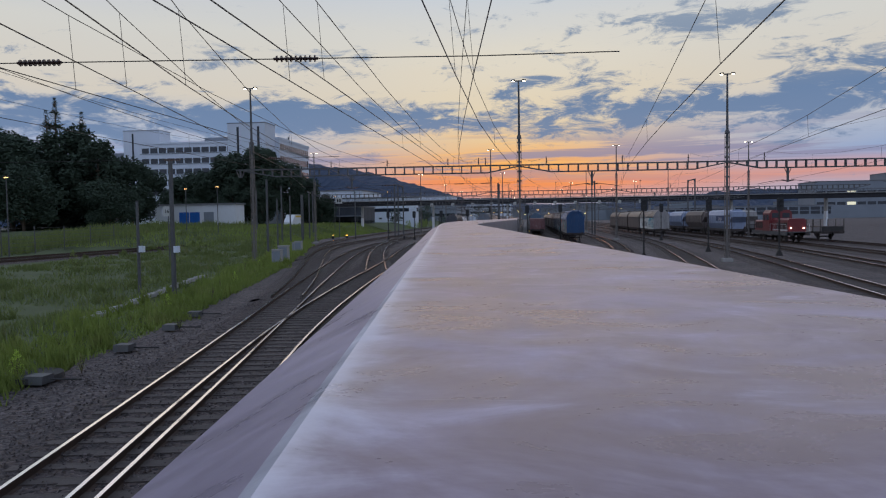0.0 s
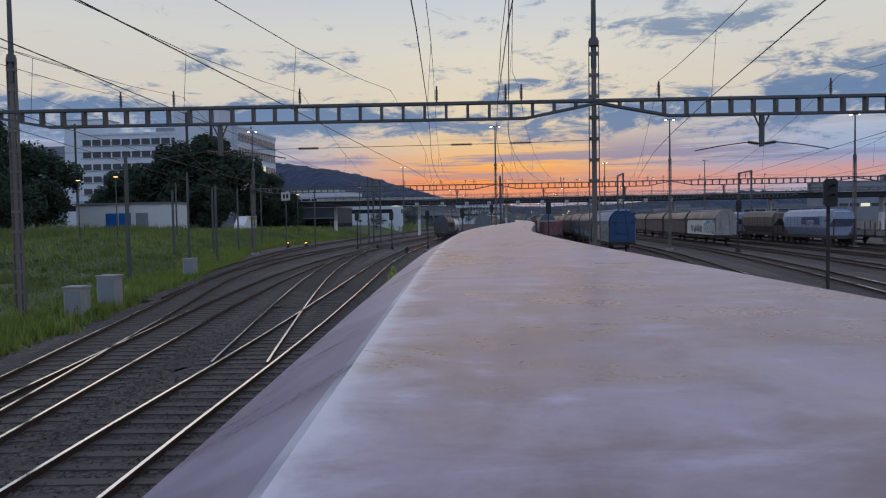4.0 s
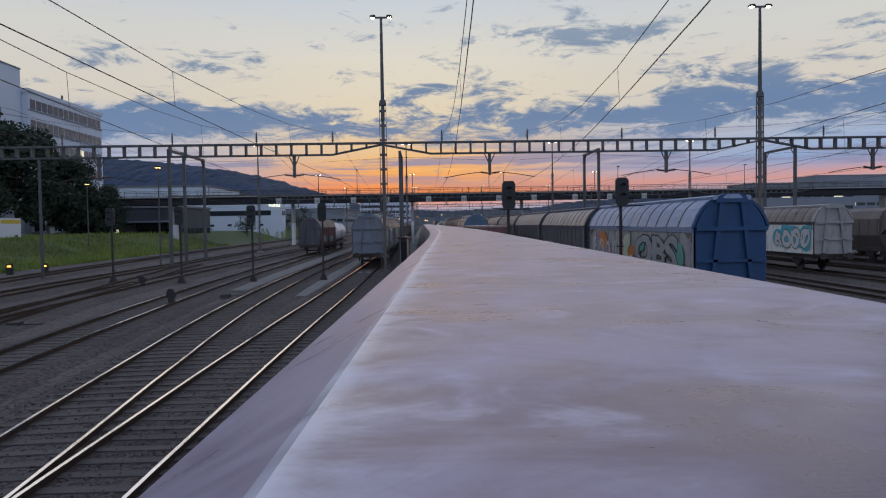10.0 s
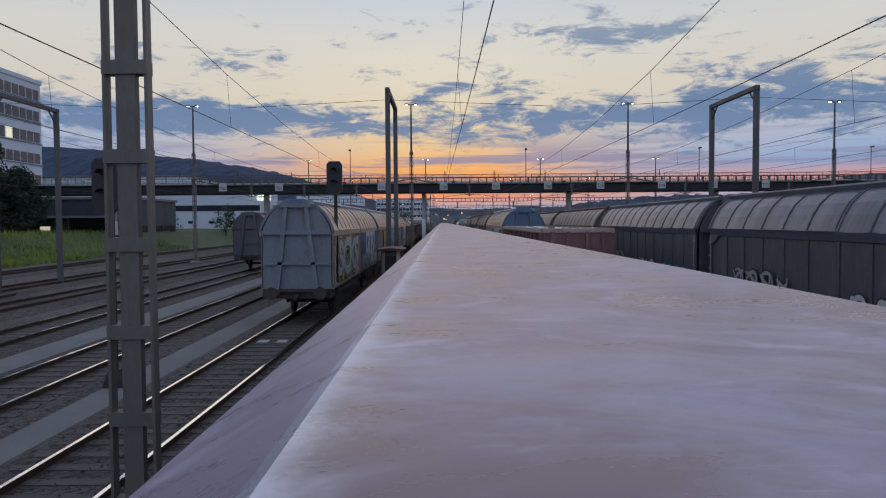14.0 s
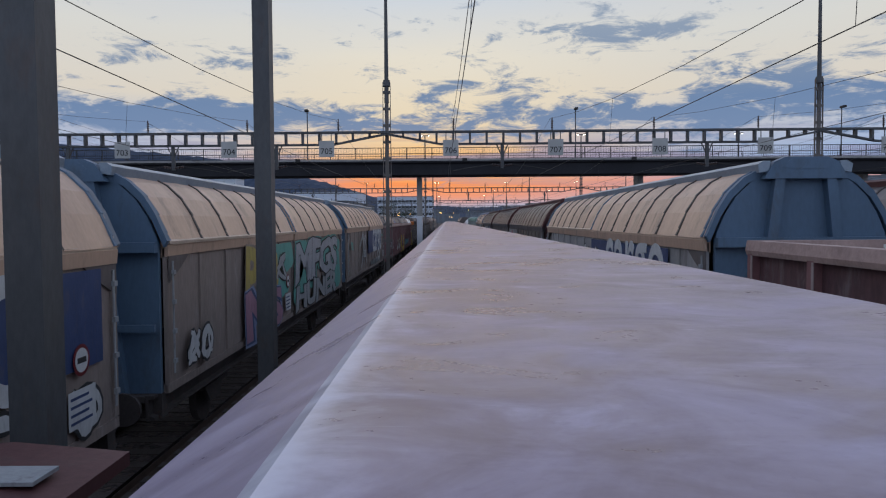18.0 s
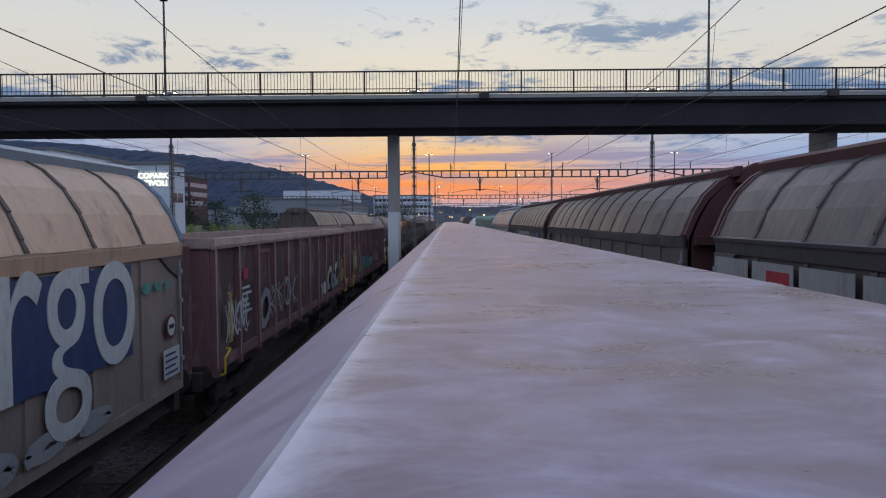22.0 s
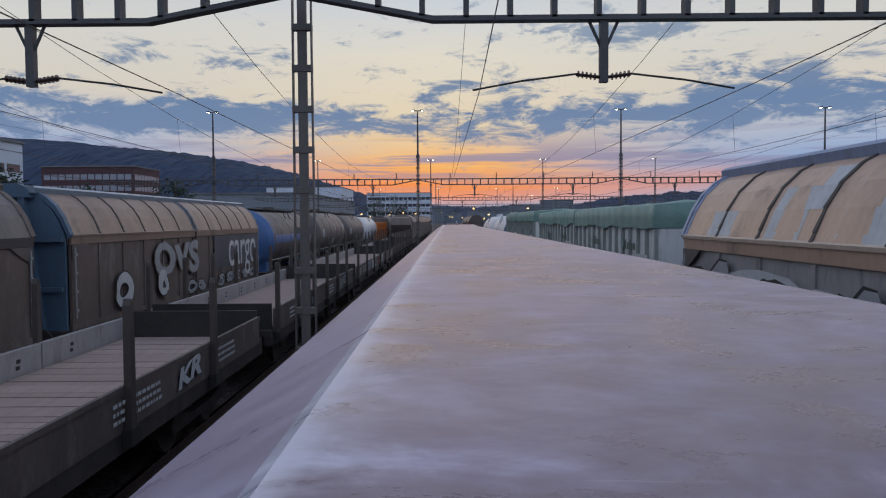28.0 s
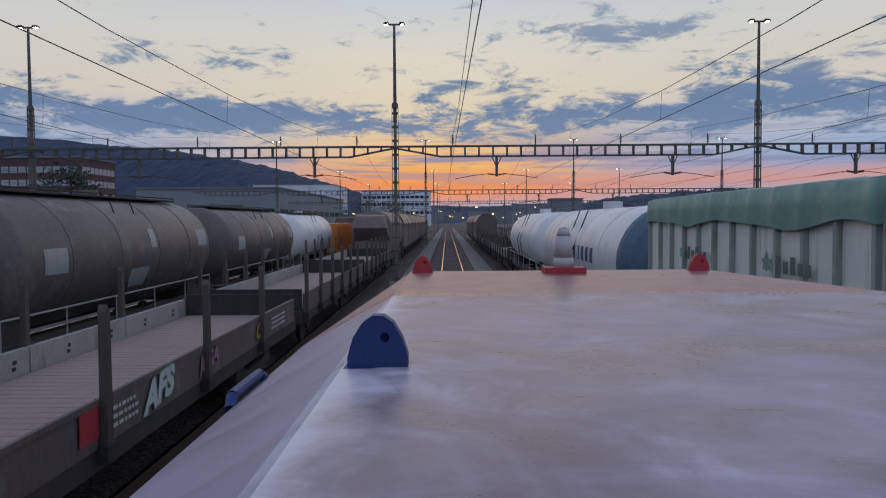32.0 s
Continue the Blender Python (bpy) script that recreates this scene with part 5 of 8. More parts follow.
def spray(parent, side, face, y0, y1, z0, z1, letters, mat, width, back=None, seed=0):
    """A sprayed piece on a wagon wall: a loose field, then bubbles or fat bent strokes with dark rims."""
    rng = random.Random(seed * 7 + 3)

    def put(name, outline, depth, m):
        x = side * (face + depth)
        part(name, B().add([(x, min(max(y, y0 - 0.25), y1 + 0.25), min(max(z, 1.22), 3.08)) for y, z in outline], [tuple(range(len(outline)))]), m, parent)
    step = (y1 - y0) / letters
    h = z1 - z0
    glow_rim = back == "paint_yellow"
    if back and not glow_rim:
        nb = max(3, letters)
        for k in range(nb):
            put("sprayed_field", blob(rng, y0 + (y1 - y0) * (k + 0.5) / nb + rng.uniform(-0.15, 0.15), (z0 + z1) / 2 + rng.uniform(-0.15, 0.15) * h, (y1 - y0) / nb * rng.uniform(0.5, 0.85), h * rng.uniform(0.36, 0.6)), 0.0004 * k, back)
    rim = "paint_navy" if mat in ("paint_pink", "paint_yellow") else "black"
    if mat in ("paint_yellow", "paint_pink", "paint_cyan"):
        for k in range(letters):
            for q in range(3):
                sd = rng.randint(0, 9999)
                by, bz = y0 + step * (k + 0.5) + step * rng.uniform(-0.22, 0.22), (z0 + z1) / 2 + h * (0.24 - 0.24 * q)
                d = 0.005 + 0.0012 * k + 0.0002 * q
                put("sprayed_rim", blob(random.Random(sd), by, bz, step * 0.34, h * 0.23), d, rim)
                put("sprayed_shape", blob(random.Random(sd), by, bz, step * 0.29, h * 0.19), d + 0.0007, mat)
        return
    strokes = []
    for k in range(letters):
        cy, cz = y0 + step * (k + 0.5), (z0 + z1) / 2 + rng.uniform(-0.05, 0.05) * h
        for q in range(2 if width > 0.1 else 3):
            g = rng.choice(GLYPH)
            fy, fz, lean = step * rng.uniform(0.75, 1.1) * rng.choice((-1, 1)), h * rng.uniform(0.6, 0.9) * rng.choice((-1, 1)), rng.uniform(-0.25, 0.25)
            wob = rng.uniform(0, 6)
            pts = []
            for i in range(13):
                a, c = g(i / 12)
                pts.append((cy + fy * a + lean * c * h + 0.03 * math.sin(i + wob), cz + fz * c * 0.9))
            strokes.append((pts, min(width, step * 0.34) * rng.uniform(0.75, 1.15)))
    for grow, m, name, dd in ((0.30, back, "sprayed_rim", 0.001), (0.09, rim, "sprayed_rim", 0.004), (0.0, mat, "sprayed_shape", 0.0075)):
        if grow > 0.2 and not glow_rim:
            continue
        if grow and (h < 0.5 or width < 0.1):
            continue
        for half in (0, 1):
            b = B()
            for i, (pts, w) in enumerate(strokes[half::2]):
                ribbon(b, [(y, min(max(z, 1.24 - grow / 2), 3.06)) for y, z in pts], w + grow, side * (face + dd + 0.0014 * half + 0.00007 * i))
            if b.v:
                tagged(part(name, b, m, parent), kind="stuff")


def fat_letters(parent, side, face, y, z, word, high, wide, mat, rim="black", lean=0.0, loose=0.0, halo=""):
    """Sprayed block letters, swollen, with a darker rim and sometimes a bright halo, filling wide by high metres."""
    layers = [(0.16, rim, 0.002, "sprayed_rim"), (0.085, mat, 0.005, "sprayed_letters")]
    if halo:
        layers.insert(0, (0.24, halo, 0.0, "sprayed_halo"))
    for grow, m, depth, name in layers:
        cu = bpy.data.curves.new("word", "FONT")
        cu.body, cu.size, cu.extrude, cu.align_x, cu.align_y, cu.offset = word, 1.0, 0.001, "CENTER", "CENTER", grow * 0.5
        cu.shear, cu.space_character, cu.resolution_u = lean, 1.0 - loose, 3
        ob = new("word", cu)
        bpy.context.view_layer.update()
        me = bpy.data.meshes.new_from_object(ob.evaluated_get(bpy.context.evaluated_depsgraph_get()))
        bpy.data.objects.remove(ob)
        xs, zs = [v.co.x for v in me.vertices], [v.co.y for v in me.vertices]
        cx, cz = (max(xs) + min(xs)) / 2, (max(zs) + min(zs)) / 2
        fx, fz = wide * (1 + 0.25 * (grow - 0.085)) / (max(xs) - min(xs)), high * (1 + grow - 0.085) / (max(zs) - min(zs))
        for v in me.vertices:
            u, w = (v.co.x - cx) * fx, (v.co.y - cz) * fz
            v.co.x, v.co.y = u + 0.05 * math.sin(w * 5 + u * 2.0), w * (1 + 0.10 * math.sin(u * 1.9 + y)) + 0.04 * math.sin(u * 4.1)
        me.materials.clear()
        me.materials.append(M[m])
        part(name, me, "", parent, at=pose(side * (face + depth), y, z, 90, 0, 90 if side > 0 else -90))


def roof_spray(parent, side, y0, y1, k0, k1, mat, off=0.03):
    """A painted patch that follows the curved roof from outline point k0 to k1."""
    arc = [(1.32, 3.30), (1.27, 3.42), (1.16, 3.68), (1.0, 3.94), (0.78, 4.15), (0.5, 4.30), (0.22, 4.37)]
    b = B()
    for (p, q), (r, s) in zip(arc[k0:k1], arc[k0 + 1:k1 + 1]):
        b.add([(side * (p + off), y0, q + 0.012), (side * (p + off), y1, q + 0.012), (side * (r + off), y1, s + 0.016), (side * (r + off), y0, s + 0.016)], [(0, 1, 2, 3)])
    part("sprayed_patch", b, mat, parent)


def notices(parent, side, y, face=1.345):
    """A round warning sign and a printed panel on a wagon wall."""
    ring = B().tube((side * face, y, 2.15), (side * (face + 0.004), y, 2.15), 0.17, n=20)
    part("warning_sign", ring, "loco_red", parent)
    part("warning_disc", B().tube((side * (face + 0.004), y, 2.15), (side * (face + 0.007), y, 2.15), 0.13, n=20), "paint_white", parent)
    part("warning_bar", B().box(*sorted((side * (face + 0.007), side * (face + 0.009))), y - 0.09, y + 0.09, 2.12, 2.18), "black", parent)
    part("printed_panel", B().box(*sorted((side * face, side * (face + 0.004))), y - 0.28, y + 0.28, 1.45, 1.85), "paint_white", parent)
    bars = B()
    for k in range(4):
        bars.box(*sorted((side * (face + 0.004), side * (face + 0.006))), y - 0.24, y + 0.20 - 0.07 * (k % 2), 1.50 + 0.085 * k, 1.53 + 0.085 * k)
    part("print_lines", bars, "paint_navy", parent)


def sliding_wall_wagon(ax, y0, y1, roof, wall, end, cap, label, tags=(), detail=True, word="", side=0):
    """Covered wagon with two curved sliding walls a side."""
    half = (y1 - y0) / 2
    seen = 1 if ax < 0 else -1
    w = thing("covered_wagon", (ax, (y0 + y1) / 2, 0), label, "freight wagon", "freight wagons")
    hb = half - 0.35
    arc = [(1.32, 3.30), (1.27, 3.42), (1.16, 3.68), (1.0, 3.94), (0.78, 4.15), (0.5, 4.30), (0.22, 4.37)]
    for s in (-1, 1):
        for e in (0, 1):
            a, b = (-hb, -0.03) if e == 0 else (0.03, hb)
            off = 0.0 if (e == 0) == (s > 0) else 0.035
            d = B()
            d.box(s * (1.26 + off), s * (1.29 + off), a, b, 1.22, 3.24)
            d.box(s * (1.24 + off), s * (1.315 + off), a, b, 1.18, 1.30)
            dr = part("sliding_wall", d, wall, w)
            sh = B().shell_y([(s * (x + off), z) for x, z in (arc if s < 0 else arc)], a, b, 0.03 * (-s))
            part("ledge", B().prism_y([(s * (1.24 + off), 3.10), (s * (1.335 + off), 3.12), (s * (1.35 + off), 3.28), (s * (1.24 + off), 3.32)], a, b), roof, dr)
            if detail and (not seen or s == seen):
                n = max(4, round((b - a) / 1.25))
                cols = []
                for k in range(n):
                    for u in (0.0, 0.12, 0.3, 0.5, 0.7, 0.88):
                        cols.append((a + 0.06 + (b - a - 0.12) * (k + u) / n, 0.034 * math.sin(3.14159 * u) ** 0.7))
                vs = []
                for yy, puff_out in cols:
                    for x, z in arc:
                        d = math.hypot(x, z - 3.1)
                        vs.append((s * (x + off + 0.003 + puff_out * x / d), yy, z + 0.003 + puff_out * (z - 3.1) / d))
                m = len(arc)
                sh.add(vs, [(q * m + i, q * m + i + 1, (q + 1) * m + i + 1, (q + 1) * m + i) for q in range(len(cols) - 1) for i in range(m - 1)])
            part("curved_roof_panel", sh, roof, dr)
            if detail and (not seen or s == seen):
                n = max(4, round((b - a) / 1.25))
                for k in range(n + 1):
                    y = a + 0.06 + (b - a - 0.12) * k / n
                    r = B()
                    for (p, q), (t, u) in zip(arc, arc[1:]):
                        r.add([(s * (p + off + 0.004), y - 0.045, q), (s * (p + off + 0.004), y + 0.045, q), (s * (t + off), y + 0.045, u), (s * (t + off), y - 0.045, u),
                               (s * (p + off + 0.045), y - 0.03, q + 0.03), (s * (p + off + 0.045), y + 0.03, q + 0.03), (s * (t + off + 0.02), y + 0.03, u + 0.045), (s * (t + off + 0.02), y - 0.03, u + 0.045)],
                              [(4, 5, 6, 7), (0, 4, 7, 3), (1, 2, 6, 5)])
                    part("roof_rib", r, "rib_brown" if 0 < k < n else cap, dr)
                    part("wall_rib", B().prism_y([(s * (1.29 + off), 1.3), (s * (1.32 + off), 1.32), (s * (1.32 + off), 3.08), (s * (1.29 + off), 3.12)], y - 0.05, y + 0.05), wall, dr)
    for s in (-1, 1):
        part("crown_rail", B().prism_y([(s * 0.52, 4.27), (s * 0.66, 4.25), (s * 0.68, 4.37), (s * 0.60, 4.42), (s * 0.50, 4.42)], -half + 0.15, half - 0.15), cap if cap != "end_slate" else "rail_slate", w)
        if detail and s == seen:
            part("ledge_strip", B().prism_y([(s * 1.30, 3.325), (s * 1.372, 3.285), (s * 1.378, 3.33), (s * 1.30, 3.365)], -hb, hb), "beige_pale" if roof == "beige" else roof, w)
            for e in (-1, 1):
                lt = B().box(*sorted((s * 1.36, s * 1.375)), e * (hb - 0.10) - 0.02, e * (hb - 0.10) + 0.02, 1.45, 3.05)
                for q in (0.0, 0.42, 0.84, 1.26):
                    lt.box(*sorted((s * 1.36, s * 1.40)), e * (hb - 0.10) - 0.04, e * (hb - 0.10) + 0.04, 1.6 + q, 1.66 + q)
                part("latch_bar", lt, "paint_grey", w)
                part("corner_gusset", B().prism_x([(e * hb, 3.12), (e * (hb - 0.75), 3.12), (e * (hb - 0.45), 2.95), (e * hb, 2.75)], *sorted((s * 1.34, s * 1.358))), "brown_dark", w)
    part("ridge", B().prism_y([(-0.36, 4.33), (-0.2, 4.45), (0.2, 4.45), (0.36, 4.33), (0.25, 4.30), (-0.25, 4.30)], -half + 0.1, half - 0.1), cap, w)
    prof = [(-1.24, 1.0), (1.24, 1.0), (1.24, 3.28)] + [(x - 0.06, z - 0.02) for x, z in arc[1:]] + [(-x + 0.06, z - 0.02) for x, z in arc[:0:-1]] + [(-1.24, 3.28)]
    for e in (-1, 1):
        ew = part("end_wall", B().prism_y(prof, e * (hb + 0.02), e * (hb + 0.09)), end, w)
        q0, q1 = sorted((e * (hb + 0.09), e * (hb + 0.23)))
        for g in (-1, 1):
            lo, hi = g * 0.74, g * 0.36
            ps = B().add([(lo - 0.085, q0, 1.0), (lo + 0.085, q0, 1.0), (lo + 0.085, q1, 1.0), (lo - 0.085, q1, 1.0),
                          (hi - 0.07, q0, 4.22), (hi + 0.07, q0, 4.22), (hi + 0.07, q1, 4.22), (hi - 0.07, q1, 4.22)],
                         [(0, 1, 2, 3), (4, 7, 6, 5), (0, 4, 5, 1), (1, 5, 6, 2), (2, 6, 7, 3), (3, 7, 4, 0)])
            part("end_post", ps, end, ew)
        if detail:
            part("end_hat", B().prism_y([(-0.60, 4.16), (0.60, 4.16), (0.46, 4.40), (0.30, 4.47), (-0.30, 4.47), (-0.46, 4.40)], q0 - 0.015, q1 + 0.015), end, ew)
            part("end_beam", B().box(-1.22, 1.22, q0, (q0 + q1) / 2 + 0.01 * e, 2.08, 2.18), end, ew)
        part("end_beam", B().box(-1.25, 1.25, q0 - (0.012 if e < 0 else 0), q1 + (0.012 if e > 0 else 0), 3.18, 3.32), end, ew)
        part("roof_edge", B().prism_y([(x + 0.05, z + 0.04) for x, z in arc] + [(-x - 0.05, z + 0.04) for x, z in arc[::-1]] + [(-x, z - 0.05) for x, z in arc] + [(x, z - 0.05) for x, z in arc[::-1]],
                                      e * hb, e * (hb + 0.10)), end, ew)
    part("floor_plate", B().box(-1.07, 1.07, -half + 0.1, half - 0.1, 1.1, 1.19), "chassis", w)
    for g in (-1, 1):
        part("sole_bar", B().prism_y([(g * 1.08, 0.86), (g * 1.2, 0.86), (g * 1.2, 0.90), (g * 1.12, 0.92), (g * 1.12, 1.14), (g * 1.2, 1.16), (g * 1.2, 1.2), (g * 1.08, 1.2)], -half + 0.1, half - 0.1), "chassis", w)
    running_gear(w, half - 0.35, (-half * 0.62, half * 0.62), plain=not detail)
    for i, t in enumerate(tags):
        spray(w, t[0], 1.372, t[1], t[2], t[3], t[4], t[5], t[6], t[7], t[8] if len(t) > 8 else None, seed=int(ax * 10 + y0 + i))
    if word:
        yw, zw, size = side[1], side[2], side[3]
        if len(side) > 4:
            part("panel", B().box(side[0] * 1.366, side[0] * 1.372, side[5], side[6], side[7], 3.085), side[4], w)
            if len(side) > 8:
                part("panel_stripe", B().box(side[0] * 1.366, side[0] * 1.3715, side[5], side[6], side[7] - 0.42, side[7] - 0.003), side[8], w)
        letters = text_mesh(word, size * 1.5, "paint_white")
        letters.transform(Matrix.Diagonal((1, 1.22, 1, 1)))
        part("lettering", letters, "", w, "pale painted letters", at=pose(side[0] * 1.378, yw, zw, 90, 0, 90 if side[0] > 0 else -90))
    return w


def open_wagon(ax, y0, y1, label, tags=(), mat="oxide"):
    half = (y1 - y0) / 2
    w = thing("open_wagon", (ax, (y0 + y1) / 2, 0), label, "freight wagon", "freight wagons")
    hb = half - 0.35
    part("floor", B().box(-1.25, 1.25, -hb, hb, 1.12, 1.22), "planks", w)
    n = 11
    for s in (-1, 1):
        a, b = sorted((s * 1.27, s * 1.31))
        wl = part("side_wall", B().box(a, b, -hb, hb, 1.18, 3.2), "oxide_shadow", w)
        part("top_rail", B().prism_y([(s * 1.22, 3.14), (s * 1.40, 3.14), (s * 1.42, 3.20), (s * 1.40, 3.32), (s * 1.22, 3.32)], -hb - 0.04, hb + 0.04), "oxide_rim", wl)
        part("bottom_rail", B().box(*sorted((s * 1.25, s * 1.37)), -hb, hb, 1.08, 1.26), mat, wl)
        for k in range(n + 1):
            y = -hb + 0.06 + (2 * hb - 0.12) * k / n
            part("side_post", B().prism_x([(y - 0.08, 1.0), (y + 0.08, 1.0), (y + 0.065, 3.16), (y - 0.065, 3.16)], *sorted((s * 1.305, s * 1.405))), mat, wl)
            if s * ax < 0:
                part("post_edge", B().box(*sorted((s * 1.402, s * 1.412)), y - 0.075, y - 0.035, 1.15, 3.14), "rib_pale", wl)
            if k in (2, 5, 8):
                part("door_frame", B().box(*sorted((s * 1.31, s * 1.345)), y + 0.12, y + 0.18, 1.26, 3.0).box(*sorted((s * 1.31, s * 1.345)), y + 0.12, y + 1.05, 2.94, 3.02).box(*sorted((s * 1.31, s * 1.345)), y + 1.02, y + 1.08, 1.26, 3.0), mat, wl)
    for e in (-1, 1):
        a, b = sorted((e * hb, e * (hb + 0.05)))
        ew = part("end_wall", B().box(-1.30, 1.30, a, b, 1.15, 3.22), mat, w)
        part("end_rail", B().box(-1.34, 1.34, a - 0.05, b + 0.05, 3.16, 3.32), "oxide_rim", ew)
        for x in (-0.95, -0.35, 0.35, 0.95):
            part("end_post", B().box(x - 0.06, x + 0.06, *sorted((e * (hb + 0.05), e * (hb + 0.15))), 1.0, 3.2), mat, ew)
    part("sole_bar", B().box(-1.2, -1.05, -half + 0.1, half - 0.1, 0.82, 1.12).box(1.05, 1.2, -half + 0.1, half - 0.1, 0.82, 1.12), "chassis", w)
    running_gear(w, half - 0.35, (-half + 2.6, half - 2.6), True)
    for i, t in enumerate(tags):
        spray(w, t[0], 1.412, t[1], t[2], t[3], t[4], t[5], t[6], t[7], t[8] if len(t) > 8 else None, seed=int(y0 + i))
    return w


plank_mesh = {}


def open_wagon_marks(w, half, words):
    """Black data plates, yellow corner grips and pale sprayed letters on the side that faces the line."""
    hb = half - 0.35
    for y, z in ((-hb + 2.0, 2.1), (hb - 1.2, 2.15)):
        pl = part("data_plate", B().box(1.345, 1.352, y - 0.42, y + 0.42, z - 0.32, z + 0.32), "black", w)
        bars = B()
        for k in range(5):
            bars.box(1.352, 1.355, y - 0.36, y + 0.30 - 0.13 * (k % 3), z - 0.25 + 0.115 * k, z - 0.20 + 0.115 * k)
        part("plate_lines", bars, "paint_white", pl)
    part("red_mark", B().box(1.345, 1.352, -hb + 1.75, -hb + 2.05, 2.5, 2.7), "lug_red", w)
    for y in (-hb + 0.25, hb - 0.25):
        part("corner_grip", B().line([(1.42, y - 0.16, 1.02), (1.50, y - 0.16, 1.05), (1.50, y - 0.16, 1.30), (1.50, y + 0.14, 1.42), (1.42, y + 0.14, 1.42)], 0.022, 6), "yellow", w)
        part("grab_bar", B().line([(1.42, y + 0.3 * (1 if y < 0 else -1), 1.5), (1.47, y + 0.3 * (1 if y < 0 else -1), 1.52), (1.47, y + 0.3 * (1 if y < 0 else -1), 2.35), (1.42, y + 0.3 * (1 if y < 0 else -1), 2.37)], 0.016, 6), "yellow", w)
    for y, z, word, hi, wd, m in words:
        fat_letters(w, 1, 1.346, y, z, word, hi, wd, m, "black", 0.0, 0.05)


def flat_wagon(ax, y0, y1, label, tags=()):
    half = (y1 - y0) / 2
    w = thing("flat_wagon", (ax, (y0 + y1) / 2, 0), label, "freight wagon", "freight wagons")
    hb = half - 0.35
    if "p" not in plank_mesh:
        plank_mesh["p"] = B().box(-1.30, 1.30, -0.11, 0.11, 0, 0.055).mesh("plank", M["planks"])
    n = int(2 * hb / 0.235)
    far = B()
    for k in range(n):
        if y0 > 240 or ax > 20:
            far.box(-1.3, 1.3, -hb + k * 2 * hb / n + 0.01, -hb + (k + 1) * 2 * hb / n - 0.01, 1.205, 1.26)
            continue
        part("plank", plank_mesh["p"], "", w, at=pose(WR.uniform(-0.008, 0.008), -hb + (k + 0.5) * 2 * hb / n, 1.205 + WR.uniform(-0.006, 0.006)))
    if far.v:
        tagged(part("planks", far, "planks", w), kind="stuff")
    for s in (-1, 1):
        a, b = sorted((s * 1.33, s * 1.38))
        m = 6
        for k in range(m):
            u, v = -hb + 2 * hb * k / m + 0.02, -hb + 2 * hb * (k + 1) / m - 0.02
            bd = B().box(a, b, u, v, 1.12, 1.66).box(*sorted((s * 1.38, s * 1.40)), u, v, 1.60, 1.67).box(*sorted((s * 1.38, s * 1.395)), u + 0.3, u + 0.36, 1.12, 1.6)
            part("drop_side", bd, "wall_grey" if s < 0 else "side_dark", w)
            y = u + 0.05
            part("stake", B().prism_x([(y - 0.07, 1.0), (y + 0.07, 1.0), (y + 0.05, 2.62), (y - 0.02, 2.7), (y - 0.05, 2.62)], *sorted((s * 1.39, s * 1.48))), "rib_brown", w)
            part("stake_pocket", B().box(*sorted((s * 1.37, s * 1.5)), y - 0.12, y + 0.12, 0.95, 1.15), "dark_steel", w)
    for e in (-1, 1):
        part("headboard", B().box(-1.32, 1.32, *sorted((e * hb, e * (hb + 0.06))), 1.1, 1.78), "dark_steel", w)
    part("sole_bar", B().box(-1.36, -1.2, -half + 0.1, half - 0.1, 0.86, 1.2).box(1.2, 1.36, -half + 0.1, half - 0.1, 0.86, 1.2).box(-1.2, 1.2, -half + 0.1, half - 0.1, 1.08, 1.2), "chassis", w)
    running_gear(w, half - 0.35, (-half + 2.8, half - 2.8), half > 9)
    for i, t in enumerate(tags):
        spray(w, t[0], 1.402, t[1], t[2], t[3], t[4], t[5], t[6], t[7], t[8] if len(t) > 8 else None, seed=int(y0 + i))
    return w


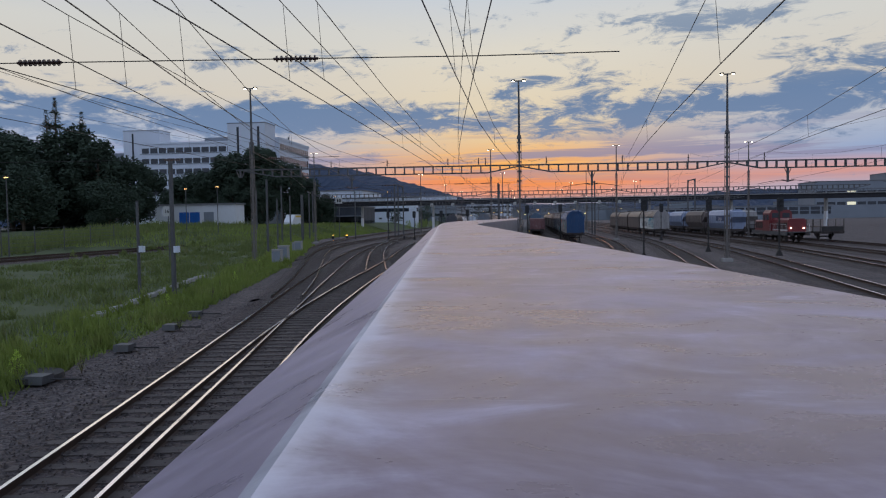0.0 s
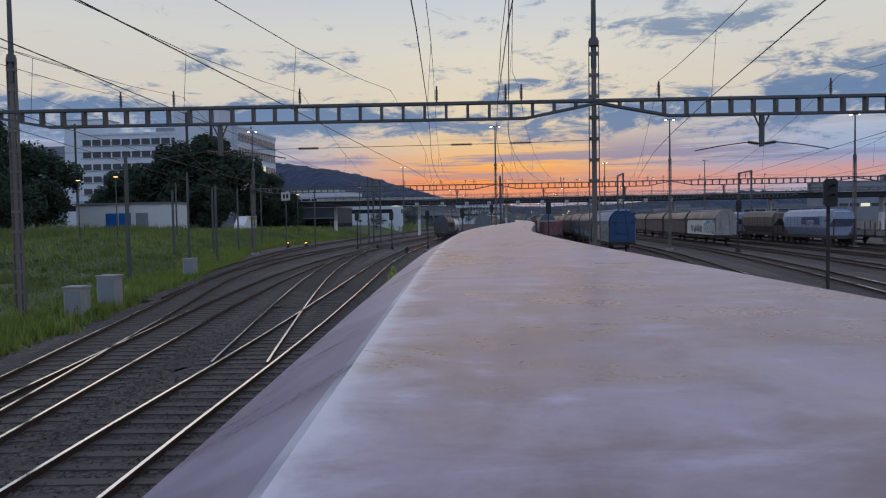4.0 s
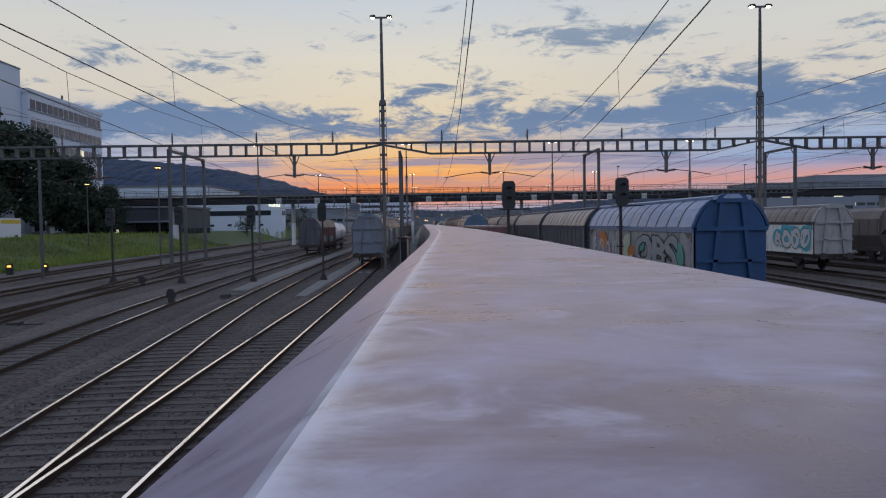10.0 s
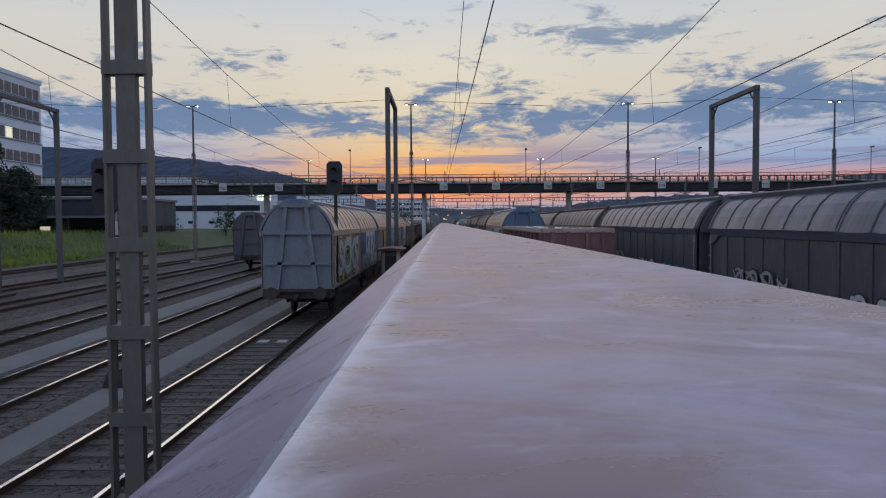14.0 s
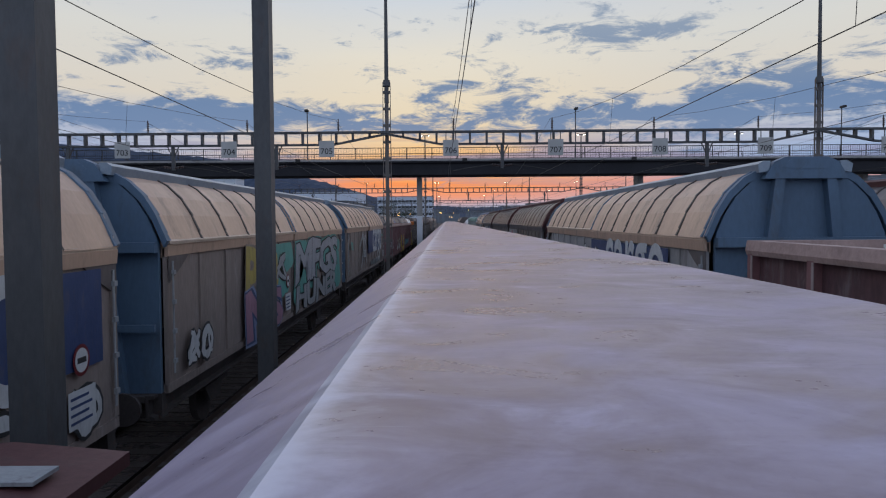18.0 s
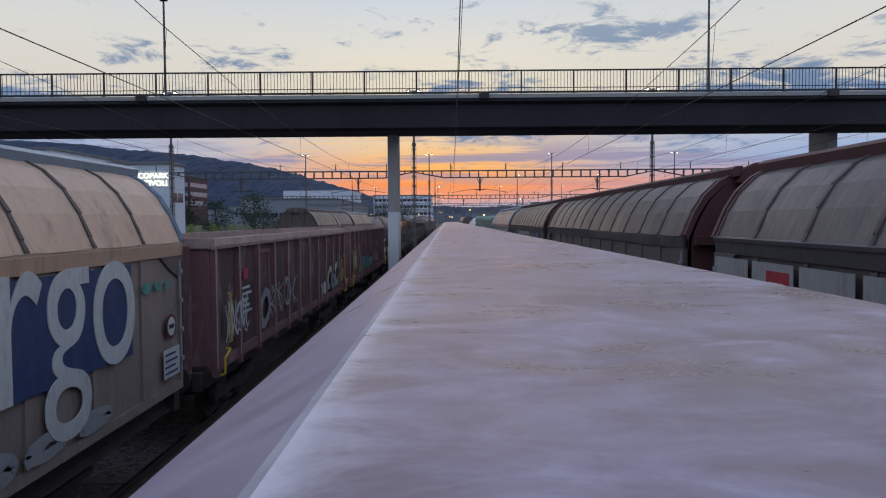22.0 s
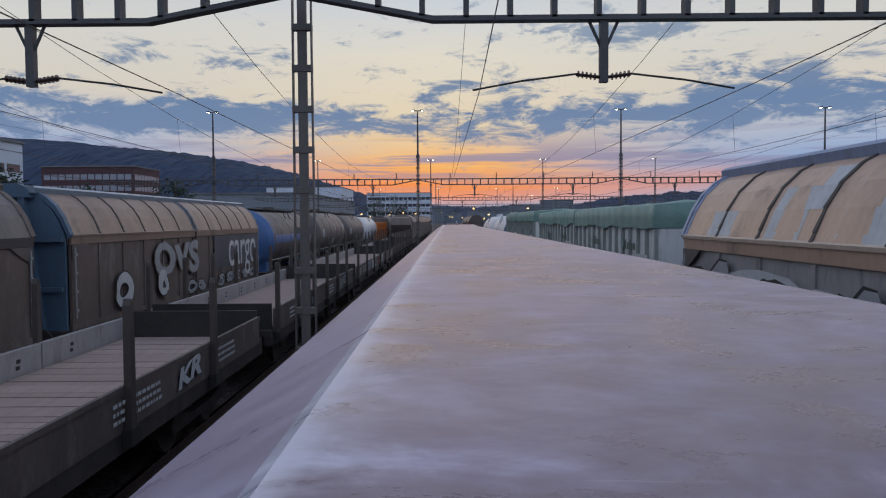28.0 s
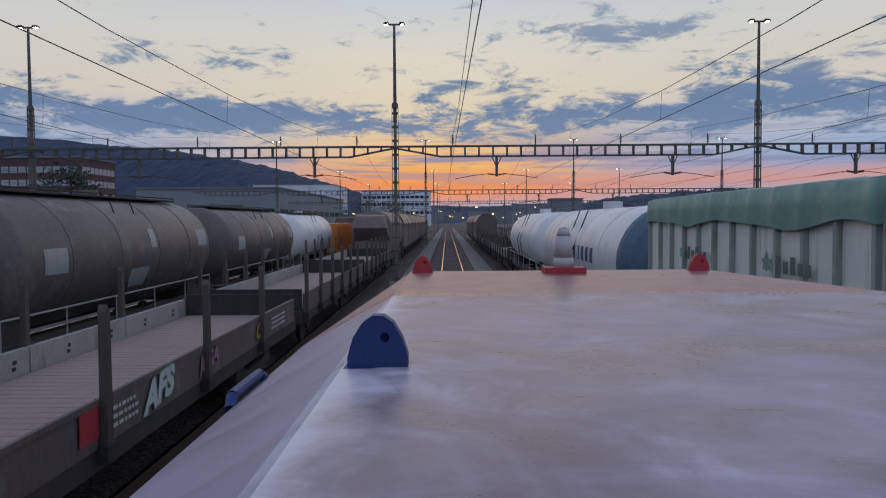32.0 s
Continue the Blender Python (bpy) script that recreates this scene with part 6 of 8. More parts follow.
def tank_wagon(ax, y0, y1, mat, label, r=1.35, band="", pad="", deck=True):
    half = (y1 - y0) / 2
    w = thing("tank_wagon", (ax, (y0 + y1) / 2, 0), label, "freight wagon", "freight wagons")
    hb, cz = half - 0.75, 1.25 + r
    rings = [(-hb + 0.0, 0.25 * r), (-hb + 0.08, 0.55 * r), (-hb + 0.22, 0.82 * r), (-hb + 0.42, 0.97 * r), (-hb + 0.6, r), (hb - 0.6, r), (hb - 0.42, 0.97 * r), (hb - 0.22, 0.82 * r), (hb - 0.08, 0.55 * r), (hb, 0.25 * r)]
    t = B().revolve_y(rings, 32, 0, cz)
    t.smooth = True
    tk = part("tank", t, mat, w)
    for y in (-hb * 0.6, -hb * 0.2, hb * 0.2, hb * 0.6):
        s = B().revolve_y([(y - 0.035, r + 0.001), (y - 0.03, r + 0.014), (y + 0.03, r + 0.014), (y + 0.035, r + 0.001)], 32, 0, cz)
        part("weld_band", s, mat, tk)
    part("manhole", B().tube((0, 0, cz + r - 0.1), (0, 0, cz + r + 0.22), 0.3, n=16), mat, tk)
    if deck:
        part("walkway", B().box(-0.45, 0.45, -hb * 0.85, hb * 0.85, cz + r + 0.02, cz + r + 0.06), "dark_steel", w)
        rail = B()
        for s in (-0.45, 0.45):
            rail.line([(s, -hb * 0.85, cz + r + 0.12), (s, hb * 0.85, cz + r + 0.12)], 0.02, 5)
        part("guard_rail", rail, "dark_steel", w)
    for e in (-1, 1):
        part("saddle", B().box(-1.0, 1.0, *sorted((e * (hb - 0.5), e * (hb - 1.3))), 1.1, 1.75), "chassis" if not band else band, w)
        for s in (-1 if ax > 0 else 1,):
            part("ladder", B().line([(s * 1.2, e * hb * 0.1, 1.2), (s * 1.42, e * hb * 0.1, cz), (s * 0.9, e * hb * 0.1, cz + r * 0.95)], 0.02, 5), "dark_steel", w)
    if band:
        for s in (-1, 1):
            pl = B()
            for k in range(3):
                a0, a1 = -0.10 + 0.09 * k, -0.10 + 0.09 * (k + 1)
                pl.add([(s * (r + 0.006) * math.cos(a), y, cz + (r + 0.006) * math.sin(a)) for a in (a0, a1) for y in (-hb + 0.7, hb - 0.9)], [(0, 1, 3, 2)])
            part("painted_band", pl, band, tk)
    if pad:
        for s in (-1, 1):
            for y, wd, a0 in ((-hb + 1.2, 0.9, -0.15), (0.6, 0.35, 0.1), (hb - 1.6, 0.8, 0.05), (-0.6, 1.1, -0.6)):
                pl = B()
                for k in range(4):
                    a, c = a0 + 0.09 * k, a0 + 0.09 * (k + 1)
                    pl.add([(s * (r + 0.006) * math.cos(q), yy, cz + (r + 0.006) * math.sin(q)) for q in (a, c) for yy in (y, y + wd)], [(0, 1, 3, 2)])
                part("data_panel", pl, pad, tk)
    side = B()
    for s in (-1, 1):
        side.line([(s * 1.3, -hb, 1.75), (s * 1.3, hb, 1.75)], 0.025, 5)
        for k in range(6):
            y = -hb + 2 * hb * k / 5
            side.line([(s * 1.3, y, 1.15), (s * 1.3, y, 1.75)], 0.02, 5)
    part("side_rail", side, "wall_grey", w)
    part("sole_bar", B().box(-1.15, -1.0, -half + 0.1, half - 0.1, 0.88, 1.2).box(1.0, 1.15, -half + 0.1, half - 0.1, 0.88, 1.2).box(-1.25, 1.25, -half + 0.1, -half + 0.8, 1.15, 1.22).box(-1.25, 1.25, half - 0.8, half - 0.1, 1.15, 1.22), "chassis", w)
    running_gear(w, half - 0.35, (-half + 2.4, half - 2.4), True)
    return w


def container_wagon(ax, y0, y1, label, body="container_white", tarp="green_tarp", count=2, top=3.88):
    half = (y1 - y0) / 2
    w = thing("container_wagon", (ax, (y0 + y1) / 2, 0), label, "freight wagon", "freight wagons")
    part("sole_bar", B().box(-1.2, -0.9, -half + 0.1, half - 0.1, 0.8, 1.15).box(0.9, 1.2, -half + 0.1, half - 0.1, 0.8, 1.15), "chassis", w)
    hb = half - 0.5
    for c in range(count):
        a = -hb + 2 * hb * c / count + 0.08
        b = -hb + 2 * hb * (c + 1) / count - 0.08
        ct = thing("container", (ax, (y0 + y1) / 2, 0), "dirty white ribbed steel container with rust streaks, on a wagon" if tarp else "orange steel container on a wagon", "container", "containers")
        part("body", B().box(-1.27, 1.27, a, b, 1.17, top - (0.1 if tarp else 0)), body, ct)
        n = max(4, int((b - a) / 0.62))
        for s in (-1, 1):
            for k in range(n + 1 if s * ax < 0 else 0):
                y = a + 0.05 + (b - a - 0.1) * k / n
                part("rib", B().prism_y([(s * 1.27, 1.2), (s * 1.335, 1.22), (s * 1.335, top - 0.2), (s * 1.27, top - 0.12)], y - 0.032, y + 0.032), "rib_shade" if tarp else body, ct)
            part("bottom_rail", B().box(*sorted((s * 1.25, s * 1.35)), a, b, 1.17, 1.32), body, ct)
        if tarp:
            s = -1 if ax > 0 else 1
            for q in (0.3, 0.72):
                yl = a + (b - a) * q
                part("leaf_emblem", B().add([(s * 1.342, yl + u * 0.5, 2.95 + v * 0.6) for u, v in ((0, 0), (0.12, 0.06), (0.22, 0.02), (0.18, 0.16), (0.28, 0.26), (0.14, 0.27), (0, 0.46), (-0.14, 0.27), (-0.28, 0.26), (-0.18, 0.16), (-0.22, 0.02), (-0.12, 0.06))], [tuple(range(12))]), "green_tarp", ct)
                for z in range(5):
                    nm = B().box(*sorted((s * 1.338, s * 1.342)), yl - 0.36 - 0.17 * z, yl - 0.25 - 0.17 * z, 2.96, 3.16 if z in (0, 2) else 3.10)
                    part("name_bar", nm, "paint_grey_green", ct)
            part("data_plate", B().box(*sorted((s * 1.338, s * 1.343)), b - 0.75, b - 0.45, 2.2, 2.55), "yellow", ct, "small yellow plate")
            part("white_plate", B().box(*sorted((s * 1.338, s * 1.343)), a + 0.5, a + 1.6, 2.0, 2.9), "paint_white", ct)
            tb = B()
            m = n * 5
            rows = []
            for k in range(m + 1):
                y = a - 0.02 + (b - a + 0.04) * k / m
                wob = 0.05 * noise.noise((y * 1.3, c, ax)) + 0.03 * math.sin(y * 10.1)
                drop = 0.22 * noise.noise((y * 0.9, 3 + c, ax))
                bulge = 0.035 * max(0.0, math.cos(6.28318 * (y - a - 0.05) * n / (b - a - 0.1))) ** 2
                o = 1.335 + bulge
                rows.append([(-o - 0.006, y, top - 0.46 + drop * 0.5), (-o - wob * 0.3, y, top - 0.25), (-o + 0.03, y, top - 0.03 + wob * 0.4), (-0.7, y, top + 0.02 + wob), (0, y, top + 0.06 - wob),
                             (0.7, y, top + 0.02 - wob), (o - 0.03, y, top - 0.03 + wob * 0.4), (o + wob * 0.3, y, top - 0.25), (o + 0.006, y, top - 0.46 - drop * 0.5)])
            tb.add([p for r in rows for p in r], [(k * 9 + i, k * 9 + i + 1, (k + 1) * 9 + i + 1, (k + 1) * 9 + i) for k in range(m) for i in range(8)])
            tb.f += [tuple(range(9)), tuple(range(m * 9, m * 9 + 9))]
            tb.smooth = True
            part("tarpaulin", tb, tarp, ct, "loose green tarpaulin cover")
    running_gear(w, half - 0.35, (-half + 2.4, half - 2.4), True)
    return w


def hopper_wagon(ax, y0, y1, label, mat="sky_silver"):
    half = (y1 - y0) / 2
    w = thing("hopper_wagon", (ax, (y0 + y1) / 2, 0), label, "freight wagon", "freight wagons")
    hb = half - 0.4
    prof = [(-0.9, 1.2), (0.9, 1.2), (1.38, 2.1), (1.38, 3.4), (1.05, 4.0), (0.5, 4.25), (-0.5, 4.25), (-1.05, 4.0), (-1.38, 3.4), (-1.38, 2.1)]
    b = B()
    n = len(prof)
    b.prism_y(prof, -hb + 1.2, hb - 1.2)
    part("body", b, mat, w)
    for e in (-1, 1):
        s = B().add([(-1.3, e * (hb - 1.2), 2.2), (1.3, e * (hb - 1.2), 2.2), (1.0, e * (hb - 1.2), 4.0), (-1.0, e * (hb - 1.2), 4.0), (-1.1, e * hb, 3.1), (1.1, e * hb, 3.1), (0.9, e * hb, 3.9), (-0.9, e * hb, 3.9)],
                    [(0, 1, 5, 4), (3, 7, 6, 2), (4, 5, 6, 7), (0, 4, 7, 3), (1, 2, 6, 5)])
        part("end_slope", s, mat, w)
        part("end_platform", B().box(-1.25, 1.25, *sorted((e * hb, e * (hb - 1.1))), 1.15, 1.22), "chassis", w)
        for x in (-1.1, 1.1):
            part("end_post", B().box(x - 0.05, x + 0.05, *sorted((e * (hb - 0.05), e * (hb - 0.15))), 1.2, 3.1), "chassis", w)
    k = -hb + 1.4
    while k < hb - 1.2:
        for s in (-1 if ax > 0 else 1,):
            part("rib", B().box(*sorted((s * 1.38, s * 1.43)), k - 0.04, k + 0.04, 2.1, 3.4), mat, w)
        k += 1.15
    part("sole_bar", B().box(-1.2, -1.0, -half + 0.1, half - 0.1, 0.85, 1.2).box(1.0, 1.2, -half + 0.1, half - 0.1, 0.85, 1.2), "chassis", w)
    running_gear(w, half - 0.35, (-half + 2.4, half - 2.4), True, plain=y0 > 320 or ax > 20)
    return w


LX, FX, BX, RX, SX = -5.25, -9.7, -14.4, 5.15, 10.05
COV = "covered wagon, ribbed sliding walls, "
# the train on the next track
wagon_a = sliding_wall_wagon(LX, 138.0, 155.3, "beige", "wall_brown", "end_grey", "end_slate", COV + "beige over grey, white sprayed tags",
                   [(1, 5.6, 7.9, 1.3, 1.95, 3, "paint_white", 0.12)],
                   word="cargo", side=(1, 4.45, 2.75, 1.38, "paint_navy", 0.25, 7.9, 2.05))
wagon_b = sliding_wall_wagon(LX, 156.2, 173.2, "beige", "wall_brown", "end_slate", "end_slate", COV + "beige over brown, large turquoise graffiti",
                   [(1, -7.6, -6.4, 1.35, 2.0, 2, "paint_white", 0.10), (1, -2.2, -0.9, 2.1, 2.9, 1, "paint_grey", 0.10)])
wagon_c = sliding_wall_wagon(LX, 174.1, 190.2, "beige", "wall_brown", "end_slate", "end_slate", COV + "beige over brown, blue lettered panel",
                   [(1, -6.9, -6.2, 2.3, 2.8, 2, "paint_teal", 0.08), (1, 0.2, 5.4, 1.3, 1.6, 6, "paint_grey", 0.14), (1, 6.3, 7.3, 2.65, 2.85, 3, "paint_teal", 0.04)],
                   word="cargo", side=(1, 3.8, 2.75, 1.40, "paint_navy", -0.55, 6.02, 1.98))
gr = random.Random(33)


def fields(w, side, face, y0, y1, z0, z1, mat, n):
    """Loose sprayed clouds of one colour behind the letters."""
    for k in range(n):
        yy, zz = gr.uniform(y0, y1), gr.uniform(z0, z1)
        o = blob(gr, yy, zz, gr.uniform(0.25, 0.75), gr.uniform(0.15, 0.42))
        part("sprayed_field", B().add([(side * (face + 0.0002 * k), a, min(max(b, 1.24), 3.08)) for a, b in o], [tuple(range(len(o)))]), mat, w)


fields(wagon_a, 1, 1.366, -7.4, -0.9, 1.5, 2.9, "paint_yellow", 9)
fat_letters(wagon_a, 1, 1.370, -4.3, 2.25, "SCKS", 1.5, 6.4, "paint_silver", "black", 0.12, 0.12, "paint_yellow")
fat_letters(wagon_a, 1, 1.376, -1.6, 1.62, "SDK", 0.55, 1.5, "paint_pink", "paint_white")
fields(wagon_a, 1, 1.3735, 0.6, 6.0, 1.4, 1.95, "paint_grey", 5)
fat_letters(wagon_a, 1, 1.376, 3.1, 1.68, "LANT", 0.85, 5.2, "paint_silver", "black", -0.1, 0.08)
fields(wagon_b, 1, 1.366, -1.9, 7.4, 1.6, 3.0, "paint_teal", 30)
fat_letters(wagon_b, 1, 1.372, -3.2, 2.48, "PR3", 1.15, 2.7, "paint_yellow", "wall_brown", 0.1, 0.10)
fat_letters(wagon_b, 1, 1.378, -3.0, 1.70, "NS", 0.95, 3.0, "paint_pink", "paint_navy", 0.0, 0.1, "paint_blue")
fat_letters(wagon_b, 1, 1.372, 3.4, 2.50, "MFGS", 1.12, 6.9, "paint_silver", "black", 0.08, 0.10, "paint_teal")
fat_letters(wagon_b, 1, 1.378, 3.3, 1.58, "HUNER", 0.68, 6.6, "paint_grey", "black", 0.05, 0.06)
for run in ([(-4.0, 2.45), (-2.75, 2.95), (-2.6, 2.75), (-2.7, 2.15), (-3.45, 1.45)], [(-2.45, 3.0), (-2.4, 1.4)], [(-2.25, 1.9), (-2.2, 2.7), (-1.8, 2.85), (-1.65, 2.5), (-1.6, 1.8), (-1.5, 1.6)], [(-2.2, 2.15), (-1.65, 2.15)], [(-2.2, 1.95), (-1.65, 1.98)]):
    for wide, m, d in ((0.24, "paint_white", 1.373), (0.15, "paint_grey", 1.3755)):
        sk = B()
        ribbon(sk, run, wide, d)
        part("sprayed_stroke", sk, m, wagon_c)
for w, ys in ((wagon_a, (-4.9, 7.4)), (wagon_b, (-0.9,)), (wagon_c, (7.2,))):
    for q in ys:
        notices(w, 1, q, 1.385)
ow = open_wagon(LX, 190.9, 206.5, "dark oxide-red open freight wagon with ribbed rusty walls", [(1, -7.0, -5.6, 1.4, 2.35, 5, "paint_white", 0.04), (1, 2.2, 3.1, 1.3, 1.75, 2, "paint_white", 0.16), (1, 4.1, 5.2, 1.3, 1.85, 2, "paint_silver", 0.2), (1, 6.0, 6.9, 1.4, 1.95, 1, "paint_yellow", 0.12), (1, -4.2, -1.2, 1.4, 2.4, 4, "paint_grey", 0.05)])
open_b = open_wagon(LX, 207.2, 223.0, "dark oxide-red open freight wagon with ribbed walls and sprayed tags",
           [(1, -6.9, -5.7, 1.5, 2.3, 6, "paint_white", 0.03), (1, -4.9, -3.3, 1.3, 1.75, 2, "paint_yellow", 0.12), (1, -3.1, 0.4, 1.32, 1.85, 5, "paint_cyan", 0.16), (1, 1.0, 3.6, 1.35, 2.0, 4, "paint_grey", 0.06)])
open_wagon_marks(ow, 7.8, ((-4.2, 1.75, "IO", 0.8, 1.1, "paint_grey"), (4.3, 1.72, "O", 0.85, 1.0, "paint_mint"), (5.75, 1.75, "D", 0.9, 1.0, "paint_mint"), (6.75, 1.9, "8", 0.6, 0.5, "paint_yellow")))
open_wagon_marks(open_b, 7.9, ((-4.2, 1.7, "U", 0.7, 1.0, "paint_grey"), (-1.4, 1.62, "ERK", 0.6, 2.9, "paint_cyan"), (-4.2, 2.35, "n", 0.4, 0.6, "paint_yellow"), (3.0, 1.7, "OTS", 0.7, 2.4, "paint_pink")))


def flat_marks(w, prints, words, holes):
    """Printed data, sprayed letters, and pairs of black patches for lashing holes in the far side board."""
    for y, n in prints:
        bars = B()
        for k in range(3):
            u = y - n / 2
            while u < y + n / 2:
                d = 0.04 + 0.07 * WR.random()
                bars.box(1.402, 1.406, u, u + d, 1.26 + 0.10 * k, 1.305 + 0.10 * k)
                u += d + 0.035
        tagged(part("print_lines", bars, "paint_white", w), kind="stuff")
    for y, word, hi, wd, m, rim in words:
        fat_letters(w, 1, 1.402, y, 1.40, word, hi, wd, m, rim, 0.1, 0.05)
    y = -holes
    while y < holes:
        # no real holes: black patches give the dark of the openings
        part("lashing_hole", B().box(-1.3295, -1.325, y - 0.05, y + 0.05, 1.36, 1.42).box(-1.3295, -1.325, y - 0.03, y + 0.07, 1.46, 1.52), "black", w)
        y += 1.55


flat_a = flat_wagon(LX, 223.6, 242.6, "low flat wagon, worn plank floor, drop sides and stakes")
flat_b = flat_wagon(LX, 243.2, 257.0, "short flat wagon with worn plank floor, drop sides and stakes")
flat_c = flat_wagon(LX, 257.6, 278.2, "long flat wagon, worn plank floor, stakes, sprayed sides")
flat_marks(flat_a, ((-5.0, 1.6), (3.4, 1.3), (6.8, 1.0)), ((-1.5, "OTE", 0.36, 1.3, "paint_grey", "black"), (5.2, "KR", 0.34, 0.9, "paint_white", "black")), 8.5)
flat_marks(flat_b, ((-4.4, 1.5), (0.8, 1.2)), ((-2.1, "C", 0.3, 0.4, "paint_grey", "black"), (3.6, "RAS", 0.36, 1.4, "paint_grey", "black")), 6.0)
flat_marks(flat_c, ((-8.9, 0.9), (0.6, 0.6), (8.2, 1.2)), ((-7.2, "SOL", 0.36, 1.5, "paint_grey", "wall_brown"), (-5.4, "ZUI", 0.38, 1.4, "paint_grey", "black"), (-3.2, "RUL", 0.44, 1.8, "paint_white", "black"), (1.6, "AFS", 0.38, 0.95, "paint_white", "paint_teal"),
           (3.6, "KGA", 0.30, 0.85, "paint_pink", "black"), (6.6, "O", 0.34, 0.4, "paint_yellow", "black")), 9.5)
part("red_mark", B().box(1.402, 1.407, -0.45, -0.05, 1.25, 1.6), "lug_red", flat_c, "small red square plate")
flat_wagon(LX, 278.8, 292.6, "short flat wagon with worn plank floor and stakes")
flat_wagon(LX, 293.2, 307.0, "short flat wagon with worn plank floor and stakes")
hopper_wagon(LX, 307.8, 323.0, "dark grey hopper wagon in the far train", "wall_brown")
y = 323.8
while y < 395:
    sliding_wall_wagon(LX, y, y + 16, "brown_roof", "brown_dark", "brown_dark", "brown_dark", COV + "dark brown, far along the train", detail=False)
    y += 16.8
# the second train on that side
sliding_wall_wagon(BX, 165.6, 181.0, "brown_roof", "maroon", "slate_wall", "brown_dark", COV + "dark slate end, red-brown walls, pale tags", [(1, -6.5, -2.5, 1.4, 2.4, 4, "paint_grey", 0.2), (1, 0.5, 4.0, 1.35, 2.2, 3, "paint_cyan", 0.2)])
tank_wagon(BX, 181.6, 195.2, "tank_white", "silver-white tank wagon with orange reflections")
sliding_wall_wagon(FX, 225.0, 242.4, "brown_roof", "umber_wall", "umber_wall", "umber_wall", COV + "dark brown, white notices and tags",
                   [(1, -2.8, -1.7, 1.7, 2.9, 2, "paint_white", 0.14), (1, 2.0, 2.6, 1.6, 2.4, 1, "paint_white", 0.2), (1, 3.2, 4.6, 1.3, 1.9, 2, "paint_grey", 0.16), (1, -0.6, 0.7, 1.3, 2.6, 4, "paint_grey", 0.06)])
fx_wagon = sliding_wall_wagon(FX, 243.2, 259.4, "beige_dull", "umber_wall", "end_slate", "end_slate", COV + "beige over brown, pale lettering",
                   [(1, -5.8, -4.8, 1.4, 2.4, 1, "paint_white", 0.25), (1, -3.2, -2.4, 1.4, 2.3, 1, "paint_white", 0.2), (1, -1.0, 7.0, 1.25, 1.75, 8, "paint_grey", 0.10)],
                   word="cargo", side=(1, 5.3, 2.55, 1.15, "slate_wall", 1.8, 7.6, 1.9))
fat_letters(fx_wagon, 1, 1.372, -1.6, 2.5, "OVS", 0.95, 3.6, "paint_grey", "umber_wall", 0.0, 0.02)
tank_b = tank_wagon(FX, 260.5, 272.1, "tank_grey", "dirty grey tank wagon with a blue end and band", 1.45, "tank_blue")
part("painted_end", B().revolve_y([(-5.055, 0.37), (-4.975, 0.805), (-4.835, 1.197), (-4.635, 1.415), (-4.3, 1.458)], 32, 0, 2.70), "tank_blue", tank_b, "bright blue painted end")
tank_wagon(FX, 272.6, 285.8, "tank_grey", "dirty brown-grey tank wagon with pale data panels", 1.5, "", "paint_grey")
tank_wagon(FX, 286.2, 299.4, "tank_grey", "dirty brown-grey tank wagon with pale data panels", 1.45, "", "paint_grey")
tank_wagon(FX, 300.0, 312.6, "tank_white", "white tank wagon with a dark scrawl", 1.4)
container_wagon(FX, 313.2, 327.0, "flat wagon carrying orange containers", "orange", None, 2, 3.4)
y = 328.0
while y < 395:
    hopper_wagon(FX, y, y + 15, "dark hopper wagon far along the train", "brown_dark")
    y += 15.8

# the train on the other side
scrap_wagon = open_wagon(RX, 139.0, 155.8, "oxide-red open freight wagon with a weathered pale rim")
sr = random.Random(8)
heap = B()
for k in range(520):
    c = Vector((sr.uniform(-1.15, 1.15), sr.uniform(-7.9, 7.9), 3.05 + sr.uniform(-0.2, 0.22)))
    e = [Vector((sr.uniform(-1, 1), sr.uniform(-1, 1), sr.uniform(-0.35, 0.35))) * sr.uniform(0.12, 0.3) for q in range(4)]
    heap.add([c + e[0], c + e[1], c - e[0], c - e[1], c + e[2] * 0.3 + Vector((0, 0, 0.04))], [(0, 1, 2, 3), (0, 1, 4), (1, 2, 4), (2, 3, 4), (3, 0, 4)])
sl = thing("scrap_load", (RX, 147.4, 0), "heap of pale torn sheets and scrap filling the open wagon", "scrap", kind="stuff")
part("scrap_sheets", heap, "container_white", sl)
part("scrap_bed", B().box(-1.2, 1.2, -7.95, 7.95, 1.23, 2.95), "rail_side", sl)
sliding_wall_wagon(RX, 156.7, 173.8, "beige", "wall_grey", "end_slate", "end_slate", COV + "beige, pale lettering, slate-blue end",
                   [(-1, -1.2, 1.0, 2.1, 3.0, 2, "paint_white", 0.2)], word="cargo", side=(-1, -4.05, 2.75, 1.40, "paint_navy", -6.5, -0.1, 1.98))
brown = [sliding_wall_wagon(RX, y0, y1, "brown_roof", "brown_dark", "maroon", "maroon", COV + tail)
         for y0, y1, tail in ((174.4, 190.0, "dark brown, pale end panels, maroon ridge"), (190.6, 206.6, "dark brown, maroon ridge and ends"), (207.2, 222.4, "dark brown, silver sprayed letters"))]
# four panels at one end, paler than the rest of the wall
for k in range(4):
    part("pale_panel", B().box(-1.372, -1.366, 2.75 + 1.18 * k, 3.80 + 1.18 * k, 1.35, 3.07), "wall_grey", brown[0], "pale grey wall panel")
plate = part("red_plate", B().box(-1.382, -1.374, 5.2, 5.75, 2.55, 2.98), "lug_red", brown[0], "red square plate")
